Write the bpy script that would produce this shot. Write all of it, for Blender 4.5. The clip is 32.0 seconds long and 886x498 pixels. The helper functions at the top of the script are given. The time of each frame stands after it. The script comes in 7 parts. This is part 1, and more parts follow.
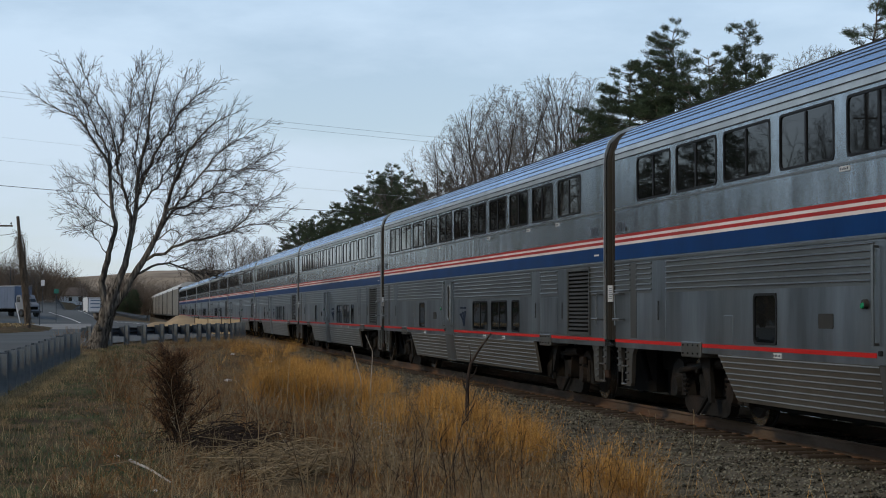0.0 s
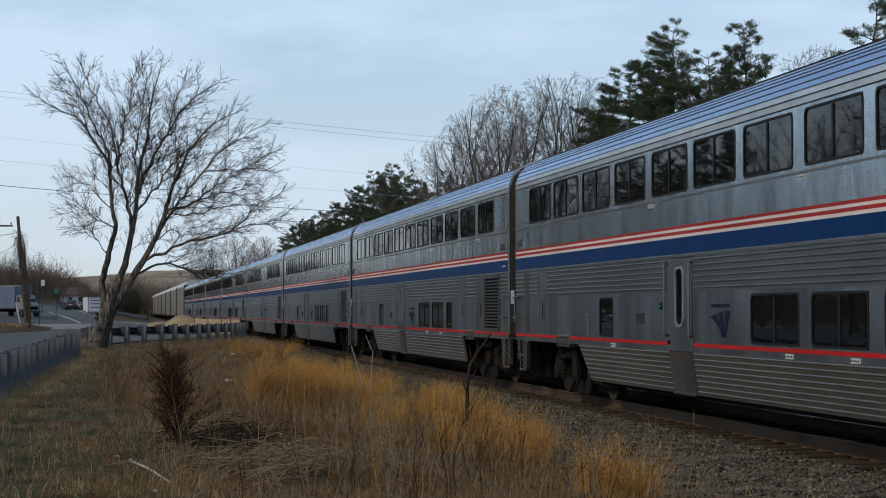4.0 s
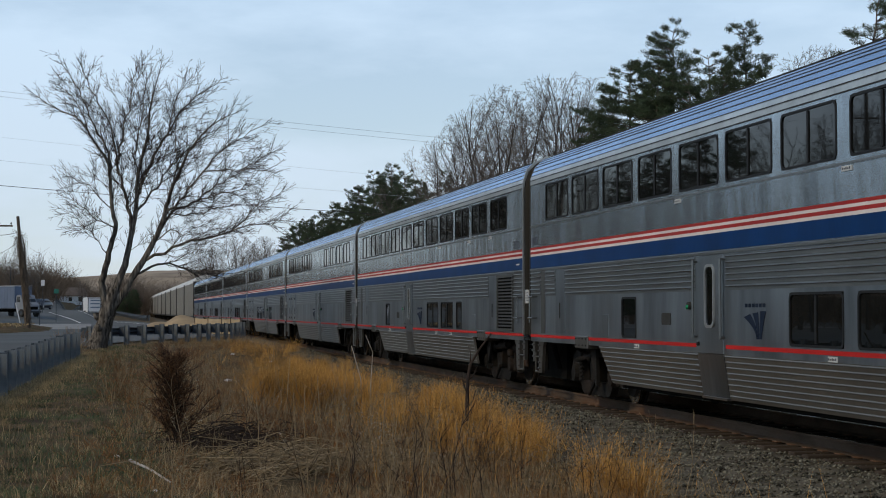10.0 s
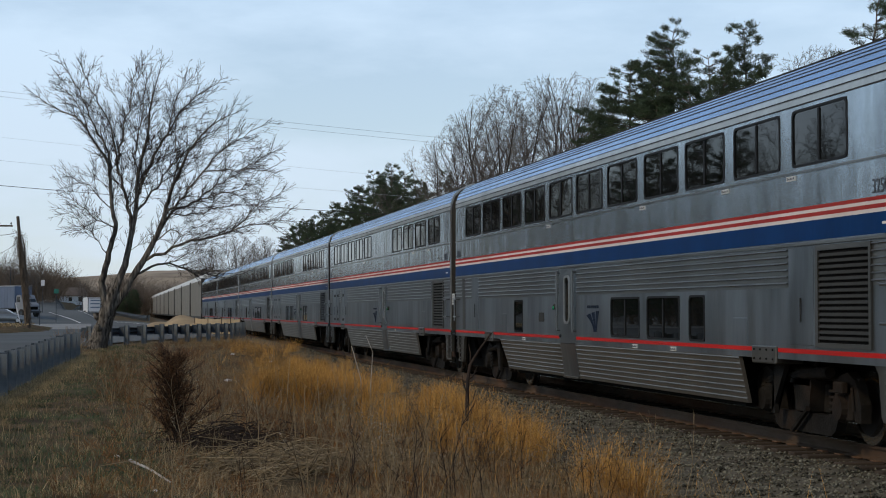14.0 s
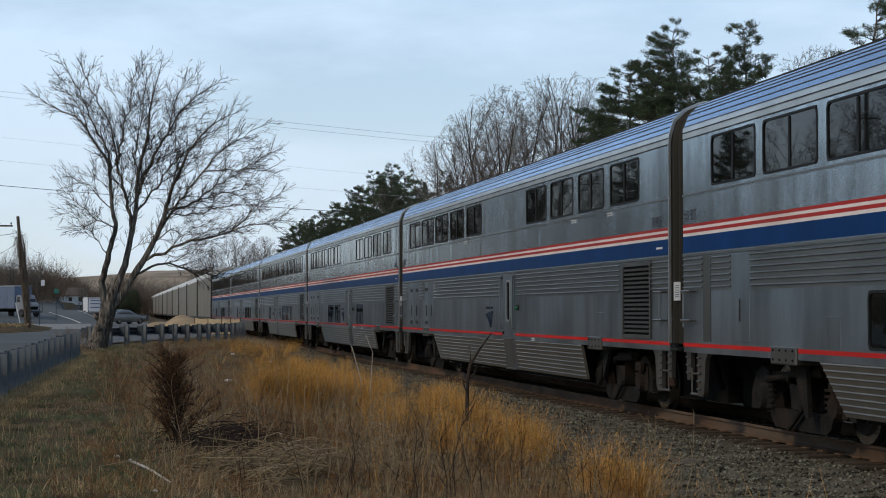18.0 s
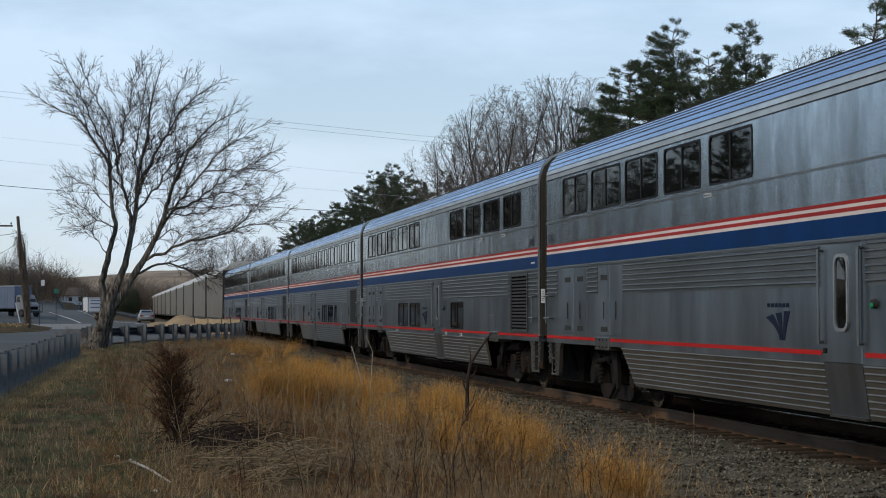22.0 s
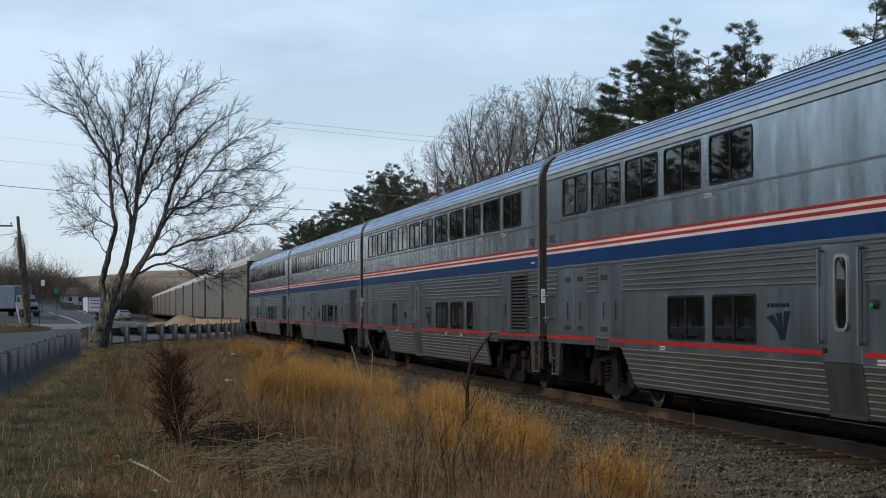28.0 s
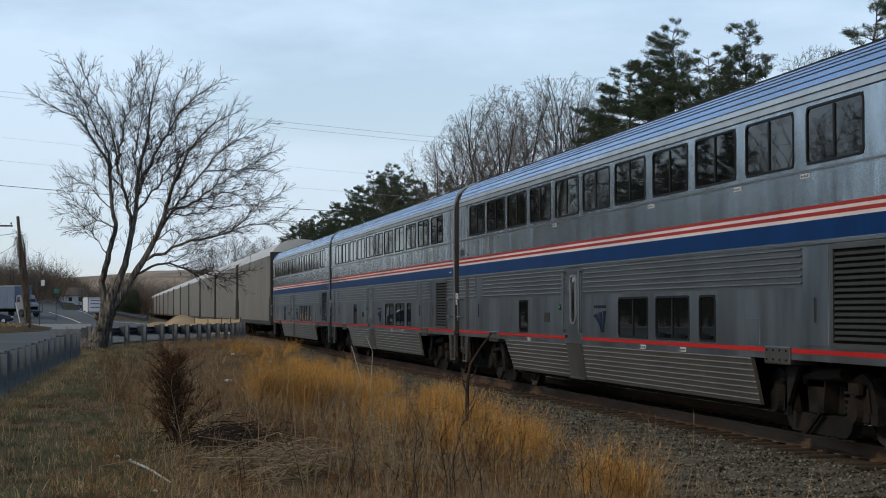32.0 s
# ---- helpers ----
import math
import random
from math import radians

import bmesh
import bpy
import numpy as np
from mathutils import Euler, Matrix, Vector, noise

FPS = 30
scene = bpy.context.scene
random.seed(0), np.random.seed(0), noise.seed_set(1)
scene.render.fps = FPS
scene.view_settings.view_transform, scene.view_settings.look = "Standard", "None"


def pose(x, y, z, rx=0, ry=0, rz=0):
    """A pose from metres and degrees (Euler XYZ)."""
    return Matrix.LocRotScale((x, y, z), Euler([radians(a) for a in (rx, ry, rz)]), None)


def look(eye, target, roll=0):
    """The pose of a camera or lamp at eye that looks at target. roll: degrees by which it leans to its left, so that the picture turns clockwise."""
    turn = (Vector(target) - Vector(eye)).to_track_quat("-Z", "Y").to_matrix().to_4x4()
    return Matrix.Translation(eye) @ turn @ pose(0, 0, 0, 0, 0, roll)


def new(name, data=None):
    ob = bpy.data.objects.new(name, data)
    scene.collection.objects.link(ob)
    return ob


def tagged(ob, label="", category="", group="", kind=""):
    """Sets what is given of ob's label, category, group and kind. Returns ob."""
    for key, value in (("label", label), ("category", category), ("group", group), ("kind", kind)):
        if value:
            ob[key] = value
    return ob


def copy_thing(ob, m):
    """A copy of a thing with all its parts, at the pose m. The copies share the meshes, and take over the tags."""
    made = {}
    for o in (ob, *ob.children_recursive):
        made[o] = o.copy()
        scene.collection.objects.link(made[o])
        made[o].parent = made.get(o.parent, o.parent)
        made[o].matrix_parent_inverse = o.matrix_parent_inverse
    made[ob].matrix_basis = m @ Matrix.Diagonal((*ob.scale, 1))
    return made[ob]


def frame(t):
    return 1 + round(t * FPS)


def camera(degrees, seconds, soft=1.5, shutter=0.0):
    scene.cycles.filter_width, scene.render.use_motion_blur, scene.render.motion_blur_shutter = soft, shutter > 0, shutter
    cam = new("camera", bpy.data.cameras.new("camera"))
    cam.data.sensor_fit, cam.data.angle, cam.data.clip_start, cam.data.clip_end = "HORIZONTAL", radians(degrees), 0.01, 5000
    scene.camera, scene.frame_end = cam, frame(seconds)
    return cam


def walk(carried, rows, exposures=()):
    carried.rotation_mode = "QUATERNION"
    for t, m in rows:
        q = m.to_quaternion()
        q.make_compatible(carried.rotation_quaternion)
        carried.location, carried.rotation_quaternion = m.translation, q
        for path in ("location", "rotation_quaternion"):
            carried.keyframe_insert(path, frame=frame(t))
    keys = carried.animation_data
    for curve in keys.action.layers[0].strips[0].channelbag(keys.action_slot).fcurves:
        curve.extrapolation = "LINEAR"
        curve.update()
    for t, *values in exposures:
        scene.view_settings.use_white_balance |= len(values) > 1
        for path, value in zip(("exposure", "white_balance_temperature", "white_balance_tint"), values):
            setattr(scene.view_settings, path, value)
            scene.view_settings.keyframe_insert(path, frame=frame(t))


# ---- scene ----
cam = camera(28.55, 32.0, soft=1.0)
EYE = (0.0, 0.0, 1.642)
YAW, TILT = radians(10.634), math.tan(radians(2.038))
EXPO = [(0.0, -0.15), (3.0, -0.14), (9.0, -0.12), (13.0, -0.09), (17.0, -0.03), (22.0, -0.05), (28.0, -0.06), (32.0, -0.05)]
VIEW = look(EYE, (math.sin(YAW), math.cos(YAW), EYE[2] + TILT))
walk(cam, [(0.0, VIEW), (32.0, VIEW)], exposures=EXPO)

# ---- light ----
SUN_TO = Vector((-0.70, -0.36, 0.60)).normalized()
world = bpy.data.worlds.new("sky")
scene.world = world
world.use_nodes = True
wn, wl = world.node_tree.nodes, world.node_tree.links
wn.clear()
w_out = wn.new("ShaderNodeOutputWorld")
w_bg = wn.new("ShaderNodeBackground")
w_sky = wn.new("ShaderNodeTexSky")
w_sky.sky_type = "NISHITA"
w_sky.sun_disc = False
w_sky.sun_elevation = math.asin(SUN_TO.z)
w_sky.sun_rotation = math.atan2(SUN_TO.x, SUN_TO.y)
w_sky.air_density, w_sky.dust_density, w_sky.ozone_density = 1.0, 0.35, 2.2
w_bg.inputs["Strength"].default_value = 0.110
# thin high cloud, drawn out sideways
w_tc = wn.new("ShaderNodeTexCoord")
w_map = wn.new("ShaderNodeMapping")
w_map.inputs["Scale"].default_value = (2.0, 2.0, 6.5)
w_map.inputs["Rotation"].default_value = (0.12, 0.10, 0.3)
w_noise = wn.new("ShaderNodeTexNoise")
w_noise.inputs["Scale"].default_value = 2.0
w_noise.inputs["Detail"].default_value = 7.0
w_noise.inputs["Roughness"].default_value = 0.55
w_ramp = wn.new("ShaderNodeValToRGB")
w_ramp.color_ramp.elements[0].position, w_ramp.color_ramp.elements[1].position = 0.40, 0.60
w_ramp.color_ramp.elements[0].color = (0.50, 0.50, 0.50, 1)
w_ramp.color_ramp.elements[1].color = (0.95, 0.95, 0.95, 1)
w_mix = wn.new("ShaderNodeMix")
w_mix.data_type = "RGBA"
w_tint, w_rise = wn.new("ShaderNodeMix"), wn.new("ShaderNodeMapRange")
w_tint.data_type = "RGBA"
w_tint.inputs["A"].default_value, w_tint.inputs["B"].default_value = (6.4, 7.4, 8.4, 1), (6.25, 8.2, 10.35, 1)
w_rise.inputs["From Min"].default_value, w_rise.inputs["From Max"].default_value = 0.02, 0.22
wl.new(w_tc.outputs["Generated"], w_map.inputs["Vector"])
wl.new(w_map.outputs["Vector"], w_noise.inputs["Vector"])
wl.new(w_noise.outputs["Fac"], w_ramp.inputs["Fac"])
# pale haze low down
w_sep, w_low, w_max = wn.new("ShaderNodeSeparateXYZ"), wn.new("ShaderNodeMapRange"), wn.new("ShaderNodeMath")
w_low.inputs["From Min"].default_value, w_low.inputs["From Max"].default_value = 0.0, 0.15
w_low.inputs["To Min"].default_value, w_low.inputs["To Max"].default_value = 0.88, 0.0
w_max.operation = "MAXIMUM"
wl.new(w_tc.outputs["Generated"], w_sep.inputs["Vector"])
wl.new(w_sep.outputs["Z"], w_low.inputs["Value"])
wl.new(w_low.outputs["Result"], w_max.inputs[0])
w_high, w_thin = wn.new("ShaderNodeMapRange"), wn.new("ShaderNodeMath")
w_high.inputs["From Min"].default_value, w_high.inputs["From Max"].default_value = 0.22, 0.62
w_high.inputs["To Min"].default_value, w_high.inputs["To Max"].default_value = 1.0, 0.12
w_thin.operation = "MULTIPLY"
wl.new(w_sep.outputs["Z"], w_high.inputs["Value"])
wl.new(w_ramp.outputs["Color"], w_thin.inputs[0])
wl.new(w_high.outputs["Result"], w_thin.inputs[1])
wl.new(w_thin.outputs["Value"], w_max.inputs[1])
wl.new(w_max.outputs["Value"], w_mix.inputs["Factor"])
wl.new(w_sep.outputs["Z"], w_rise.inputs["Value"])
wl.new(w_rise.outputs["Result"], w_tint.inputs["Factor"])
wl.new(w_tint.outputs["Result"], w_mix.inputs["B"])
wl.new(w_sky.outputs["Color"], w_mix.inputs["A"])
wl.new(w_mix.outputs["Result"], w_bg.inputs["Color"])
wl.new(w_bg.outputs["Background"], w_out.inputs["Surface"])

sun = new("sun", bpy.data.lights.new("sun", "SUN"))
sun.data.energy, sun.data.angle, sun.data.color = 1.5, radians(6), (1.0, 0.81, 0.54)
sun.matrix_world = look((0, 0, 60), Vector((0, 0, 60)) - SUN_TO)
scene.view_settings.exposure = 0.0


# ---- materials ----
def material(name, base, rough=0.6, metal=0.0, var=0.18, scale=3.0, bump=0.15, fine=40.0, stretch=(1, 1, 1),
             stain=None, stain_amt=0.0, island=0.0, spec=0.5, per_object=0.0):
    """A procedural surface: two scales of variation in colour, stains, fine relief."""
    m = bpy.data.materials.new(name)
    m.use_nodes = True
    n, l = m.node_tree.nodes, m.node_tree.links
    b = n["Principled BSDF"]
    b.inputs["Roughness"].default_value = rough
    b.inputs["Metallic"].default_value = metal
    b.inputs["Specular IOR Level"].default_value = min(spec, 0.12) if rough >= 0.85 else spec
    tc, mp = n.new("ShaderNodeTexCoord"), n.new("ShaderNodeMapping")
    mp.inputs["Scale"].default_value = stretch
    l.new(tc.outputs["Object"], mp.inputs["Vector"])
    big, small = n.new("ShaderNodeTexNoise"), n.new("ShaderNodeTexNoise")
    big.inputs["Scale"].default_value, big.inputs["Detail"].default_value = scale, 5
    small.inputs["Scale"].default_value, small.inputs["Detail"].default_value = fine, 3
    for t in (big, small):
        l.new(mp.outputs["Vector"], t.inputs["Vector"])
    lo = [c * (1 - var) for c in base]
    hi = [min(1, c * (1 + var)) for c in base]
    mix = n.new("ShaderNodeMix")
    mix.data_type = "RGBA"
    mix.inputs["A"].default_value, mix.inputs["B"].default_value = (*lo, 1), (*hi, 1)
    add = n.new("ShaderNodeMath")
    add.operation = "ADD"
    sub = n.new("ShaderNodeMath")
    sub.operation = "MULTIPLY_ADD"
    sub.inputs[1].default_value, sub.inputs[2].default_value = 0.6, -0.3
    l.new(small.outputs["Fac"], sub.inputs[0])
    con = n.new("ShaderNodeMapRange")
    con.inputs["From Min"].default_value, con.inputs["From Max"].default_value = 0.33, 0.67
    l.new(big.outputs["Fac"], con.inputs["Value"])
    l.new(con.outputs["Result"], add.inputs[0])
    l.new(sub.outputs["Value"], add.inputs[1])
    fac = add.outputs["Value"]
    if island or per_object:
        src = n.new("ShaderNodeNewGeometry").outputs["Random Per Island"] if island else n.new("ShaderNodeObjectInfo").outputs["Random"]
        ma = n.new("ShaderNodeMath")
        ma.operation = "MULTIPLY_ADD"
        ma.inputs[1].default_value, ma.inputs[2].default_value = island or per_object, -0.5 * (island or per_object)
        l.new(src, ma.inputs[0])
        a2 = n.new("ShaderNodeMath")
        a2.operation = "ADD"
        l.new(fac, a2.inputs[0])
        l.new(ma.outputs["Value"], a2.inputs[1])
        fac = a2.outputs["Value"]
    l.new(fac, mix.inputs["Factor"])
    col = mix.outputs["Result"]
    if stain:
        st, sr, sm = n.new("ShaderNodeTexNoise"), n.new("ShaderNodeMapRange"), n.new("ShaderNodeMix")
        st.inputs["Scale"].default_value, st.inputs["Detail"].default_value = scale * 0.45, 7
        sr.inputs["From Min"].default_value, sr.inputs["From Max"].default_value = 0.45, 0.7
        sr.inputs["To Max"].default_value = stain_amt
        sm.data_type = "RGBA"
        sm.inputs["B"].default_value = (*stain, 1)
        l.new(mp.outputs["Vector"], st.inputs["Vector"])
        l.new(st.outputs["Fac"], sr.inputs["Value"])
        l.new(sr.outputs["Result"], sm.inputs["Factor"])
        l.new(col, sm.inputs["A"])
        col = sm.outputs["Result"]
    l.new(col, b.inputs["Base Color"])
    if bump:
        bp = n.new("ShaderNodeBump")
        bp.inputs["Strength"].default_value, bp.inputs["Distance"].default_value = bump, 0.02
        l.new(small.outputs["Fac"], bp.inputs["Height"])
        l.new(bp.outputs["Normal"], b.inputs["Normal"])
    return m


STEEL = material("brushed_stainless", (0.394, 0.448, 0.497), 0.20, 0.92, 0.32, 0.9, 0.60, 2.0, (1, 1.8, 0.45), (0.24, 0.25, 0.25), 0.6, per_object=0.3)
# dusty stains, while the darker base carries the ground's dark reflection
STEEL_LOWER_DECK = material("dust_filmed_stainless", (0.205, 0.229, 0.251), 0.34, 0.88, 0.45, 0.9, 0.40, 2.2, (1, 1.3, 0.35), (0.115, 0.112, 0.098), 0.8, per_object=0.3)
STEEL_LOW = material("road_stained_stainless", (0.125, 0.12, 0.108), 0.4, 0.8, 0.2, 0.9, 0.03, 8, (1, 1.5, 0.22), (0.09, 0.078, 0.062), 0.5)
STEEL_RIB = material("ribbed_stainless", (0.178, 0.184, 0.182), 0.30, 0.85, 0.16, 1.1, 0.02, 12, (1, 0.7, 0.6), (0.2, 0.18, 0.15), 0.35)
# the sky's blue reflection is put into the roof's base colour
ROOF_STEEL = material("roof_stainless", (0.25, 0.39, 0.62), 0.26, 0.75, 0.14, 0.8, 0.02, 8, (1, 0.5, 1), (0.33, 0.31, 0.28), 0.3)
RED = material("red_stripe", (0.33, 0.022, 0.020), 0.5, 0, 0.15, 1.5, 0, 20, (1, 0.6, 1), (0.34, 0.070, 0.045), 0.4, spec=0.08)
RED_LOW = material("red_reflective_stripe", (0.46, 0.015, 0.013), 0.45, 0, 0.12, 1.5, 0, 20, (1, 0.6, 1), (0.27, 0.022, 0.018), 0.45, spec=0.08)
PALE = material("pale_stripe", (0.68, 0.60, 0.56), 0.5, 0, 0.1, 1.5, 0, 20, (1, 0.6, 1), (0.55, 0.40, 0.32), 0.4)
BLUE = material("blue_stripe", (0.0006, 0.030, 0.122), 0.35, 0, 0.2, 1.2, 0, 20, (1, 0.8, 0.3), (0.003, 0.027, 0.105), 0.4, spec=0.04)
GLASS = material("tinted_glass", (0.005, 0.006, 0.006), 0.015, 0, 0.2, 0.6, 0.010, 1.1, spec=0.36)
RUBBER = material("black_rubber", (0.011, 0.011, 0.011), 0.6, 0, 0.2, 6, 0.05, 60, spec=0.2)
GRIME = material("brown_diaphragm", (0.024, 0.020, 0.014), 0.75, 0.0, 0.3, 1.2, 0.1, 25, (1, 1, 0.25), (0.036, 0.030, 0.022), 0.5, spec=0.1)
# overhang's shade is put into the dark bases of bogie and wheel iron
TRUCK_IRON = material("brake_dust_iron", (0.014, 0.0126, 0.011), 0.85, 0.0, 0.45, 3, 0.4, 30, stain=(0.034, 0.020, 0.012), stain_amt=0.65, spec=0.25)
WHEEL_IRON = material("wheel_iron", (0.015, 0.012, 0.010), 0.7, 0.2, 0.3, 3, 0.15, 30)
TREAD = material("polished_tread", (0.45, 0.44, 0.42), 0.25, 1.0, 0.1, 4, 0, 30)
# this black also stands in for shade under and inside the cars
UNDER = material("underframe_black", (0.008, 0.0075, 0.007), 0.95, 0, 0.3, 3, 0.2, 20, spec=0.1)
LOUVRE = material("louvre_grey", (0.036, 0.035, 0.031), 0.7, 0.1, 0.2, 3, 0.05, 20, spec=0.2)
GREEN_LENS = material("green_lens", (0.01, 0.22, 0.09), 0.15, 0, 0.1, 6, 0, 30)
STEP_BROWN = material("rust_brown_well", (0.042, 0.024, 0.016), 0.85, 0, 0.3, 4, 0.2, 30)
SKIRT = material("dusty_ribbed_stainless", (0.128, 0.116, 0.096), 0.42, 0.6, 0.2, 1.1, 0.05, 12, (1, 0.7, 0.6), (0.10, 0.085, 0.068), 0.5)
PAPER = material("white_placard", (0.5, 0.5, 0.49), 0.6, 0, 0.06, 6, 0, 40)
INK = material("dark_lettering", (0.05, 0.055, 0.07), 0.5, 0, 0.1, 6, 0, 40)
LOGO = material("dark_blue_emblem", (0.008, 0.015, 0.034), 0.6, 0, 0.15, 6, 0, 40, spec=0.1)
RACK = material("rack_panel", (0.225, 0.205, 0.17), 0.6, 0.3, 0.16, 0.7, 0.06, 20, (1, 0.8, 0.35), (0.19, 0.16, 0.12), 0.4, per_object=0.6)
RACK_DARK = material("rack_joint", (0.03, 0.027, 0.024), 0.7, 0.1, 0.25, 2, 0.1, 20)
RACK_ROOF = material("rack_roof", (0.60, 0.565, 0.51), 0.5, 0.4, 0.14, 0.7, 0.05, 15, (1, 0.5, 1), (0.35, 0.3, 0.24), 0.4)
RUST = material("rusted_rail", (0.098, 0.070, 0.050), 0.85, 0.2, 0.3, 3, 0.2, 40, (1, 0.3, 1), (0.2, 0.075, 0.03), 0.35)
TIE_WOOD = material("creosoted_tie", (0.055, 0.042, 0.032), 0.85, 0, 0.3, 2, 0.4, 25, (0.4, 3, 2), per_object=0.5)
STONE = material("ballast_stone", (0.120, 0.114, 0.088), 0.9, 0, 0.8, 5, 0.3, 50, island=1.0)


# ---- mesh building ----
def tube_path(name, pts, radii, mat, n=8, rough=0.0):
    """One connected round tube along points, with a radius at each; rough furrows it lengthwise."""
    ridge = [1 + rough * random.uniform(-1, 1) for _ in range(n)]
    pts = [Vector(p) for p in pts]
    m, vs = Mesh(), []
    u = (pts[1] - pts[0]).orthogonal().normalized()
    for i, p in enumerate(pts):
        d = (pts[min(len(pts) - 1, i + 1)] - pts[max(0, i - 1)]).normalized()
        u = (u - d * u.dot(d)).normalized()
        w = d.cross(u)
        vs += [(p + (u * math.cos(6.28318 * k / n) + w * math.sin(6.28318 * k / n)) * radii[i] * (ridge[k] + 0.6 * rough * random.uniform(-1, 1)))[:] for k in range(n)]
    last = (len(pts) - 1) * n
    fs = [(j * n + k, j * n + (k + 1) % n, (j + 1) * n + (k + 1) % n, (j + 1) * n + k) for j in range(len(pts) - 1) for k in range(n)]
    return m.add(vs, fs + [tuple(range(n - 1, -1, -1)), tuple(range(last, last + n))]).data(name, mat, smooth=True)


class Mesh:
    """Collects vertices and faces of one part."""

    def __init__(self):
        self.v, self.f = [], []

    def add(self, verts, faces):
        k = len(self.v)
        self.v += [tuple(p) for p in verts]
        self.f += [tuple(i + k for i in f) for f in faces]
        return self

    def box(self, x0, x1, y0, y1, z0, z1, c=0.0):
        """A block, with edges cut by c."""
        if c <= 0:
            vs = [(x, y, z) for x in (x0, x1) for y in (y0, y1) for z in (z0, z1)]
            return self.add(vs, [(0, 1, 3, 2), (4, 6, 7, 5), (0, 4, 5, 1), (2, 3, 7, 6), (0, 2, 6, 4), (1, 5, 7, 3)])
        bm = bmesh.new()
        bmesh.ops.create_cube(bm, size=1)
        for v in bm.verts:
            v.co = Vector(((x0 + x1) / 2 + v.co.x * (x1 - x0), (y0 + y1) / 2 + v.co.y * (y1 - y0), (z0 + z1) / 2 + v.co.z * (z1 - z0)))
        bmesh.ops.bevel(bm, geom=bm.edges[:], offset=c, segments=1, affect="EDGES")
        bm.verts.ensure_lookup_table()
        self.add([v.co[:] for v in bm.verts], [[v.index for v in f.verts] for f in bm.faces])
        bm.free()
        return self

    def prism(self, pts, y0, y1, closed=True, caps=True):
        """Points (x, z) drawn out along y."""
        n = len(pts)
        vs = [(x, y0, z) for x, z in pts] + [(x, y1, z) for x, z in pts]
        fs = [(i, (i + 1) % n, n + (i + 1) % n, n + i) for i in range(n if closed else n - 1)]
        if closed and caps:
            fs += [tuple(range(n - 1, -1, -1)), tuple(range(n, 2 * n))]
        return self.add(vs, fs)

    def slab(self, pts, x0, x1):
        """Points (y, z) drawn out along x."""
        n = len(pts)
        vs = [(x0, y, z) for y, z in pts] + [(x1, y, z) for y, z in pts]
        fs = [(i, (i + 1) % n, n + (i + 1) % n, n + i) for i in range(n)]
        fs += [tuple(range(n - 1, -1, -1)), tuple(range(n, 2 * n))]
        return self.add(vs, fs)

    def tube(self, p, q, r0, r1=None, n=6, caps=True):
        p, q = Vector(p), Vector(q)
        r1 = r0 if r1 is None else r1
        d = (q - p).normalized()
        a = d.orthogonal().normalized()
        b = d.cross(a)
        vs = []
        for o, r in ((p, r0), (q, r1)):
            vs += [(o + (a * math.cos(6.28318 * i / n) + b * math.sin(6.28318 * i / n)) * r)[:] for i in range(n)]
        fs = [(i, (i + 1) % n, n + (i + 1) % n, n + i) for i in range(n)]
        if caps:
            fs += [tuple(range(n - 1, -1, -1)), tuple(range(n, 2 * n))]
        return self.add(vs, fs)

    def wheel(self, x0, x1, r0, r1, y=0, z=0, n=28):
        """A disc about the x axis from x0 (radius r0) to x1 (radius r1)."""
        vs = [(x, y + r * math.cos(6.28318 * i / n), z + r * math.sin(6.28318 * i / n)) for x, r in ((x0, r0), (x1, r1)) for i in range(n)]
        fs = [(i, n + i, n + (i + 1) % n, (i + 1) % n) for i in range(n)]
        fs += [tuple(range(n)), tuple(range(2 * n - 1, n - 1, -1))]
        return self.add(vs, fs)

    def data(self, name, mat, smooth=False, weld=False):
        me = bpy.data.meshes.new(name)
        if weld:
            at, ids = {}, []
            for p in self.v:
                ids.append(at.setdefault(tuple(round(c, 4) for c in p), len(at)))
            self.v, self.f = list(at), [tuple(ids[i] for i in f) for f in self.f]
        me.from_pydata(self.v, [], self.f)
        me.materials.append(mat)
        if smooth:
            me.polygons.foreach_set("use_smooth", [True] * len(me.polygons))
        me.update()
        return me


def part(name, mesh, mat, parent=None, label="", at=None, smooth=False, weld=False):
    """Links a Mesh (or shared mesh data) as one object under a thing or part."""
    me = mesh.data(name, mat, smooth, weld) if isinstance(mesh, Mesh) else mesh
    ob = new(name, me)
    if parent:
        ob.parent = parent
    if at:
        ob.matrix_basis = at if isinstance(at, Matrix) else Matrix.Translation(at)
    if label:
        tagged(ob, label)
    return ob


def thing(name, label, category, group="", at=None, kind=""):
    ob = new(name)
    tagged(ob, label, category, group, kind)
    if at:
        ob.matrix_basis = at
    return ob


def numpy_mesh(name, verts, faces, mat):
    """A large mesh from arrays; all faces have the same number of corners."""
    me = bpy.data.meshes.new(name)
    n, k = faces.shape
    me.vertices.add(len(verts))
    me.vertices.foreach_set("co", np.ascontiguousarray(verts, dtype=np.float32).ravel())
    me.loops.add(n * k)
    me.loops.foreach_set("vertex_index", np.ascontiguousarray(faces, dtype=np.int32).ravel())
    me.polygons.add(n)
    me.polygons.foreach_set("loop_start", np.arange(0, n * k, k, dtype=np.int32))
    me.materials.append(mat)
    me.update(calc_edges=True)
    return me


def step(a, b, v):
    t = min(1.0, max(0.0, (v - a) / (b - a)))
    return t * t * (3 - 2 * t)


# ---- the plan: the track runs along y, rail tops at z = 0, track centre at TRACK_X ----
SIDE_X = 8.337
TRACK_X = SIDE_X + 1.55
PITCH = 25.95
FIRST_GAP = 28.98
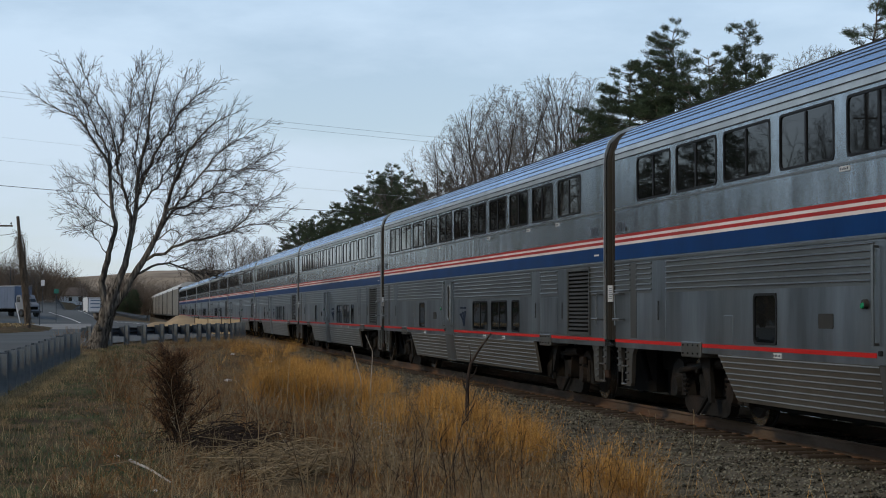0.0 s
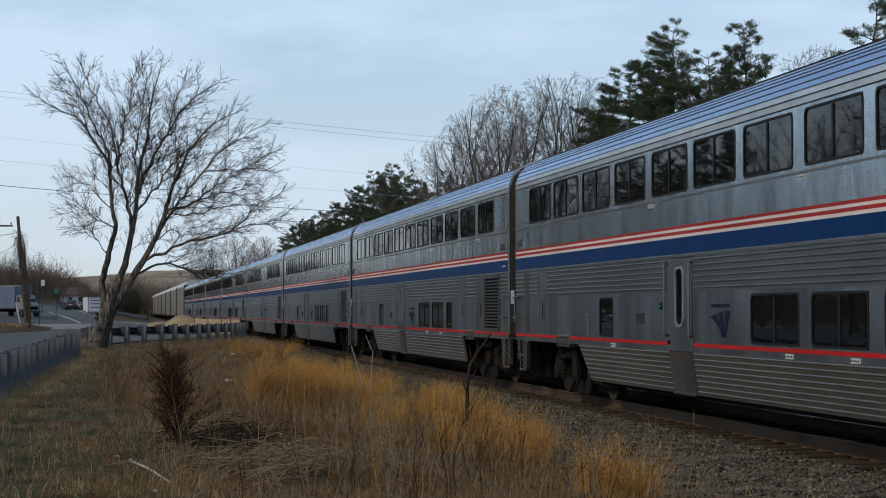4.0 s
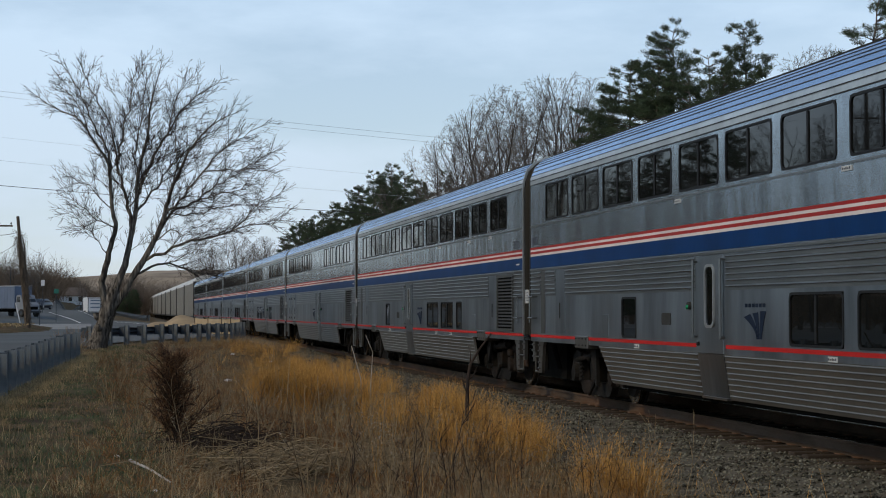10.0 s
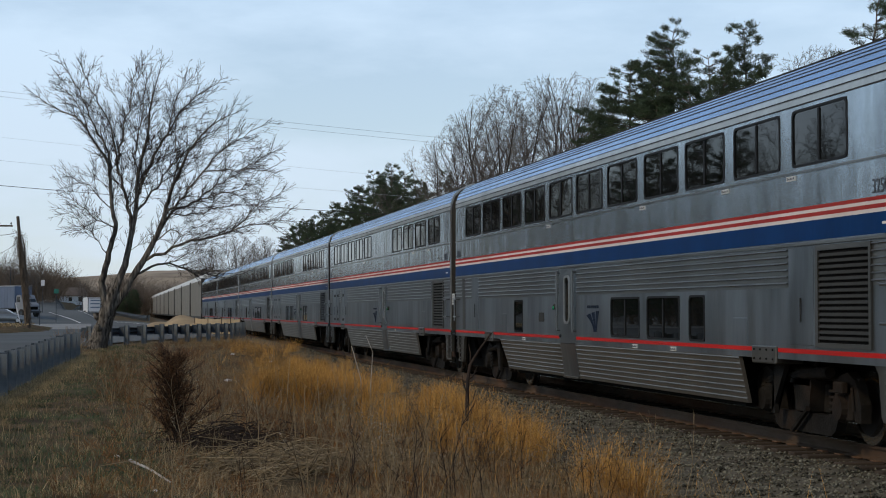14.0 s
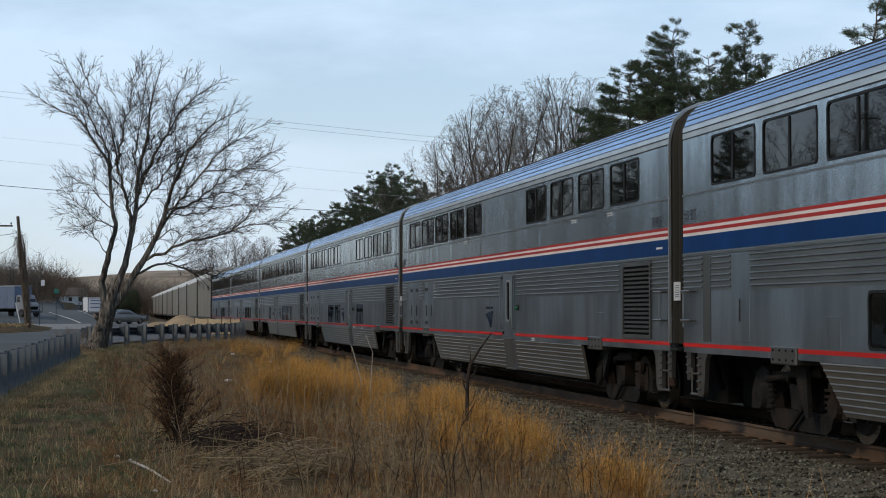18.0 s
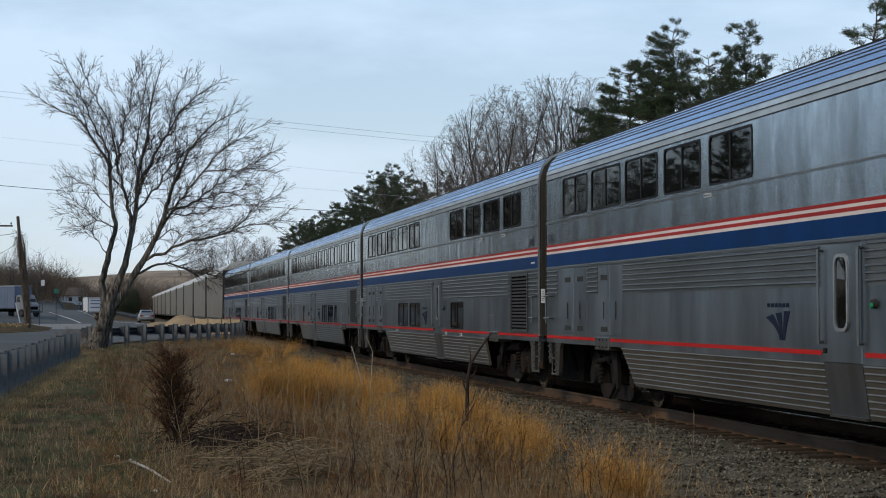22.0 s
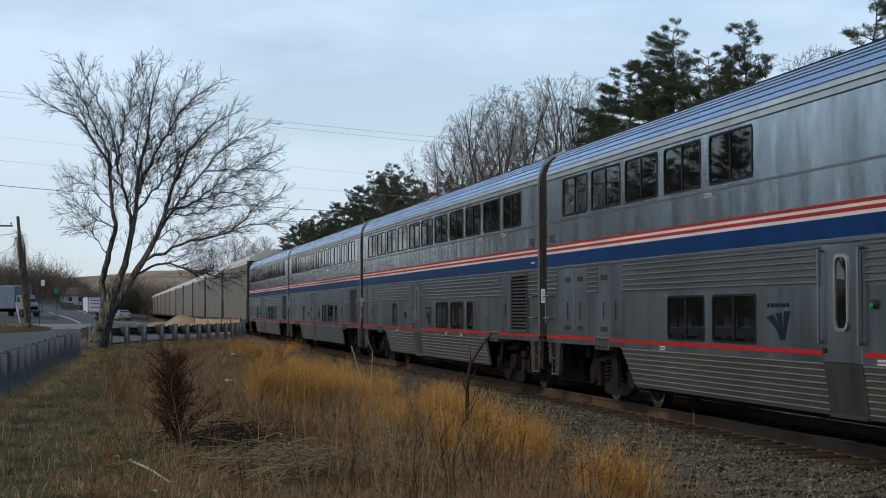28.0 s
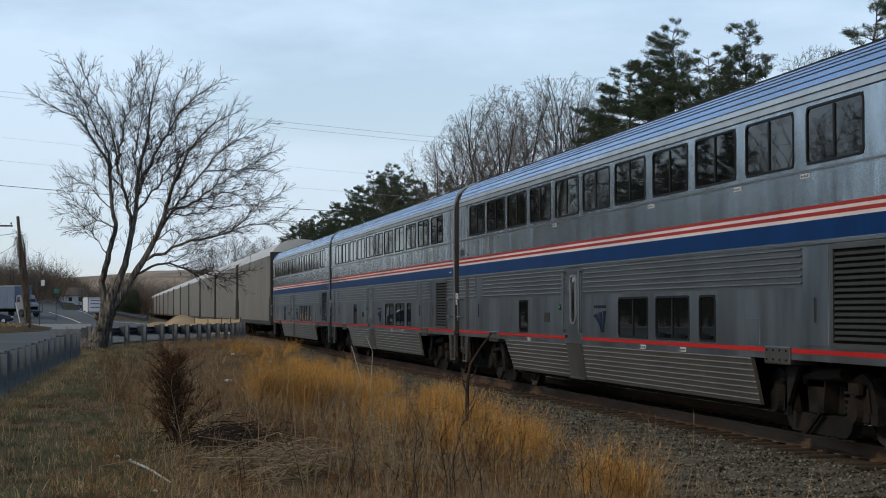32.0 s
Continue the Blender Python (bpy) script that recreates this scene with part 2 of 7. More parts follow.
RACK_PITCH = 27.35


def travelled(t):
    """How far the train has rolled by t seconds; it slows a little."""
    return 4.438 * t - 0.00626 * ((t - 16.0) ** 2 - 256.0)


# ---- the double-deck passenger cars ----
HALF = 1.55
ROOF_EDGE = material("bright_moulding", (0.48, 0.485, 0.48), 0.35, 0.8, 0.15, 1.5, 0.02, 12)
ROOF_LINE = [(1.535, 4.35), (1.46, 4.57), (1.30, 4.73), (1.05, 4.84), (0.70, 4.91), (0.35, 4.94), (0.0, 4.95)]
SLOTS = [(1.78, 3.46), (3.87, 5.56), (5.94, 7.64), (7.98, 9.70), (10.09, 11.83), (12.15, 13.90), (14.20, 15.93), (16.30, 18.02),
         (18.35, 20.12), (20.41, 22.22), (22.50, 24.24)]
U0, U1 = 0.20, 25.50


def yl(u):
    return u - PITCH / 2


def side_wall(m, x, rows, y0, y1, inward):
    """A wall at x with real openings and reveals; rows of (z0, z1, openings along y)."""
    for z0, z1, holes in rows:
        edge = y0
        for a, b in sorted(holes) + [(y1, y1)]:
            if a > edge:
                m.add([(x, edge, z0), (x, a, z0), (x, a, z1), (x, edge, z1)], [(0, 1, 2, 3)])
            if b > a:
                xi = x + inward * 0.07
                m.add([(x, a, z0), (x, b, z0), (x, b, z1), (x, a, z1), (xi, a, z0), (xi, b, z0), (xi, b, z1), (xi, a, z1)],
                      [(0, 1, 5, 4), (1, 2, 6, 5), (2, 3, 7, 6), (3, 0, 4, 7)])
            edge = b


def ribbed(ya, yb, z0, z1, n, lean=0.0, side=-1, proud=0.02, shift=None):
    """A fluted sheet on the car's side from z0 up to z1; shift moves its ends with the height."""
    m = Mesh()
    pts = [(HALF + 0.003 - lean, z0)]
    p = (z1 - z0) / n
    for i in range(n):
        zb = z0 + i * p
        for dz, out in ((0.56 * p, 0.003), (0.58 * p, 0.9 * proud), (0.66 * p, proud), (0.76 * p, 0.75 * proud), (0.88 * p, 0.003)):
            z = zb + dz
            pts.append((HALF + out - lean * (z1 - z) / (z1 - z0), z))
    pts.append((HALF + 0.003, z1))
    k = len(pts)
    fa, fb = shift or (0.0, 0.0)
    vs = []
    for y, s in ((ya, fa), (yb, fb)):
        vs += [(side * x, y + s * (z1 - z) / (z1 - z0), z) for x, z in pts]
        vs += [(side * (x - 0.05), y + s * (z1 - z) / (z1 - z0), z) for x, z in (pts[-1], pts[0])]
    t = k + 2
    fs = [(i, i + 1, t + i + 1, t + i) for i in range(k - 1)]
    fs += [tuple(range(t)), tuple(range(2 * t - 1, t - 1, -1))]
    fs += [(k - 1, k, t + k, t + k - 1), (k + 1, 0, t, t + k + 1)]
    return m.add(vs, fs)


def round_rect(y0, y1, z0, z1, r, n=4):
    out = []
    for cy, cz, a0 in ((y1 - r, z1 - r, 0), (y0 + r, z1 - r, 90), (y0 + r, z0 + r, 180), (y1 - r, z0 + r, 270)):
        for i in range(n + 1):
            a = radians(a0 + 90 * i / n)
            out.append((cy + r * math.cos(a), cz + r * math.sin(a)))
    return out


def ring(outer, inner, x0, x1):
    """A frame between two outlines (y, z), from x0 to x1."""
    n = len(outer)
    m = Mesh()
    vs = [(x, y, z) for x in (x0, x1) for pts in (outer, inner) for y, z in pts]
    fs = []
    for i in range(n):
        j = (i + 1) % n
        fs += [(i, j, n + j, n + i), (2 * n + i, 3 * n + i, 3 * n + j, 2 * n + j), (i, 2 * n + i, 2 * n + j, j), (n + i, n + j, 3 * n + j, 3 * n + i)]
    return m.add(vs, fs)


shared = {}


def window_unit(car, side, ya, yb, z0, z1, mullion=True):
    """Rubber-framed window: its frame is the part, the panes hang on it."""
    w = round(yb - ya, 2)
    key = (side, w, round(z1 - z0, 2), mullion)
    if key not in shared:
        h2, k2 = w / 2, (z1 - z0) / 2
        x = side * HALF
        m = ring(round_rect(-h2 - 0.005, h2 + 0.005, -k2 - 0.005, k2 + 0.005, 0.09), round_rect(-h2 + 0.03, h2 - 0.03, -k2 + 0.026, k2 - 0.026, 0.08), x + side * 0.008, x - side * 0.04)
        if mullion:
            m.box(min(x - side * 0.03, x + side * 0.005), max(x - side * 0.03, x + side * 0.005), -0.028, 0.028, -k2 + 0.04, k2 - 0.04)
        panes = []
        for a, b in (((-h2 + 0.04, -0.02), (0.02, h2 - 0.04)) if mullion else ((-h2 + 0.04, h2 - 0.04),)):
            p = Mesh().box(min(x - side * 0.022, x - side * 0.008), max(x - side * 0.022, x - side * 0.008), a, b, -k2 + 0.03, k2 - 0.03)
            panes.append(p.data("pane", GLASS))
        shared[key] = (m.data("window", RUBBER), panes)
    frame_me, panes = shared[key]
    win = part("window", frame_me, None, car, at=(0, (ya + yb) / 2, (z0 + z1) / 2))
    for p in panes:
        part("pane", p, None, win)
    return win


def lettering(body, size, x, y, z, parent, mat):
    """Raised characters on the near side, read from outside; y is the reading start."""
    cu = bpy.data.curves.new("lettering", "FONT")
    cu.body, cu.size, cu.extrude = body, size, 0.002
    tmp = new("lettering", cu)
    bpy.context.view_layer.update()
    me = bpy.data.meshes.new_from_object(tmp.evaluated_get(bpy.context.evaluated_depsgraph_get()))
    bpy.data.objects.remove(tmp)
    bpy.data.curves.remove(cu)
    me.materials.clear()
    me.materials.append(mat)
    ob = new("car_number", me)
    ob.parent = parent
    ob.matrix_basis = Matrix(((0, 0, -1, x), (-0.92, 0, 0, y), (0, 1, 0, z), (0, 0, 0, 1)))
    return ob


def strip(car, name, mat, ya, yb, z0, z1, side, out=0.005):
    x0, x1 = sorted((side * (HALF - 0.01), side * (HALF + out)))
    return part(name, Mesh().box(x0, x1, ya, yb, z0, z1), mat, car)


def coupled_bogie(car, y, older):
    """A four-wheel truck with its wheelsets; older: inside-framed truck with open springs."""
    m = Mesh()
    # pedestal arches over both axles, joined by a low trough between them
    arch = [(0.86, 0.34), (0.97, 0.66), (1.10, 0.84), (1.34, 0.90), (1.58, 0.80), (1.74, 0.52), (1.74, 0.30), (1.56, 0.30), (1.52, 0.56), (1.32, 0.68), (1.14, 0.58), (1.06, 0.30), (0.98, 0.16), (0.84, 0.09)]
    if older:
        arch = [(0.50, 0.46), (0.62, 0.74), (1.10, 0.80), (1.60, 0.74), (1.78, 0.56), (1.78, 0.36), (1.60, 0.30), (1.50, 0.50), (1.25, 0.56), (1.02, 0.50), (0.90, 0.26), (0.60, 0.16)]
    side_frame = arch + [(-a, b) for a, b in reversed(arch)]
    for s in (-1, 1):
        m.slab(side_frame, *sorted((s * 1.04, s * 1.17)))
        # tapered spring bucket and its bracket
        m.slab([(-0.30, 0.78), (0.30, 0.78), (0.22, 0.36), (-0.22, 0.36)], *sorted((s * 0.90, s * 1.20)))
        m.slab([(-0.52, 0.92), (0.44, 0.92), (0.30, 0.76), (-0.32, 0.76)], *sorted((s * 1.00, s * 1.14)))
        for j in (-1, 1):
            for k in range(5):
                y0, y1 = sorted((j * 0.88, j * 1.04))
                m.box(*sorted((s * 1.15, s * 1.21)), y0, y1, 0.34 + 0.075 * k, 0.37 + 0.075 * k)
    m.box(-1.0, 1.0, -0.35, 0.35, 0.32, 0.74, 0.04)
    bogie = part("bogie", m, TRUCK_IRON, car, "grimy iron bogie with brake rigging, shade in its colour", at=(0, y, 0))
    for s in (-1, 1):
        for j in (-1, 1):
            part("axle_box", Mesh().wheel(s * 1.16, s * 1.27, 0.19, 0.15, j * 1.25, 0.46, 14).box(min(s * 1.0, s * 1.2), max(s * 1.0, s * 1.2), j * 1.25 - 0.24, j * 1.25 + 0.24, 0.30, 0.66, 0.03), TRUCK_IRON, bogie)
            if not older:
                continue
            cx = s * 1.12
            turn = [(cx + 0.11 * math.cos(k * 0.7854), j * 0.52 + 0.11 * math.sin(k * 0.7854), 0.40 + k * 0.0088) for k in range(50)]
            sp = tube_path("coil_spring", turn, [0.022] * 50, TRUCK_IRON, 5)
            part("coil_spring", sp, None, bogie)
        dm = Mesh().tube((s * 1.22, -0.1, 0.84), (s * 1.22, 1.05, 0.72), 0.05, n=8).tube((s * 1.22, -0.95, 0.88), (s * 1.22, -0.1, 0.84), 0.075, n=8)
        part("damper", dm, TRUCK_IRON, bogie)
        br = Mesh().tube((s * 1.1, -1.6, 0.80), (s * 1.1, 1.6, 0.80), 0.035, n=6).box(min(s * 1.05, s * 1.2), max(s * 1.05, s * 1.2), -0.28, 0.28, 0.66, 0.92, 0.03)
        part("brake_rigging", br, TRUCK_IRON, bogie)
    # brake gear, hoses and brackets hung about the frame
    gr = random.Random(int(abs(y) * 10) + older)
    for s in (-1, 1):
        for _ in range(11 if older else 6):
            gear = Mesh()
            gy, gz, gx = gr.uniform(-1.6, 1.6), gr.uniform(0.35, 0.95), s * gr.uniform(1.14, 1.26)
            if gr.random() < 0.5:
                w, hh = gr.uniform(0.04, 0.16), gr.uniform(0.05, 0.18)
                gear.box(gx - 0.04, gx + 0.04, gy - w, gy + w, gz - hh, gz + hh, 0.012)
            else:
                gear.tube((gx, gy, gz), (gx, gy + gr.uniform(-0.5, 0.5), gz + gr.uniform(-0.3, 0.3)), gr.uniform(0.015, 0.04), n=6)
            part("brake_gear", gear, TRUCK_IRON, bogie)
    for j in (-1.25, 1.25):
        if "wheelset" not in shared:
            w = Mesh().tube((-0.9, 0, 0), (0.9, 0, 0), 0.085, n=10)
            for s in (-1, 1):
                w.wheel(s * 0.86, s * 0.74, 0.33, 0.40)
                w.wheel(s * 0.70, s * 0.675, 0.485, 0.485)
                w.wheel(s * 0.88, s * 0.80, 0.12, 0.15)
                for k in range(6):
                    a = k * 1.0472
                    w.tube((s * 0.84, 0.24 * math.cos(a), 0.24 * math.sin(a)), (s * 0.80, 0.24 * math.cos(a), 0.24 * math.sin(a)), 0.05, n=6)
            shared["wheelset"] = w.data("wheelset", WHEEL_IRON)
            shared["tread"] = [Mesh().wheel(q * 0.82, q * 0.69, 0.457, 0.46).data("wheel_rim", TREAD) for q in (-1, 1)]
        ws = part("wheelset", shared["wheelset"], None, bogie, at=(0, j, 0.457))
        shared.setdefault("spins", []).append((ws, j))
    # polished running surfaces stay with their bogie and touch the rails
    for j in (-1.25, 1.25):
        for me in shared["tread"]:
            part("wheel_rim", me, None, bogie, at=(0, j, 0.457))
    return bogie


def end_steps(car, u, side, flip):
    """Hanging step plate below the car's end: two beaded stiles, a dark well between them and rungs."""
    def q(v):
        return yl(u) + flip * v
    xi, xo = side * (HALF - 0.10), side * (HALF - 0.035)
    base = None
    for a, b, low_a, low_b, bot in ((0.0, 0.20, 0.03, 0.19, 0.62), (0.50, 0.95, 0.50, 0.78, 0.40)):
        outline = [(q(a), 1.03), (q(b), 1.03), (q(b - 0.10 if b > 0.5 else b), 0.93), (q(low_b), bot + 0.06), (q(low_b - 0.05), bot), (q(low_a), bot)]
        base = part("step_stile", Mesh().slab(outline, xi, xo), STEEL_LOW, car, "stained stainless step stile")
        z = 0.96
        while z > bot + 0.05:
            t = (1.03 - z) / (1.03 - bot)
            c = q(a + (low_a - a) * t)
            y0, y1 = sorted((c + flip * 0.01, c + flip * 0.15))
            x0, x1 = sorted((xo, xo + side * 0.028))
            part("bead", Mesh().box(x0, x1, y0, y1, z - 0.016, z + 0.012, 0.008), STEEL_LOW, base)
            z -= 0.115
    ya, yb = sorted((q(0.18), q(0.52)))
    x0, x1 = sorted((side * (HALF - 0.16), side * (HALF - 0.13)))
    part("step_well", Mesh().box(x0, x1, ya, yb, 0.48, 1.03), STEP_BROWN, base, "dark brown step well")
    for z, w in ((0.72, 0.014), (0.42, 0.02)):
        part("rung", Mesh().tube((side * (HALF - 0.05), ya, z), (side * (HALF - 0.05), yb, z), w, n=6), SKIRT, base)
    part("step_hanger", Mesh().tube((side * (HALF - 0.05), q(0.21), 0.8), (side * (HALF - 0.05), q(0.21), 0.42), 0.013, n=6), SKIRT, base)


def grab_iron(car, u, side, flip):
    m = Mesh()
    x, xo = side * HALF, side * (HALF + 0.09)
    for z in (1.93, 1.50):
        m.tube((xo, yl(u), z), (xo, yl(u + flip * 0.40), z), 0.019, n=6)
        for v in (0.0, 0.40):
            m.tube((x, yl(u + flip * v), z), (xo, yl(u + flip * v), z), 0.012, n=6)
    m.tube((xo, yl(u + flip * 0.12), 1.93), (xo, yl(u + flip * 0.12), 1.40), 0.016, n=6)
    part("grab_iron", m, STEEL_RIB, car)


def car_body(car, uppers, lowers, doors):
    """Shell with window and door openings on both sides, ends and floor."""
    m, low = Mesh(), Mesh()
    up = [(yl(a), yl(b)) for a, b in uppers]
    lo = [(yl(a), yl(b)) for a, b in lowers]
    for s in (-1, 1):
        side_wall(low, s * HALF, [(1.03, 1.20, []), (1.20, 1.87, lo), (1.87, 2.50, [])], yl(U0), yl(U1), -s)
        side_wall(m, s * HALF, [(2.50, 3.43, []), (3.43, 4.14, up), (4.14, 4.20, [])], yl(U0), yl(U1), -s)
    for u in (U0, U1):
        y = yl(u)
        prof = [(-HALF, 1.03), (HALF, 1.03), (HALF, 4.2)] + [(x, z) for x, z in ROOF_LINE] + [(-x, z) for x, z in reversed(ROOF_LINE[:-1])] + [(-HALF, 4.2)]
        m.add([(x, y, z) for x, z in prof], [tuple(range(len(prof)))])
    m.add([(-HALF, yl(U0), 1.03), (HALF, yl(U0), 1.03), (HALF, yl(U1), 1.03), (-HALF, yl(U1), 1.03)], [(0, 1, 2, 3)])
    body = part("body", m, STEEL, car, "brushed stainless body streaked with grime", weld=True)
    part("lower_side", low, STEEL_LOWER_DECK, car, "dusty stainless lower deck, ground reflection in its colour", weld=True)
    # near-black sheet stands in for the unlit interior behind the windows
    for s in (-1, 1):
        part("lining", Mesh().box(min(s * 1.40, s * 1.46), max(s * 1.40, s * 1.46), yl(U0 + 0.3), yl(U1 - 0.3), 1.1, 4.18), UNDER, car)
    return body


def car_roof(car):
    """Roof of long sheets: pale shoulder bands, then the crown, with dark lapped joints between them."""
    line = [Vector((HALF + 0.004, 4.20)), Vector((HALF + 0.002, 4.345))] + [Vector(p) for p in ROOF_LINE[1:]]
    dense = [line[0]]
    for a, b in zip(line, line[1:]):
        k = max(1, round((b - a).length / 0.05))
        dense += [a.lerp(b, i / k) for i in range(1, k + 1)]
    cut = next(i for i, p in enumerate(dense) if p.y > 4.375)
    for s in (-1, 1):
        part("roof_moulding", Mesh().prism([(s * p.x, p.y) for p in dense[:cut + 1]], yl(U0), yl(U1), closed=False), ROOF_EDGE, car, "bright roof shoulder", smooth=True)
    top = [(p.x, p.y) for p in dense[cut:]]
    roof = part("roof", Mesh().prism(top + [(-x, z) for x, z in reversed(top[:-1])], yl(U0), yl(U1), closed=False), ROOF_STEEL, car, "lapped metal roof, sky's blue put into its colour", smooth=True)
    walked, due = 0.0, 0.0
    for i, p in enumerate(dense[:-1]):
        if i:
            walked += (p - dense[i - 1]).length
        if walked < due - 0.02:
            continue
        due = walked + (0.075 if i < cut - 1 else 0.105)
        t = (dense[i + 1] - p).normalized()
        nrm = Vector((t.y, -t.x))
        w, h = (0.007, 0.010) if i < cut else (0.006, 0.008)
        for s in (-1, 1):
            lap = [p - t * w - nrm * 0.01, p - t * w + nrm * h, p + t * w + nrm * (h - 0.004), p + t * w - nrm * 0.01]
            part("lapped_joint", Mesh().prism([(s * q.x, q.y) for q in lap], yl(U0), yl(U1)), LOUVRE, roof)
    return roof


def end_outline(grow_by):
    """The car's end outline (x, z) from floor to floor, set out by grow_by."""
    w = HALF + grow_by
    return [(w, 1.15), (w, 4.2)] + [(x + grow_by, z + grow_by) for x, z in ROOF_LINE] + [(-x - grow_by, z + grow_by) for x, z in reversed(ROOF_LINE[:-1])] + [(-w, 4.2), (-w, 1.15)]


def end_trim(car, u):
    """Bright bent strip round the body's end."""
    out, inn = end_outline(0.018), end_outline(-0.02)
    n = len(out)
    m = Mesh()
    m.add([(x, y, z) for y in (yl(u), yl(u) + 0.035) for pts in (out, inn) for x, z in pts],
          [(a + i, a + i + 1, b + i + 1, b + i) for a, b in ((0, n), (n, 3 * n), (3 * n, 2 * n), (2 * n, 0)) for i in range(n - 1)])
    part("end_trim", m, ROOF_EDGE, car, "bright strip round the car end")


def bellows(car):
    """Rubber diaphragm in two soft folds, a little narrower than the body."""
    m, k = Mesh(), 0
    cuts = ((-0.44, 0.075), (-0.42, 0.035), (-0.34, 0.012), (-0.24, 0.012), (-0.14, 0.035), (-0.11, 0.05), (-0.08, 0.03), (0.0, 0.012), (0.10, 0.014), (0.19, 0.05))
    for u, inset in cuts:
        ring_ = end_outline(-inset)
        k = len(ring_)
        m.v += [(x, yl(u), z) for x, z in ring_]
    m.f += [(j * k + i, j * k + (i + 1) % k, (j + 1) * k + (i + 1) % k, (j + 1) * k + i) for j in range(len(cuts) - 1) for i in range(k)]
    m.f += [tuple(range(k)), tuple(len(m.v) - 1 - i for i in range(k))]
    return part("diaphragm", m, GRIME, car, "grimy brown folding diaphragm between cars")


def side_door(car, side, ua, ub):
    """Boarding door that reaches down through the skirt, with a tall rounded window and hand rails."""
    ya, yb = yl(ua) + 0.06, yl(ub) - 0.06
    m = Mesh()
    x = side * HALF
    xo, xi = side * (HALF + 0.012), side * (HALF - 0.04)
    m.box(min(xo, xi), max(xo, xi), ya, yb, 1.03, 2.44, 0.01)
    vs = []
    for z, k in ((1.03, 0.0), (0.42, 0.09)):
        for y in (ya, yb):
            vs += [(side * (HALF + 0.012 - k), y, z), (side * (HALF - 0.05 - k), y, z)]
    foot = Mesh().add(vs, [(0, 2, 6, 4), (1, 5, 7, 3), (0, 4, 5, 1), (2, 3, 7, 6), (4, 6, 7, 5)])
    door = part("side_door", m, STEEL_LOWER_DECK, car, "stainless boarding door with a narrow window")
    part("door_foot", foot, STEEL_LOWER_DECK, door)
    yc = (ya + yb) / 2
    fr = ring(round_rect(yc - 0.205, yc + 0.205, 1.40, 2.31, 0.12), round_rect(yc - 0.165, yc + 0.165, 1.44, 2.27, 0.1), side * (HALF + 0.035), side * (HALF + 0.005))
    part("window_frame", fr, ROOF_EDGE, door, "pale rounded window surround")
    part("pane", Mesh().slab(round_rect(yc - 0.17, yc + 0.17, 1.43, 2.28, 0.1), side * (HALF + 0.008), side * (HALF + 0.018)), GLASS, door)
    for y in (ya - 0.03, yb + 0.03):
        r = Mesh().tube((side * (HALF + 0.07), y, 1.25), (side * (HALF + 0.07), y, 2.38), 0.02, n=8)
        for z in (1.27, 2.36):
            r.tube((x, y, z), (side * (HALF + 0.07), y, z), 0.018, n=6)
        part("hand_rail", r, STEEL_RIB, door)
    part("latch", Mesh().box(min(x, xo + side * 0.03), max(x, xo + side * 0.03), yb - 0.10, yb - 0.03, 1.14, 1.20, 0.01), RUBBER, door)
    part("threshold", Mesh().box(min(side * (HALF - 0.12), side * (HALF - 0.05)), max(side * (HALF - 0.12), side * (HALF - 0.05)), ya + 0.02, yb - 0.02, 0.385, 0.415), STEEL_RIB, door)
    return door


def emblem(car, u):
    """Slanted three-band emblem with bars of lettering over it."""
    y, z, x = yl(u), 1.44, -HALF - 0.006
    ob = Mesh()
    # three bands sweep down to one point; y grows away from the reading direction
    for top_a, top_b, low_a, low_b, bend, drop in ((0.44, 0.20, -0.03, -0.07, 1.9, 0.08), (0.11, -0.09, -0.085, -0.13, 1.6, 0.03), (-0.18, -0.38, -0.145, -0.21, 1.3, 0.0)):
        pts = []
        for i in range(11):
            t = i / 10
            pts.append((y + top_a * (1 - t) ** bend + low_a * (1 - (1 - t) ** bend), z + 0.20 - drop - (0.37 - drop) * t))
        for i in range(10, -1, -1):
            t = i / 10
            pts.append((y + top_b * (1 - t) ** bend + low_b * (1 - (1 - t) ** bend), z + 0.20 - drop * 0.5 - (0.37 - drop * 0.5) * t))
        ob.slab(pts, x, x + 0.004)
    e = part("emblem", ob, LOGO, car, "dark blue swept emblem")
    bars = Mesh()
    for i in range(6):
        bars.box(x, x + 0.004, y + 0.30 - i * 0.13, y + 0.39 - i * 0.13, z + 0.25, z + 0.30)
    part("lettering_bars", bars, LOGO, e)


def plate_marks(plate, x, y, z):
    """Short dark bars in place of the small print on a plate."""
    if "marks" not in shared:
        m = Mesh()
        for k in range(5):
            m.box(-0.003, 0.0, 0.02 + 0.05 * k, 0.05 + 0.05 * k, -0.014, 0.014 - 0.008 * (k % 2))
        shared["marks"] = m.data("small_print", INK)
    part("small_print", shared["marks"], None, plate, at=(x, y, z))


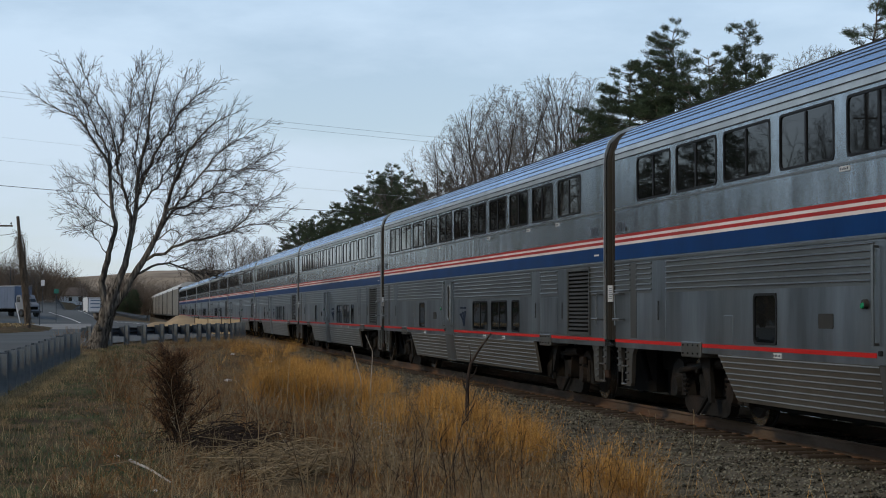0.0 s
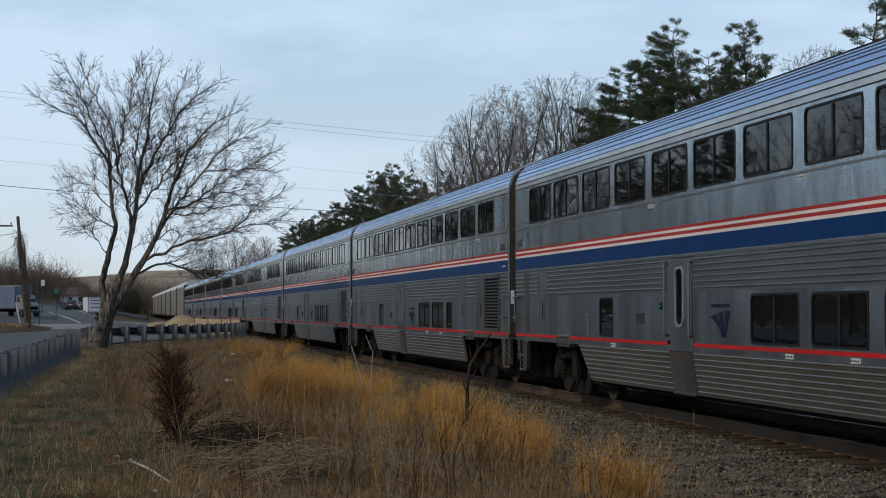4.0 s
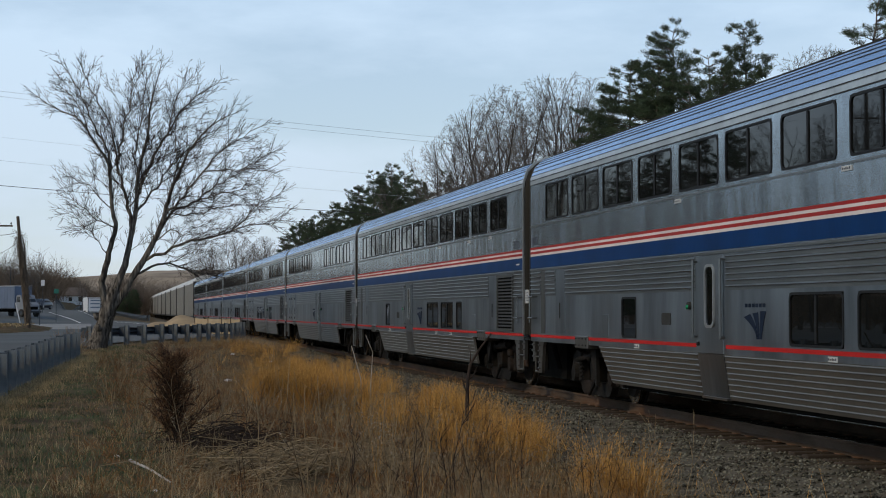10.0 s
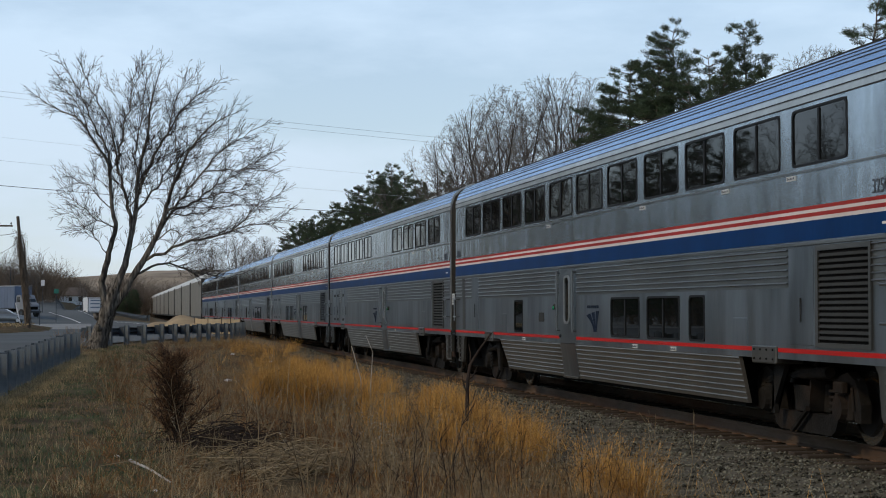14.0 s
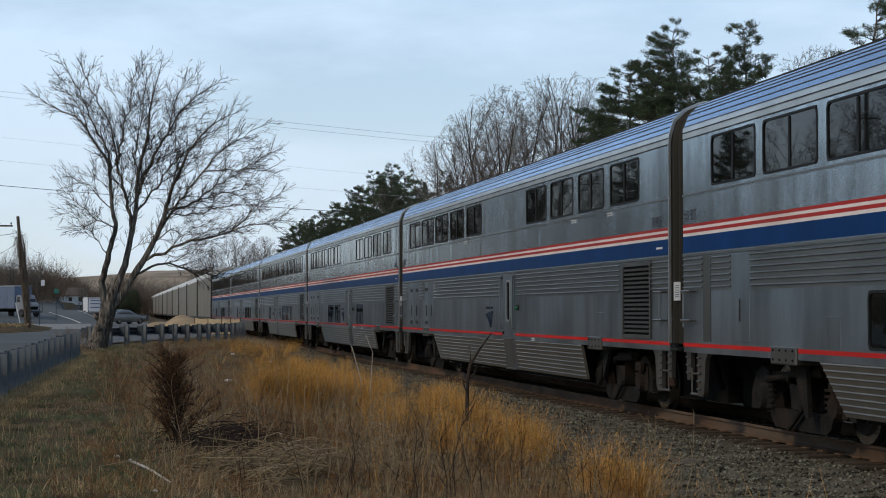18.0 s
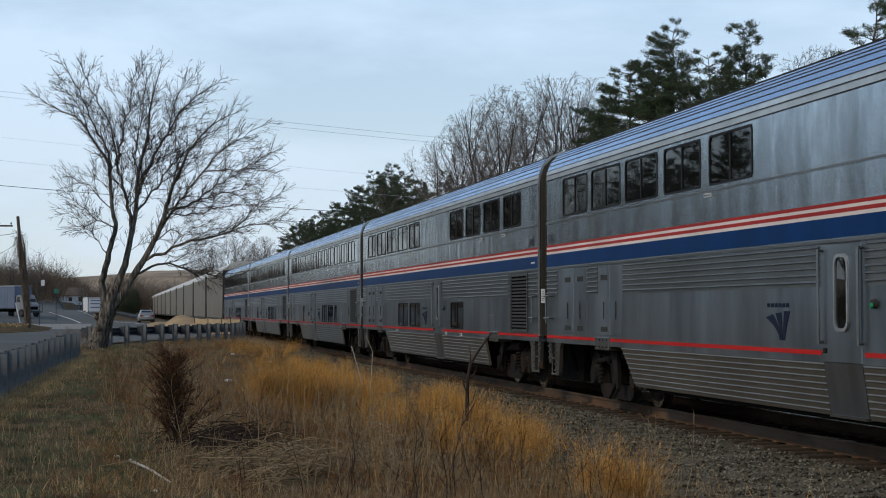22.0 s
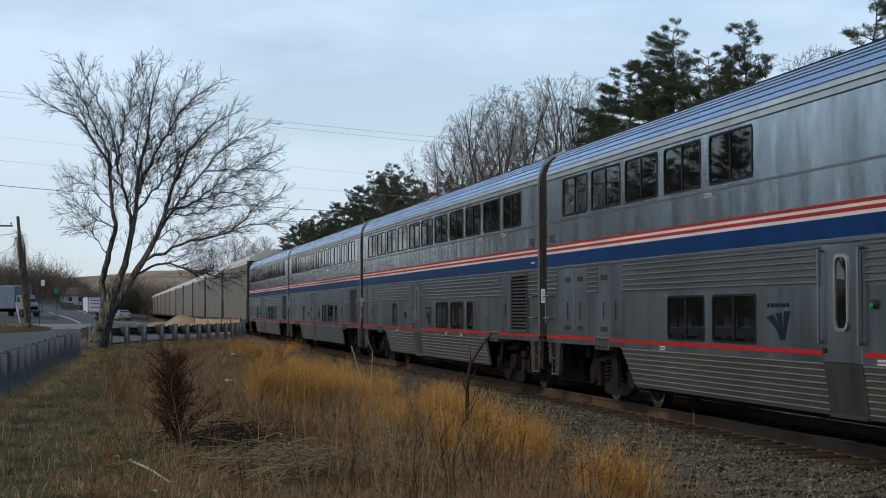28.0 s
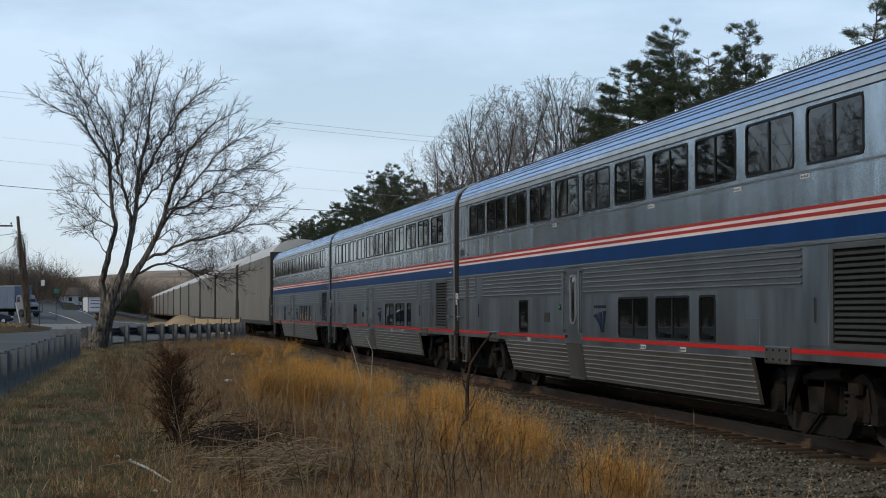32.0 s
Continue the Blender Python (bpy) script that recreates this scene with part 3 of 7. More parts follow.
def superliner(kind, number):
    """One double-deck car. kind: sleeper, crew_sleeper, diner, lounge."""
    words = {"sleeper": "double-deck stainless sleeping car", "crew_sleeper": "double-deck stainless sleeping car with long ribbed belt",
             "diner": "double-deck stainless dining car, blank lower deck", "lounge": "double-deck stainless lounge car, three lower windows"}
    car = thing("passenger_car", words[kind] + ", red-white-blue stripes", "railway car", "passenger train")
    split = kind in ("diner", "lounge")
    uppers = SLOTS[:4] + SLOTS[6:] if split else list(SLOTS)
    lows = {"sleeper": [(6.72, 7.45), (7.88, 9.52), (9.92, 11.59), (18.16, 18.99)], "crew_sleeper": [(6.80, 7.50), (7.94, 9.58), (9.98, 11.65), (18.20, 19.00)],
            "diner": [], "lounge": [(7.94, 9.58), (14.11, 15.83), (16.17, 17.87)]}[kind]
    doors = [(10.70, 11.90)] if split else [(13.93, 15.15)]
    car_body(car, uppers, lows, doors)
    car_roof(car)
    belt_front = {"sleeper": 5.62, "crew_sleeper": 3.62, "diner": 2.88, "lounge": 2.90}[kind]
    belt_rear = 20.27 if split else 22.70
    for s in (-1, 1):
        for a, b in uppers:
            window_unit(car, s, yl(a), yl(b), 3.43, 4.14)
        for a, b in lows:
            window_unit(car, s, yl(a), yl(b), 1.20, 1.87, mullion=b - a > 1.0)
        # stripes
        for name, mat, z0, z1, out in (("red_stripe", RED, 2.880, 2.924, 0.005), ("pale_stripe", PALE, 2.840, 2.880, 0.004), ("red_stripe", RED, 2.792, 2.840, 0.005),
                                       ("pale_stripe", PALE, 2.746, 2.792, 0.004), ("blue_stripe", BLUE, 2.505, 2.746, 0.005)):
            strip(car, name, mat, yl(U0), yl(U1), z0, z1, s, out)
        part("rub_rail", Mesh().box(min(s * (HALF - 0.02), s * (HALF + 0.018)), max(s * (HALF - 0.02), s * (HALF + 0.018)), yl(U0), yl(U1), 2.445, 2.49, 0.006), STEEL_RIB, car)
        part("window_rail", Mesh().box(min(s * (HALF - 0.02), s * (HALF + 0.012)), max(s * (HALF - 0.02), s * (HALF + 0.012)), yl(U0), yl(U1), 3.345, 3.375), STEEL_RIB, car)
        da, db = doors[0]
        cuts = [(U0, 3.97), (4.87, da - 0.02), (db + 0.02, 21.05), (21.95, U1)]
        for a, b in cuts:
            strip(car, "low_red_stripe", RED_LOW, yl(a), yl(b), 1.115, 1.17, s, 0.006)
        # ribbed belt and skirt
        for a, b in ((belt_front, da - 0.05), (db + 0.05, belt_rear)):
            part("ribbed_belt", ribbed(yl(a), yl(b), 1.93, 2.43, 6, side=s, proud=0.030), STEEL_RIB, car)
        part("ribbed_belt", ribbed(yl(U0 + 0.02), yl(1.12), 1.93, 2.43, 6, side=s, proud=0.030), STEEL_RIB, car)
        if kind == "sleeper":
            part("ribbed_belt", ribbed(yl(3.47), yl(4.82), 1.93, 2.43, 6, side=s, proud=0.030), STEEL_RIB, car)
        part("ribbed_belt", ribbed(yl(23.45 if not split else 21.80), yl(24.25 if not split else 22.48), 1.93, 2.43, 6, side=s, proud=0.030), STEEL_RIB, car)
        part("ribbed_belt", ribbed(yl(24.62), yl(U1 - 0.03), 1.93, 2.43, 6, side=s, proud=0.030), STEEL_RIB, car)
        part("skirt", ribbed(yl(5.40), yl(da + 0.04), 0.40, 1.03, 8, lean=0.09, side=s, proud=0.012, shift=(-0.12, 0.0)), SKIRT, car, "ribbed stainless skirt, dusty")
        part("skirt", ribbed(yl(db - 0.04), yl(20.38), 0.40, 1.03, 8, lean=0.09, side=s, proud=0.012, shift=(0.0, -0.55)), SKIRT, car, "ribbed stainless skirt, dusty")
        side_door(car, s, da, db)
        # flat access panels
        panels = [(2.72, 3.44, 1.22, 2.43), (22.72, 23.43, 1.22, 2.43)]
        if kind == "sleeper":
            panels += [(4.84, 5.60, 1.22, 2.43), (3.47, 4.82, 1.22, 1.90), (19.75, 20.15, 1.18, 1.58)]
        if kind == "crew_sleeper":
            panels += [(2.80, 3.58, 1.22, 2.43), (5.06, 5.61, 1.19, 1.55), (19.75, 20.15, 1.18, 1.58)]
            panels.pop(0)
        if split:
            panels = [(20.30, 21.00, 1.22, 2.43), (21.03, 21.75, 1.22, 2.43), (22.53, 23.40, 1.22, 2.43), (23.43, 24.28, 1.22, 2.43)]
            panels += [(3.90, 4.40, 1.19, 1.62)] if kind == "diner" else [(4.45, 4.90, 1.19, 1.55)]
        for a, b, z0, z1 in panels:
            p = part("access_panel", Mesh().box(min(s * (HALF - 0.02), s * (HALF + 0.009)), max(s * (HALF - 0.02), s * (HALF + 0.009)), yl(a) + 0.012, yl(b) - 0.012, z0, z1, 0.005), STEEL_LOWER_DECK, car)
            if z1 - z0 > 1:
                part("pull", Mesh().tube((s * (HALF + 0.02), yl((a + b) / 2), 1.5), (s * (HALF + 0.02), yl((a + b) / 2), 1.8), 0.008, n=6), LOUVRE, p)
            if split and z1 - z0 > 1 and a > 21.0:
                for vz in (1.28, 2.18):
                    part("vent", Mesh().box(min(s * HALF, s * (HALF + 0.014)), max(s * HALF, s * (HALF + 0.014)), yl((a + b) / 2) - 0.2, yl((a + b) / 2) + 0.2, vz, vz + 0.09), LOUVRE, p)
        # cooling louvre
        lv = part("louvre", ring([(yl(1.12), 1.20), (yl(2.70), 1.20), (yl(2.70), 2.43), (yl(1.12), 2.43)], [(yl(1.18), 1.26), (yl(2.62), 1.26), (yl(2.62), 2.37), (yl(1.18), 2.37)], s * (HALF + 0.03), s * (HALF - 0.01)), STEEL_LOW, car, "dark slatted cooling louvre")
        # near-black sheet puts the shade between the slats into colour
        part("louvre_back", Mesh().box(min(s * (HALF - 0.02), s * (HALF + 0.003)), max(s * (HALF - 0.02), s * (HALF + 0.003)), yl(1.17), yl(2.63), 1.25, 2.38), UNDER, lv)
        if ("slat", s) not in shared:
            sl = Mesh()
            sl.prism([(s * (HALF + 0.004), 0.0), (s * (HALF + 0.028), -0.035), (s * (HALF + 0.031), -0.028), (s * (HALF + 0.007), 0.008)], yl(1.19), yl(2.61))
            shared[("slat", s)] = sl.data("slat", LOUVRE)
        for i in range(15):
            part("slat", shared[("slat", s)], None, lv, at=(0, 0, 1.33 + i * 0.071))
        # ends: bracket, steps, grab irons
        for u, flip in ((U0 + 0.02, 1), (U1 - 0.02, -1)):
            end_steps(car, u, s, flip)
            grab_iron(car, u + flip * 0.12, s, flip)
        for uc in (4.42, 21.50):
            b = Mesh().box(min(s * 1.2, s * (HALF + 0.03)), max(s * 1.2, s * (HALF + 0.03)), yl(uc) - 0.43, yl(uc) + 0.43, 0.96, 1.19, 0.015)
            fl = -1 if uc < 10 else 1
            arm = part("bolster_bracket", b, STEEL_LOW, car, "riveted bracket")
            part("drop_arm", Mesh().slab([(yl(uc) - 0.22, 0.97), (yl(uc) + 0.22, 0.97), (yl(uc) - fl * 0.18, 0.30), (yl(uc) - fl * 0.28, 0.30)], s * 1.30, s * 1.36), TRUCK_IRON, arm, "grimy drop arm, shade in its colour")
            rv = Mesh()
            for i in range(4):
                for zz in (1.02, 1.14):
                    rv.wheel(s * (HALF + 0.028), s * (HALF + 0.042), 0.018, 0.012, yl(uc) - 0.33 + 0.22 * i, zz, 6)
            tagged(part("rivets", rv, UNDER, arm), kind="stuff")
    # one car's far-end corner band
    part("corner_band", Mesh().box(-HALF - 0.008, -HALF + 0.02, yl(24.28), yl(24.60), 1.20, 2.43), STEEL_LOWER_DECK if split else STEEL_LOW, car)
    # diaphragm at the front end, a little narrower than the body
    dia = bellows(car)
    end_trim(car, U0 - 0.01)
    sign = part("placard", Mesh().box(-HALF - 0.012, -HALF + 0.006, yl(-0.30), yl(-0.02), 1.80, 2.08), PAPER, dia, "white placard")
    bars = Mesh()
    for k in range(6):
        bars.box(-HALF - 0.016, -HALF - 0.011, yl(-0.27), yl(-0.08 - 0.03 * (k % 2)), 1.85 + 0.034 * k, 1.862 + 0.034 * k)
    part("placard_marks", bars, INK, sign)
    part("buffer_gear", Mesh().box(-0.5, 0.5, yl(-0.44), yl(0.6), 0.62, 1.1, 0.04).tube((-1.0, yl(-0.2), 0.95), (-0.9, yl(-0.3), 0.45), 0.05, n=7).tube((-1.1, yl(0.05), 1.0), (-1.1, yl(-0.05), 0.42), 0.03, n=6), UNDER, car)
    # equipment box, and a full-length block added to keep light from passing below
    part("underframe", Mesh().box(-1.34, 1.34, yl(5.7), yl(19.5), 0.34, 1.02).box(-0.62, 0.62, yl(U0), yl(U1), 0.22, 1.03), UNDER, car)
    for y in (yl(4.05), yl(4.05 + 18.14 - 0.25)):
        coupled_bogie(car, y, kind == "lounge")
    emblem(car, 13.3 if split else 12.76)
    if number:
        lettering(number, 0.235, -HALF - 0.004, yl(1.12), 2.96, car, INK)
        lettering(number, 0.235, -HALF - 0.004, yl(25.42), 2.98, car, INK)
    # word on the blue stripe, as a bar
    part("word_bar", Mesh().box(-HALF - 0.008, -HALF, yl(0.55), yl(0.85), 2.605, 2.635), PALE, car)
    # white data plates
    for a, z in ((1.9, 3.30), (4.3, 3.30), (8.2, 3.30), (14.4, 3.30)):
        if not split or a < 7 or a > 14:
            plate_marks(part("data_plate", Mesh().box(-HALF - 0.016, -HALF, yl(a + 1.45), yl(a + 1.72), z - 0.03, z + 0.03), PAPER, car), -HALF - 0.016, yl(a + 1.45), z)
    for a in ((8.1, 10.1, 18.0) if kind != "diner" else (9.0,)):
        plate_marks(part("data_plate", Mesh().box(-HALF - 0.012, -HALF, yl(a), yl(a + 0.26), 1.035, 1.10), PAPER, car), -HALF - 0.012, yl(a), 1.068)
    part("hatch", Mesh().slab(round_rect(yl(16.36), yl(16.80), 1.43, 1.61, 0.03), -HALF - 0.008, -HALF + 0.01), LOUVRE, car) if not split else None
    lamp = part("marker_lamp", Mesh().wheel(-HALF, -HALF - 0.05, 0.06, 0.05, yl(doors[0][1] + 0.28 if not split else doors[0][0] - 0.3), 1.72, 12), LOUVRE, car)
    part("lens", Mesh().wheel(-HALF - 0.05, -HALF - 0.07, 0.038, 0.03, yl(doors[0][1] + 0.28 if not split else doors[0][0] - 0.3), 1.70, 12), GREEN_LENS, lamp, "small green lens")
    return car


def auto_rack(near):
    """A tall enclosed car carrier with upright seams and a curved roof."""
    rack = thing("auto_carrier", "tall beige enclosed auto carrier with dark upright joints", "railway car", "car carriers")
    h = RACK_PITCH / 2 - 0.38
    x = 1.56
    pts = [(-x, 1.05), (x, 1.05), (x, 4.72), (-x, 4.72)]
    body = part("body", Mesh().prism(pts, -h, h), RACK, rack, "beige steel panels")
    roof = [(x + 0.02, 4.70), (1.42, 5.02), (1.10, 5.34), (0.62, 5.52), (0, 5.58), (-0.62, 5.52), (-1.10, 5.34), (-1.42, 5.02), (-x - 0.02, 4.70)]
    part("roof", Mesh().prism(roof, -h - 0.05, h + 0.05), RACK_ROOF, rack, "pale weathered curved roof")
    for s in (-1, 1):
        part("sill", Mesh().box(min(s * 1.3, s * (x + 0.03)), max(s * 1.3, s * (x + 0.03)), -h, h, 0.88, 1.10), RACK_DARK, rack)
        n = 14
        if "post" not in shared:
            shared["post"] = Mesh().box(-0.006, 0.006, -0.04, 0.04, 1.1, 4.72).data("post", RACK)
        if near:
            for i in range(1, n):
                part("post", shared["post"], None, rack, at=(s * x, -h + 2 * h * i / n, 0))
    for s in (-1, 1):
        part("end_door", Mesh().box(-x - 0.07, x + 0.07, min(s * (h + 0.2), s * (h - 0.35)), max(s * (h + 0.2), s * (h - 0.35)), 0.95, 4.85), RACK_DARK, rack, "dark end door frame")
        part("ladder", Mesh().box(-x - 0.05, -x, s * (h - 0.9), s * (h - 0.9) + 0.04, 1.1, 2.4).box(-x - 0.05, -x, s * (h - 0.5), s * (h - 0.5) + 0.04, 1.1, 2.4), RACK_DARK, rack)
        b = Mesh()
        for q in (-1, 1):
            b.slab([(-1.3, 0.4), (-1.1, 0.62), (1.1, 0.62), (1.3, 0.4), (0.6, 0.22), (-0.6, 0.22)], q * 0.95, q * 1.12)
        b.box(-1.0, 1.0, -0.2, 0.2, 0.3, 0.6)
        bogie = part("bogie", b, TRUCK_IRON, rack, at=(0, s * (h - 3.2), 0))
        for j in (-0.85, 0.85):
            ws = part("wheelset", shared["wheelset"], None, bogie, at=(0, j, 0.457))
            if near:
                shared.setdefault("rack_spins", []).append((ws, j))
    part("centre_sill", Mesh().box(-0.35, 0.35, -RACK_PITCH / 2, RACK_PITCH / 2, 0.70, 1.0), UNDER, rack)
    return rack


CAR_LIST = [("sleeper", "32114"), ("sleeper", "32106"), ("sleeper", "32102"), ("crew_sleeper", "32505"), ("diner", "38052"), ("lounge", "33102"), ("crew_sleeper", "32503"),
            ("sleeper", ""), ("crew_sleeper", "")]
train = []
for i, (kind, number) in enumerate(CAR_LIST):
    train.append((superliner(kind, number), FIRST_GAP + (i - 0.5) * PITCH))
RACK_START = FIRST_GAP + 8 * PITCH
rack_near, rack_far = auto_rack(True), auto_rack(False)
for i in range(22):
    c = rack_near if i == 0 else rack_far if i == 5 else copy_thing(rack_near if i < 5 else rack_far, pose(0, 0, 0))
    train.append((c, RACK_START + (i + 0.5) * RACK_PITCH))


# ---- ground, track, road ----
EARTH = material("field_soil", (0.095, 0.062, 0.032), 0.95, 0, 0.5, 1.3, 1.2, 14, stain=(0.062, 0.066, 0.027), stain_amt=0.75)
GRAVEL = material("ballast_bed", (0.100, 0.088, 0.065), 0.95, 0, 0.35, 2.5, 0.8, 22, stain=(0.07, 0.055, 0.04), stain_amt=0.4)
ASPHALT = material("worn_asphalt", (0.108, 0.116, 0.115), 0.85, 0, 0.16, 0.12, 0.2, 12, stain=(0.14, 0.14, 0.14), stain_amt=0.4)
CONCRETE = material("pale_paving", (0.27, 0.27, 0.26), 0.85, 0, 0.14, 0.3, 0.15, 9)
PAINT = material("road_paint", (0.62, 0.62, 0.6), 0.7, 0, 0.2, 1.0, 0.05, 10)
# guardrail's shade is put into this dark blue base, beside weathering stains
GALV = material("weathered_galvanised", (0.034, 0.047, 0.063), 0.7, 0.1, 0.25, 2.0, 0.06, 20, stain=(0.10, 0.10, 0.095), stain_amt=0.4)
POST_MAT = material("guardrail_post", (0.125, 0.145, 0.16), 0.75, 0.1, 0.2, 3.0, 0.1, 20, stain=(0.2, 0.17, 0.12), stain_amt=0.5)
BARK = material("grey_brown_bark", (0.118, 0.103, 0.086), 0.95, 0, 0.9, 13.0, 2.5, 20, (1, 1, 0.2), (0.05, 0.043, 0.036), 0.8)
TWIG = material("twig_bark", (0.045, 0.036, 0.031), 0.9, 0, 0.3, 0.6, 0, 8, island=0.6)
LIMB_BARK = material("grey_limb_bark", (0.075, 0.066, 0.058), 0.9, 0, 0.4, 2.0, 0.3, 12, (1, 1, 0.3))
FAR_TWIG = material("grey_twigs", (0.14, 0.122, 0.108), 0.9, 0, 0.3, 0.3, 0, 6, island=0.7)
NEEDLE = material("pine_needles", (0.042, 0.064, 0.026), 0.7, 0, 0.5, 0.6, 0, 10, island=1.0)
BRUSH = material("brown_brush", (0.13, 0.102, 0.078), 0.95, 0, 0.4, 0.2, 0, 4, island=0.8)
# distance haze is put into the hill's pale base colour
HILL = material("wooded_hill", (0.30, 0.238, 0.172), 1.0, 0, 0.3, 0.03, 0.3, 0.6, (1, 1, 3), (0.26, 0.22, 0.185), 0.6)
SAND = material("tan_sand", (0.36, 0.27, 0.165), 0.95, 0, 0.14, 0.8, 0.3, 14)
FABRIC = material("tan_fabric", (0.40, 0.31, 0.20), 0.9, 0, 0.12, 1.0, 0.1, 20)
POLE_WOOD = material("grey_pole_wood", (0.10, 0.08, 0.062), 0.9, 0, 0.3, 2.0, 0.4, 16, (1, 1, 0.2))
WIRE = material("dark_cable", (0.03, 0.03, 0.032), 0.6, 0, 0.1, 1, 0, 10)
WIRE_FAR = material("bare_aluminium_cable", (0.42, 0.46, 0.50), 0.5, 0.3, 0.1, 1, 0, 10)
WHITE = material("white_panel", (0.62, 0.63, 0.65), 0.5, 0, 0.08, 0.6, 0.03, 8, stain=(0.4, 0.4, 0.4), stain_amt=0.3)
BOX_GREY = material("grey_blue_box", (0.13, 0.17, 0.25), 0.5, 0.1, 0.1, 0.6, 0.03, 8)
GREEN_SIGN = material("green_sign", (0.02, 0.16, 0.12), 0.5, 0, 0.1, 2, 0, 10)
TYRE = material("tyre_black", (0.02, 0.02, 0.02), 0.8, 0, 0.2, 4, 0.1, 30)
ROOFING = material("brown_shingles", (0.13, 0.105, 0.09), 0.9, 0, 0.2, 0.6, 0.2, 6)
SEDGE = material("broomsedge", (0.52, 0.285, 0.080), 0.85, 0, 0.5, 0.7, 0, 8, island=0.9)
STRAW = material("dry_straw", (0.31, 0.232, 0.128), 0.9, 0, 0.5, 0.6, 0, 8, island=1.0)
RUSSET = material("russet_weeds", (0.21, 0.104, 0.040), 0.9, 0, 0.5, 0.6, 0, 8, island=1.0)
GREENGRASS = material("thin_green_grass", (0.070, 0.098, 0.050), 0.85, 0, 0.5, 0.6, 0, 8, island=1.0)
STALK = material("grey_stalks", (0.25, 0.188, 0.112), 0.9, 0, 0.4, 1.0, 0, 8, island=0.9)
DEADWOOD = material("dark_deadwood", (0.045, 0.032, 0.025), 0.9, 0, 0.3, 3, 0.3, 20)
PALEWOOD = material("bleached_wood", (0.42, 0.38, 0.33), 0.9, 0, 0.2, 3, 0.2, 20)
LITTER = material("white_litter", (0.7, 0.7, 0.68), 0.7, 0, 0.1, 8, 0.1, 40)


def ground_z(x, y):
    """Height of the ground; the field dips to the ballast, the road climbs a low crest far off."""
    far = step(34, 76, y)
    z = (0.05 - 0.40 * step(0.0, 5.2, x)) * (1 - far) + 0.27 * far
    if x > 5.2:
        near_bed = -0.35 + 0.11 * step(5.2, 8.2, x)
        far_bed = 0.27 - 0.51 * step(7.0, 8.3, x)
        z = near_bed * (1 - far) + far_bed * far
    if x > 11.5:
        z = -0.24 - 0.4 * step(11.5, 13.5, x) + 1.4 * step(15, 26, x)
    west = step(7, 2, x)
    z += 0.35 * step(165, 212, y) * step(-6, -12, x)
    z += step(-0.5, -5, x) * (1.45 * step(200, 256, y) - 2.2 * step(262, 292, y) * step(-10, -5.5, x))
    z += west * (1.0 * step(256, 345, y) * step(-5, -9, x) + 1.3 * step(310, 470, y))
    z += 0.6 * step(245, 310, y) * step(-3.0, -1.0, x) * step(7.5, 5, x)
    z += step(420, 700, y) * 3.0
    return z + 0.04 * noise.noise((x * 0.6, y * 0.6, 0.0)) * (1.0 if x < 5 or x > 14 else 0.3)


def sheet(name, xs, ys, mat, height, keep=None):
    pts = [(x, y, height(x, y)) for y in ys for x in xs]
    n = len(xs)
    fs = [(j * n + i, j * n + i + 1, (j + 1) * n + i + 1, (j + 1) * n + i) for j in range(len(ys) - 1) for i in range(n - 1)]
    return Mesh().add(pts, fs)


xs = [-1500, -600, -250, -120, -70, -45, -30, -22, -16, -12, -9, -7] + [-6 + 0.5 * i for i in range(41)] + [15, 17, 20, 24, 28, 34, 45, 70, 130, 300, 700, 1500]
ys = [-300, -100, -40, -15, 0, 6, 10] + [12 + 0.8 * i for i in range(50)] + [52 + 2.5 * i for i in range(60)] + [202 + 6 * i for i in range(20)] + [330, 350, 380, 420, 470, 540, 640, 800, 1100, 1600, 2600, 4200]
tagged(part("ground", sheet("ground", xs, ys, EARTH, ground_z), EARTH, smooth=True), "dry brown field soil with thin dead grass", "ground", kind="structure")

# ballast bed lies over the soil
bed_x = [5.3, 6.0, 6.8, 7.6, 8.3, 9.0, 10.0, 11.0, 11.6, 12.4, 13.4]


def bed_z(x, y):
    e = 0.035 * noise.noise((x * 2.2, y * 2.2, 3.0))
    return ground_z(x, y) + (0.02 if 5.6 < x < 13 else -0.03) + e * (1 if 5.5 < x < 13.2 else 0)


bed_y = [8 + 0.6 * i for i in range(90)] + [62 + 3 * i for i in range(70)] + [280, 330, 400, 500, 640, 800]
tagged(part("ballast", sheet("ballast", bed_x, bed_y, GRAVEL, bed_z), GRAVEL, smooth=True), "grey crushed stone ballast under the track", "ballast", kind="structure")

# crushed stones
rng = np.random.default_rng(7)


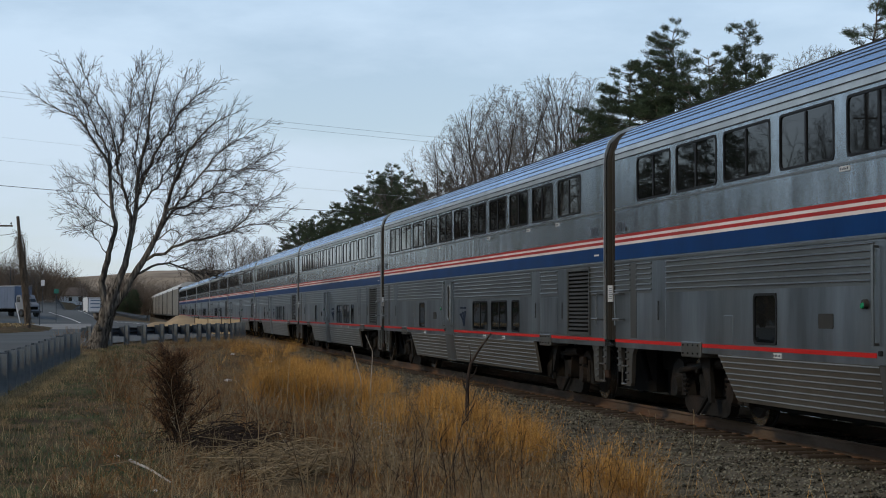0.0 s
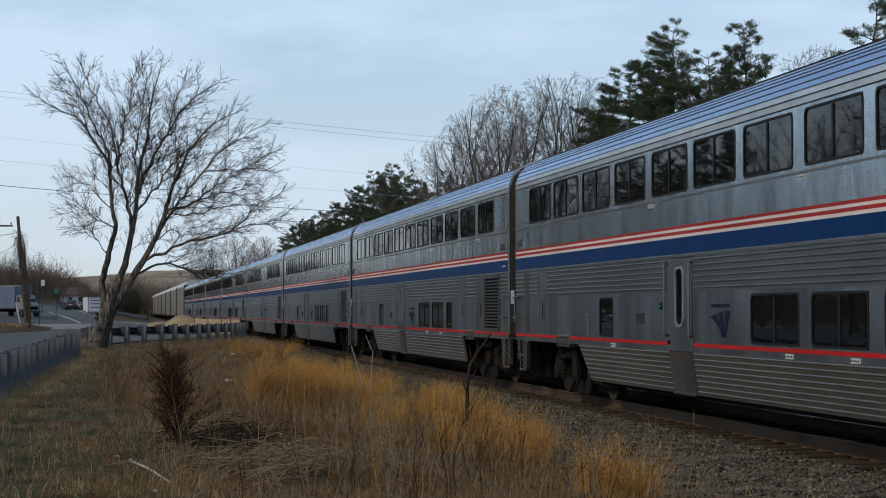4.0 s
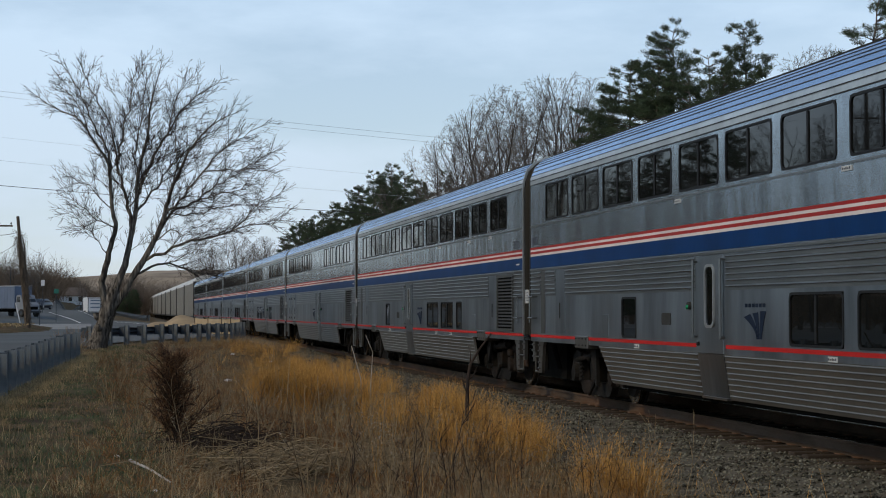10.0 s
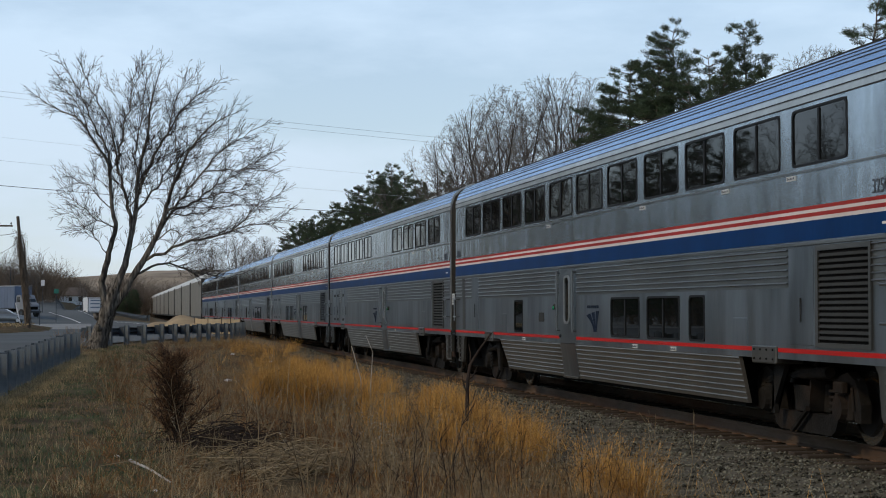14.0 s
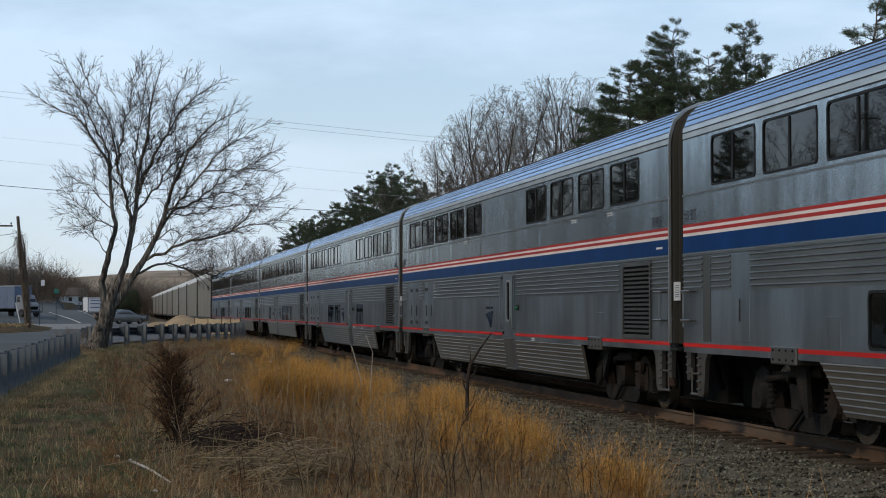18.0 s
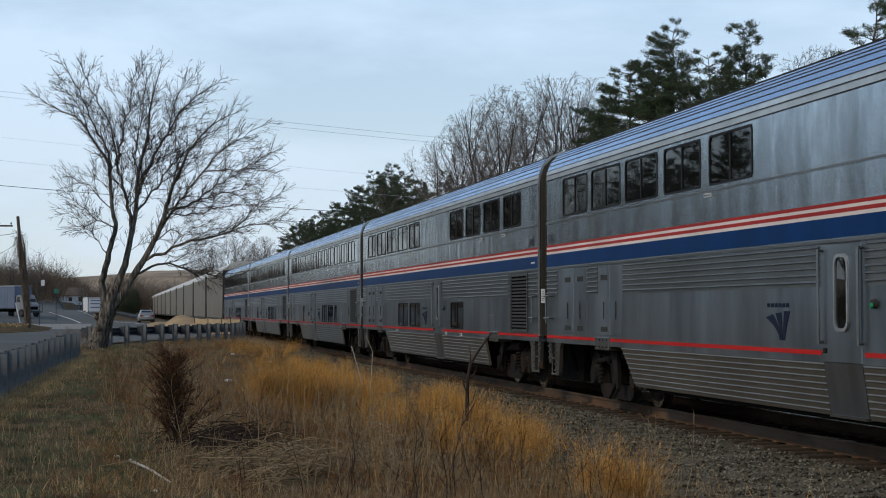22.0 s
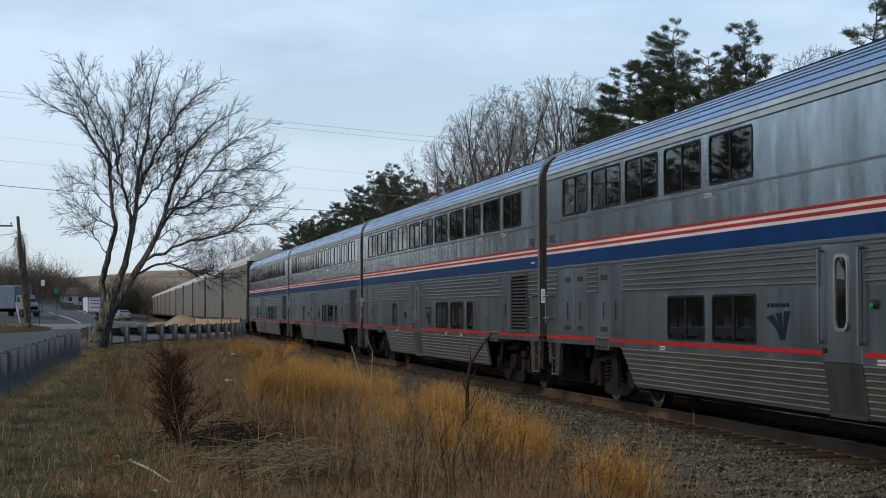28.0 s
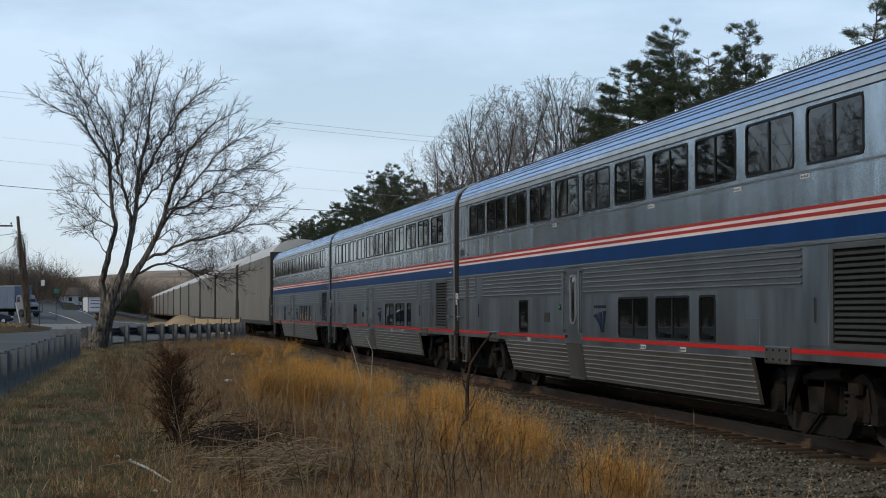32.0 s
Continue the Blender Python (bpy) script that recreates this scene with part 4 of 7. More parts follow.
def rocks(name, n, xr, yr, size, mat, lift, label):
    """Loose angular stones, one joined mesh."""
    base = np.array([(1, 0, 0), (-1, 0, 0), (0, 1, 0), (0, -1, 0), (0, 0, 1), (0, 0, -0.8)], dtype=float)
    tri = np.array([(0, 2, 4), (2, 1, 4), (1, 3, 4), (3, 0, 4), (2, 0, 5), (1, 2, 5), (3, 1, 5), (0, 3, 5)])
    t = rng.random(n) ** 1.7
    y = yr[0] + (yr[1] - yr[0]) * t
    x = xr[0] + (xr[1] - xr[0]) * rng.random(n)
    z = np.array([bed_z(a, b) for a, b in zip(x, y)]) + lift
    s = size * (0.55 + 0.9 * rng.random(n))
    v = base[None] * (0.7 + 0.6 * rng.random((n, 6, 1))) + rng.normal(0, 0.25, (n, 6, 3))
    a = rng.random(n) * 6.283
    c, d = np.cos(a), np.sin(a)
    v = np.stack((v[..., 0] * c[:, None] - v[..., 1] * d[:, None], v[..., 0] * d[:, None] + v[..., 1] * c[:, None], v[..., 2] * 0.75), -1) * s[:, None, None]
    v += np.stack((x, y, z), -1)[:, None]
    f = tri[None] + (np.arange(n) * 6)[:, None, None]
    ob = new(name, numpy_mesh(name, v.reshape(-1, 3), f.reshape(-1, 3), mat))
    return tagged(ob, label, "stones", kind="stuff")


rocks("ballast_stones", 56000, (5.1, 12.0), (13.5, 68), 0.019, STONE, 0.005, "grey angular crushed stones of the track bed")

# rails
RAIL = [(-0.07, -0.175), (0.07, -0.175), (0.07, -0.163), (0.012, -0.14), (0.010, -0.045), (0.036, -0.036), (0.036, -0.004), (0.028, 0.0), (-0.028, 0.0), (-0.036, -0.004), (-0.036, -0.036),
        (-0.010, -0.045), (-0.012, -0.14), (-0.07, -0.163)]
for s in (-1, 1):
    x = TRACK_X + s * 0.755
    rail = thing("rail", "rusty brown steel rail with a worn bright head, spiked to ties", "rail", "running rails", kind="structure")
    part("rail_web", Mesh().prism([(x + a, b) for a, b in RAIL], -60, 900), RUST, rail)
    part("running_surface", Mesh().box(x - 0.024, x + 0.024, -60, 900, -0.001, 0.0015), TREAD, rail)
# ties with tie plates
tie_bed = thing("ties", "dark creosoted wooden ties half sunk in ballast", "railway ties", kind="structure")
tie_me = Mesh().box(-1.30, 1.30, -0.115, 0.115, -0.36, -0.178, 0.012).data("tie", TIE_WOOD)
plate_me = Mesh().box(-0.10, 0.19, -0.09, 0.09, -0.178, -0.162, 0.005).data("tie_plate", RUST)
for i in range(300):
    y = 8 + i * 0.535
    tilt = random.uniform(-1.2, 1.2)
    part("tie", tie_me, None, tie_bed, at=pose(TRACK_X + random.uniform(-0.07, 0.05), y + random.uniform(-0.03, 0.03), random.uniform(-0.012, 0.008), 0, 0, tilt))
    if y < 70:
        part("tie_plate", plate_me, None, tie_bed, at=pose(TRACK_X - 0.80, y, 0))
        part("tie_plate", plate_me, None, tie_bed, at=pose(TRACK_X + 0.71, y, 0))
rest = Mesh()
for i in range(400):
    y = 8 + (300 + i) * 0.535
    rest.box(TRACK_X - 1.3, TRACK_X + 1.3, y - 0.115, y + 0.115, -0.36, -0.178)
tagged(part("far_ties", rest, TIE_WOOD, tie_bed), kind="stuff")

# road: one wide junction that runs off over the crest
ROAD_EDGE = [(28, -3.4), (46, -2.75), (57, -2.1), (68, -1.2), (76, 0.4), (92, 5.2), (104, 5.6), (122, 2.6), (150, 3.2), (190, 3.8), (225, 2.4), (250, -0.6), (262, -4.6), (290, -8.2), (350, -11.6), (430, -18)]


def edge_x(y):
    for (a, xa), (b, xb) in zip(ROAD_EDGE, ROAD_EDGE[1:]):
        if y <= b:
            return xa + (xb - xa) * max(0.0, (y - a) / (b - a))
    return ROAD_EDGE[-1][1]


def road_sheet(name, y0, y1, dy, left, right, mat, lift):
    m = Mesh()
    rows = int((y1 - y0) / dy) + 1
    cols = 26
    vs = []
    for j in range(rows):
        y = y0 + (y1 - y0) * j / (rows - 1)
        a, b = left(y), right(y)
        for i in range(cols):
            t = (i / (cols - 1)) ** 0.5
            x = a + (b - a) * t
            vs.append((x, y, ground_z(x, y) + lift))
    fs = [(j * cols + i, j * cols + i + 1, (j + 1) * cols + i + 1, (j + 1) * cols + i) for j in range(rows - 1) for i in range(cols - 1)]
    return part(name, m.add(vs, fs), mat, smooth=True)


tagged(road_sheet("road", 28, 430, 2.0, lambda y: -60.0 if y < 262 else -60.0 + (edge_x(y) - 8.5 + 60.0) * step(262, 276, y), edge_x, ASPHALT, 0.05), "worn grey asphalt road and junction", "road", kind="structure")
tagged(road_sheet("pavement", 128, 178, 2.0, lambda y: -40.0, lambda y: -1.8 - (y - 128) * 0.012, CONCRETE, 0.075), "pale concrete paving at the junction", "pavement", kind="structure")


def ribbon(name, pts, w, mat, lift):
    m = Mesh()
    vs = []
    for i, (x, y) in enumerate(pts):
        a, b = pts[max(0, i - 1)], pts[min(len(pts) - 1, i + 1)]
        d = Vector((b[0] - a[0], b[1] - a[1])).normalized()
        for s in (-1, 1):
            px, py = x - d.y * s * w / 2, y + d.x * s * w / 2
            vs.append((px, py, ground_z(px, py) + lift))
    return part(name, m.add(vs, [(2 * i, 2 * i + 1, 2 * i + 3, 2 * i + 2) for i in range(len(pts) - 1)]), mat)


tagged(ribbon("road_line", [(-8.7 + 4.85 * (1 - (1 - i / 20) ** 2.2), 235 - 2.25 * i) for i in range(21)], 0.24, PAINT, 0.085), "white painted road edge line", "road marking", kind="structure")
tagged(ribbon("road_line", [(3.3 - 0.0009 * (y - 150) ** 2 * (1 if y > 150 else 0), y) for y in range(112, 252, 5)], 0.22, PAINT, 0.085), "white painted road edge line", "road marking", kind="structure")

# dirt island under the vine-grown pole
isl = Mesh()
vs, fs = [], []
for j in range(13):
    for i in range(13):
        u, v = i / 6 - 1, j / 6 - 1
        x, y = -8.3 + 4.0 * u, 125 + 21 * v
        r = max(0.0, 1 - (u * u + v * v))
        vs.append((x, y, ground_z(x, y) - 0.05 + 0.55 * r ** 0.6 + 0.18 * noise.noise((x * 0.9, y * 0.4, 5)) * (r > 0)))
fs = [(j * 13 + i, j * 13 + i + 1, (j + 1) * 13 + i + 1, (j + 1) * 13 + i) for j in range(12) for i in range(12)]
tagged(part("dirt_island", isl.add(vs, fs), EARTH, smooth=True), "low brown dirt island with leaf litter", "dirt bank", kind="structure")


# ---- guardrails ----
def beam_line(points, spacing, first_label):
    """W-beam guardrail along points (x, y): posts, blocks and lapped beam lengths behind them."""
    rail = thing("guardrail", first_label, "guardrail", "roadside guardrails")
    dense, d = [], 0.0
    for (x0, y0), (x1, y1) in zip(points, points[1:]):
        n = max(1, int(math.hypot(x1 - x0, y1 - y0) / 0.25))
        dense += [(x0 + (x1 - x0) * i / n, y0 + (y1 - y0) * i / n) for i in range(n)]
    dense.append(points[-1])
    prof = [(0, 0), (0.035, 0.035), (0.075, 0.05), (0.075, 0.10), (0.02, 0.14), (0.02, 0.18), (0.075, 0.22), (0.075, 0.27), (0.035, 0.285), (0, 0.32)]
    walked, next_post, cut = 0.0, 0.0, []
    for i, (x, y) in enumerate(dense):
        a, b = dense[max(0, i - 1)], dense[min(len(dense) - 1, i + 1)]
        t = Vector((b[0] - a[0], b[1] - a[1])).normalized()
        nrm = Vector((-t.y, t.x))
        if i:
            walked += math.hypot(x - dense[i - 1][0], y - dense[i - 1][1])
        z = ground_z(x, y)
        cut.append([(x + nrm.x * (0.30 + p), y + nrm.y * (0.30 + p), z + 0.38 + q) for p, q in prof])
        if walked >= next_post:
            next_post += spacing
            m = pose(x, y, z, 0, 0, math.degrees(math.atan2(t.y, t.x)))
            if "gpost" not in shared:
                shared["gpost"] = Mesh().box(-0.06, 0.06, -0.10, -0.085, -0.15, 0.80).box(-0.06, 0.06, 0.085, 0.10, -0.15, 0.80).box(-0.012, 0.012, -0.09, 0.09, -0.15, 0.80).data("post", POST_MAT)
                shared["gblock"] = Mesh().box(-0.052, 0.052, 0.102, 0.315, 0.36, 0.755, 0.01).data("block", GALV)
            p = part("post", shared["gpost"], None, rail, at=m @ pose(0, 0, 0, random.uniform(-1.5, 1.5), random.uniform(-1.5, 1.5), 0))
            part("block", shared["gblock"], None, p)
    k = len(prof)
    per = 15
    for i in range(0, len(cut) - 1, per):
        seg = cut[i:i + per + 1]
        m = Mesh()
        m.add([q for c in seg for q in c], [(j * k + e, j * k + e + 1, (j + 1) * k + e + 1, (j + 1) * k + e) for j in range(len(seg) - 1) for e in range(k - 1)])
        ob = part("beam", m, GALV, rail)
        sol = ob.modifiers.new("thickness", "SOLIDIFY")
        sol.thickness = 0.006
    return rail


FENCE = [(-2.6, 22), (-2.35, 27), (-2.12, 32), (-1.95, 38), (-1.78, 45), (-1.5, 51), (-1.15, 57)]
beam_line(FENCE, 1.9, "weathered steel guardrail on close posts beside the field, shade in its colour")
beam_line([(-1.0, 68.5), (0.2, 71.0), (1.5, 73.5), (3.0, 77.0), (4.6, 81.5), (5.7, 85.5), (6.5, 90)], 1.6, "weathered steel guardrail bending behind the bare tree, shade in its colour")
beam_line([(4.4, 240), (3.3, 257), (2.1, 275), (1.0, 291), (-0.2, 308)], 3.8, "pale steel guardrail along the far road edge")


# ---- trees ----
def sticks(name, segs, mat, sides=3):
    """Tapered prisms from rows of (p, q, r0, r1)."""
    a = np.array([(*s[0], *s[1], s[2], s[3]) for s in segs], dtype=float)
    p, q, r0, r1 = a[:, :3], a[:, 3:6], a[:, 6], a[:, 7]
    d = q - p
    d /= np.maximum(1e-9, np.linalg.norm(d, axis=1))[:, None]
    ref = np.where(np.abs(d[:, 2:3]) < 0.9, np.array([[0, 0, 1.0]]), np.array([[1.0, 0, 0]]))
    u = np.cross(d, ref)
    u /= np.linalg.norm(u, axis=1)[:, None]
    w = np.cross(d, u)
    n = len(a)
    ang = np.arange(sides) * 2 * np.pi / sides
    off = u[:, None] * np.cos(ang)[None, :, None] + w[:, None] * np.sin(ang)[None, :, None]
    v = np.concatenate((p[:, None] + off * r0[:, None, None], q[:, None] + off * r1[:, None, None]), 1)
    i = np.arange(sides)
    f = np.stack((i, (i + 1) % sides, sides + (i + 1) % sides, sides + i), -1)
    f = f[None] + (np.arange(n) * 2 * sides)[:, None, None]
    return numpy_mesh(name, v.reshape(-1, 3), f.reshape(-1, 4), mat)


def grow(out, rnd, p, d, length, r, level, top, lift, spread, wander, density, thin=0.006):
    """Walks one branch and sprouts the next order along it. out[level] collects segments."""
    n = max(3, int(length / (0.42 if level < 2 else 0.26)))
    seg = length / n
    p, d = Vector(p), Vector(d).normalized()
    for i in range(n):
        t0, t1 = i / n, (i + 1) / n
        ra, rb = r * (0.06 + 0.94 * (1 - t0) ** 1.25), r * (0.06 + 0.94 * (1 - t1) ** 1.25)
        d = (d + Vector((rnd.gauss(0, wander), rnd.gauss(0, wander), rnd.gauss(0, wander) + lift))).normalized()
        q = p + d * seg
        out[level].append((p[:], q[:], max(ra, thin), max(rb, thin * 0.8)))
        if level < top and t1 > (0.25 if level == 0 else 0.12):
            k = density[level] * seg
            k = int(k) + (rnd.random() < k - int(k))
            for _ in range(k):
                axis = Vector((rnd.gauss(0, 1), rnd.gauss(0, 1), rnd.gauss(0, 1))).normalized()
                side = d.cross(axis).normalized()
                a = rnd.uniform(*spread)
                nd = d * math.cos(a) + side * math.sin(a)
                ln = length * (1 - 0.75 * t1) * rnd.uniform(0.42, 0.75)
                if ln > 0.15:
                    grow(out, rnd, q, nd, ln, rb * rnd.uniform(0.4, 0.62), level + 1, top, lift * 0.9, spread, wander * 1.4, density, thin)
        p = q
    return p


def limb_line(rnd, ctl, r0, r1, wobble):
    """A limb through a few bends, roughened between them: points and radii."""
    line = []
    for i in range(len(ctl) - 1):
        p0, p1, p2, p3 = ctl[max(0, i - 1)], ctl[i], ctl[i + 1], ctl[min(len(ctl) - 1, i + 2)]
        k = max(2, int((p2 - p1).length / 0.24))
        for j in range(k):
            t = j / k
            q = 0.5 * ((2 * p1) + (p2 - p0) * t + (2 * p0 - 5 * p1 + 4 * p2 - p3) * t * t + (3 * p1 - p0 - 3 * p2 + p3) * t ** 3)
            line.append(q + Vector((rnd.gauss(0, wobble), rnd.gauss(0, wobble), rnd.gauss(0, wobble))) * (1 if line else 0))
    line.append(ctl[-1])
    n = len(line) - 1
    return line, [r0 + (r1 - r0) * (i / n) ** 0.8 for i in range(n + 1)]


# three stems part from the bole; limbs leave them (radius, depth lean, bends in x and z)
# bends in x and z are placed to fit the camera's view
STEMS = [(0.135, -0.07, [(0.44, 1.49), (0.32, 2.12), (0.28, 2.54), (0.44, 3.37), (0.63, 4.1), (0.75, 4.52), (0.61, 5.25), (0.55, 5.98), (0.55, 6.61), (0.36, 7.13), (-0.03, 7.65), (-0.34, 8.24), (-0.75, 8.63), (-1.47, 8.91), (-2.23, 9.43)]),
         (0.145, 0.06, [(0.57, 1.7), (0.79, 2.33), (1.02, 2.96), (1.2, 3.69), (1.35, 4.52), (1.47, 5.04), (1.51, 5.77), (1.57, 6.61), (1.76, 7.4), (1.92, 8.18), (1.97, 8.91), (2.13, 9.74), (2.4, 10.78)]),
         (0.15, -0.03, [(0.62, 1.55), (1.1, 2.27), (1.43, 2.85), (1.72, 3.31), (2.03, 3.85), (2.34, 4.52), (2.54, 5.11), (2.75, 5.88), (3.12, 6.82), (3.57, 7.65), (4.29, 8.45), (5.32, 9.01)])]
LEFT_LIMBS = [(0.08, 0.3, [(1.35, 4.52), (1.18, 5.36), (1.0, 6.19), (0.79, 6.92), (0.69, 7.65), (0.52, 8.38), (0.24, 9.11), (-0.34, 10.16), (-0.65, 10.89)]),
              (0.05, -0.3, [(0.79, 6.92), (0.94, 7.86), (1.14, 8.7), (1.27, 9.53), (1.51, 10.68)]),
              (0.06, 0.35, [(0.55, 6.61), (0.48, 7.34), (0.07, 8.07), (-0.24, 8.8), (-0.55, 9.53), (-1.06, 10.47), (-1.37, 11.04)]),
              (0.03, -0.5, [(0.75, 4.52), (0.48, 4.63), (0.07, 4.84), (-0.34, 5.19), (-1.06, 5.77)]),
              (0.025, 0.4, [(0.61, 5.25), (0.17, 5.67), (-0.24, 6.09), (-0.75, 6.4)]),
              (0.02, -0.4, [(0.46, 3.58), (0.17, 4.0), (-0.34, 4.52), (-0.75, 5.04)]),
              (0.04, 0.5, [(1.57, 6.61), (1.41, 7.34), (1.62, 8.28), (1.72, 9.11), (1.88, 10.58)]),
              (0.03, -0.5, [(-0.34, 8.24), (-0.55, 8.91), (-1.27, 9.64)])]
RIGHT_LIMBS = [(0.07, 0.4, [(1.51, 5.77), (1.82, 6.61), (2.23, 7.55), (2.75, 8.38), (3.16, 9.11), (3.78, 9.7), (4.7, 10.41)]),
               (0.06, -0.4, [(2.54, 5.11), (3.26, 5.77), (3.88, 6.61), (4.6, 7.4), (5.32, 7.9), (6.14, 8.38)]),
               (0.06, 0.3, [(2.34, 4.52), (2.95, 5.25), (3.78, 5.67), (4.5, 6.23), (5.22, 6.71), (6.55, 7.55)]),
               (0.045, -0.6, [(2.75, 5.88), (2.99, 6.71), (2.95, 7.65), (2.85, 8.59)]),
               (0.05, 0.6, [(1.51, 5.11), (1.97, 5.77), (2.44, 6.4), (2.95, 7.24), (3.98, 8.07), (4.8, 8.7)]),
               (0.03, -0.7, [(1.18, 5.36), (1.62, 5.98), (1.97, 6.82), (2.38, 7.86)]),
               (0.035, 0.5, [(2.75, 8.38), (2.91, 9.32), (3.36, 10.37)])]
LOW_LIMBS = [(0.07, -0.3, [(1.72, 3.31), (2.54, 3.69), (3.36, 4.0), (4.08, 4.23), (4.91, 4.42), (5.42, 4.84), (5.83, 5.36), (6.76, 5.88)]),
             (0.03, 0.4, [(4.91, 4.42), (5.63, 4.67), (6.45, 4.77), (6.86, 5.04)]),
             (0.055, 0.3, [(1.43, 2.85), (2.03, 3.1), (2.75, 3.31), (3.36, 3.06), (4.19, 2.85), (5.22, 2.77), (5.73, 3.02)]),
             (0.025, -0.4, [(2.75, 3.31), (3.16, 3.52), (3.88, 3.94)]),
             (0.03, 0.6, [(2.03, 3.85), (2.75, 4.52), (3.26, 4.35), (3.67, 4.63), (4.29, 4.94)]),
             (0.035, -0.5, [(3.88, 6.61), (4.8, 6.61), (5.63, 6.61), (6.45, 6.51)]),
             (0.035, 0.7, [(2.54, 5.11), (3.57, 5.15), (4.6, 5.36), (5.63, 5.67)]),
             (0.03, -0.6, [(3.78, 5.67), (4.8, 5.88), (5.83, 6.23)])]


def big_bare_tree():
    """Old leafless tree: a short leaning trunk parts low down into three stems, limbs bend outwards."""
    rnd = random.Random(11)
    tree = thing("bare_tree", "large leafless tree with leaning forked trunk beside the guardrail", "tree", at=pose(-0.78, 65.5, ground_z(-0.78, 65.5) - 0.08))
    bole, rad = limb_line(rnd, [Vector((x, 0, z)) for x, z in ((0.03, -0.08), (0.17, 0.45), (0.34, 0.97), (0.47, 1.39), (0.58, 1.85), (0.74, 2.3))], 0.36, 0.20, 0.012)
    rad = [r * (1.35 if i == 0 else 1.12 if i == 1 else 1.0) * rnd.uniform(0.94, 1.07) for i, r in enumerate(rad)]
    part("trunk", tube_path("trunk", bole, rad, BARK, 18, 0.10), None, tree)
    for a in (0.3, 1.4, 2.6, 3.7, 5.2):
        foot = Vector((0.62 * math.cos(a), 0.62 * math.sin(a), -0.05))
        f0 = Vector((0.04, 0, 0.30))
        part("root", tube_path("root", [f0, f0.lerp(foot, 0.5) + Vector((0, 0, -0.05)), foot], [0.22, 0.15, 0.05], BARK, 8), None, tree)
    for z, a in ((1.2, 2.9), (1.75, 0.4), (0.8, 4.4)):
        c = Vector((0.05 + 0.28 * z, 0, z)) + Vector((math.cos(a), math.sin(a), 0)) * 0.25
        part("stub", tube_path("stub", [c, c + Vector((math.cos(a), math.sin(a), 0.5)) * 0.10, c + Vector((math.cos(a), math.sin(a), 1.2)) * 0.16], [0.10, 0.075, 0.05], BARK, 7), None, tree)
    fine, grown = [], []
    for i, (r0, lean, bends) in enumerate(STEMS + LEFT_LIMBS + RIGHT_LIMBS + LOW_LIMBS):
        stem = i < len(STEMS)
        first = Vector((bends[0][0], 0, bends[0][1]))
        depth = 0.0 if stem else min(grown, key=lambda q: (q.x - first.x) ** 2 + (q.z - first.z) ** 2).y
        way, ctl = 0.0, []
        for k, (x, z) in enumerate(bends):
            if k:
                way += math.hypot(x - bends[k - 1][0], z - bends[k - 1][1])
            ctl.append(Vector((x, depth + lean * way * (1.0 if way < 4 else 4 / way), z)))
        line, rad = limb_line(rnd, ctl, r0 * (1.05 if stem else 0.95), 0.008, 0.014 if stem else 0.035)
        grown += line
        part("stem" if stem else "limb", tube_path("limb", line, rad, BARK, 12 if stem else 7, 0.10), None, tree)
        out = [[], [], []]
        n = len(line) - 1
        for j in range(2, n + 1):
            t = j / n
            if line[j].z < 3.4 and line[j].x < 2.4:
                continue
            d = (line[j] - line[j - 1]).normalized()
            shy = 1.0 if t < 0.6 else 1.0 - 0.55 * (t - 0.6) / 0.4
            # a few long side branches, many short twigs
            few = 0.5 if stem and t < 0.45 else 1.7
            for lo, hi, r, times in ((0.8, 1.9, 0.016, int(few + rnd.random())), (0.25, 0.8, 0.008, 2 if stem and t < 0.45 else 4)):
                for _ in range(times):
                    side = d.cross(Vector((rnd.gauss(0, 1), rnd.gauss(0, 1), rnd.gauss(0, 1)))).normalized()
                    a = rnd.uniform(0.40, 0.95)
                    outward = Vector((line[j].x - 1.4, line[j].y, 0)) * 0.05
                    nd = d * math.cos(a) + side * math.sin(a) + outward + Vector((0, 0, 0.08))
                    grow(out, rnd, line[j], nd, rnd.uniform(lo, hi) * shy, min(rad[j] * 0.6, r), 0, 2, 0.012, (0.30, 0.75), 0.075, (6.2, 7.2, 0), 0.0060)
        fine += out[0] + out[1] + out[2]
    tagged(part("crown", sticks("crown", fine, TWIG, 3), None, tree, "dense crown of bare grey-brown twigs"), kind="stuff")
    return tree


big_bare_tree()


def branch_out(out, rnd, p, d, length, r, level, inside):
    """One ascending branch that forks until it meets the crown's outline."""
    n = max(3, int(length / 0.55))
    seg = length / n
    for i in range(n):
        t = (i + 1) / n
        d = (d + Vector((rnd.gauss(0, 0.05 + 0.03 * level), rnd.gauss(0, 0.05 + 0.03 * level), rnd.gauss(0.0, 0.04)))).normalized()
        q = p + d * seg
        if not inside(q):
            return
        ra, rb = r * (1 - 0.8 * i / n), r * (1 - 0.8 * t)
        out[min(level, 1)].append((p[:], q[:], max(ra, 0.0070), max(rb, 0.005)))
        p = q
        if level < 3 and t > 0.15:
            for _ in range(1 + (rnd.random() < (0.55, 0.35, 0.9)[level])):
                side = d.cross(Vector((rnd.gauss(0, 1), rnd.gauss(0, 1), rnd.gauss(0, 1)))).normalized()
                a = rnd.uniform(0.35, 0.90)
                branch_out(out, rnd, p, (d * math.cos(a) + side * math.sin(a)).normalized(), length * (1.0 - 0.6 * t) * rnd.uniform(0.36, 0.58), rb * 0.6, level + 1, inside)


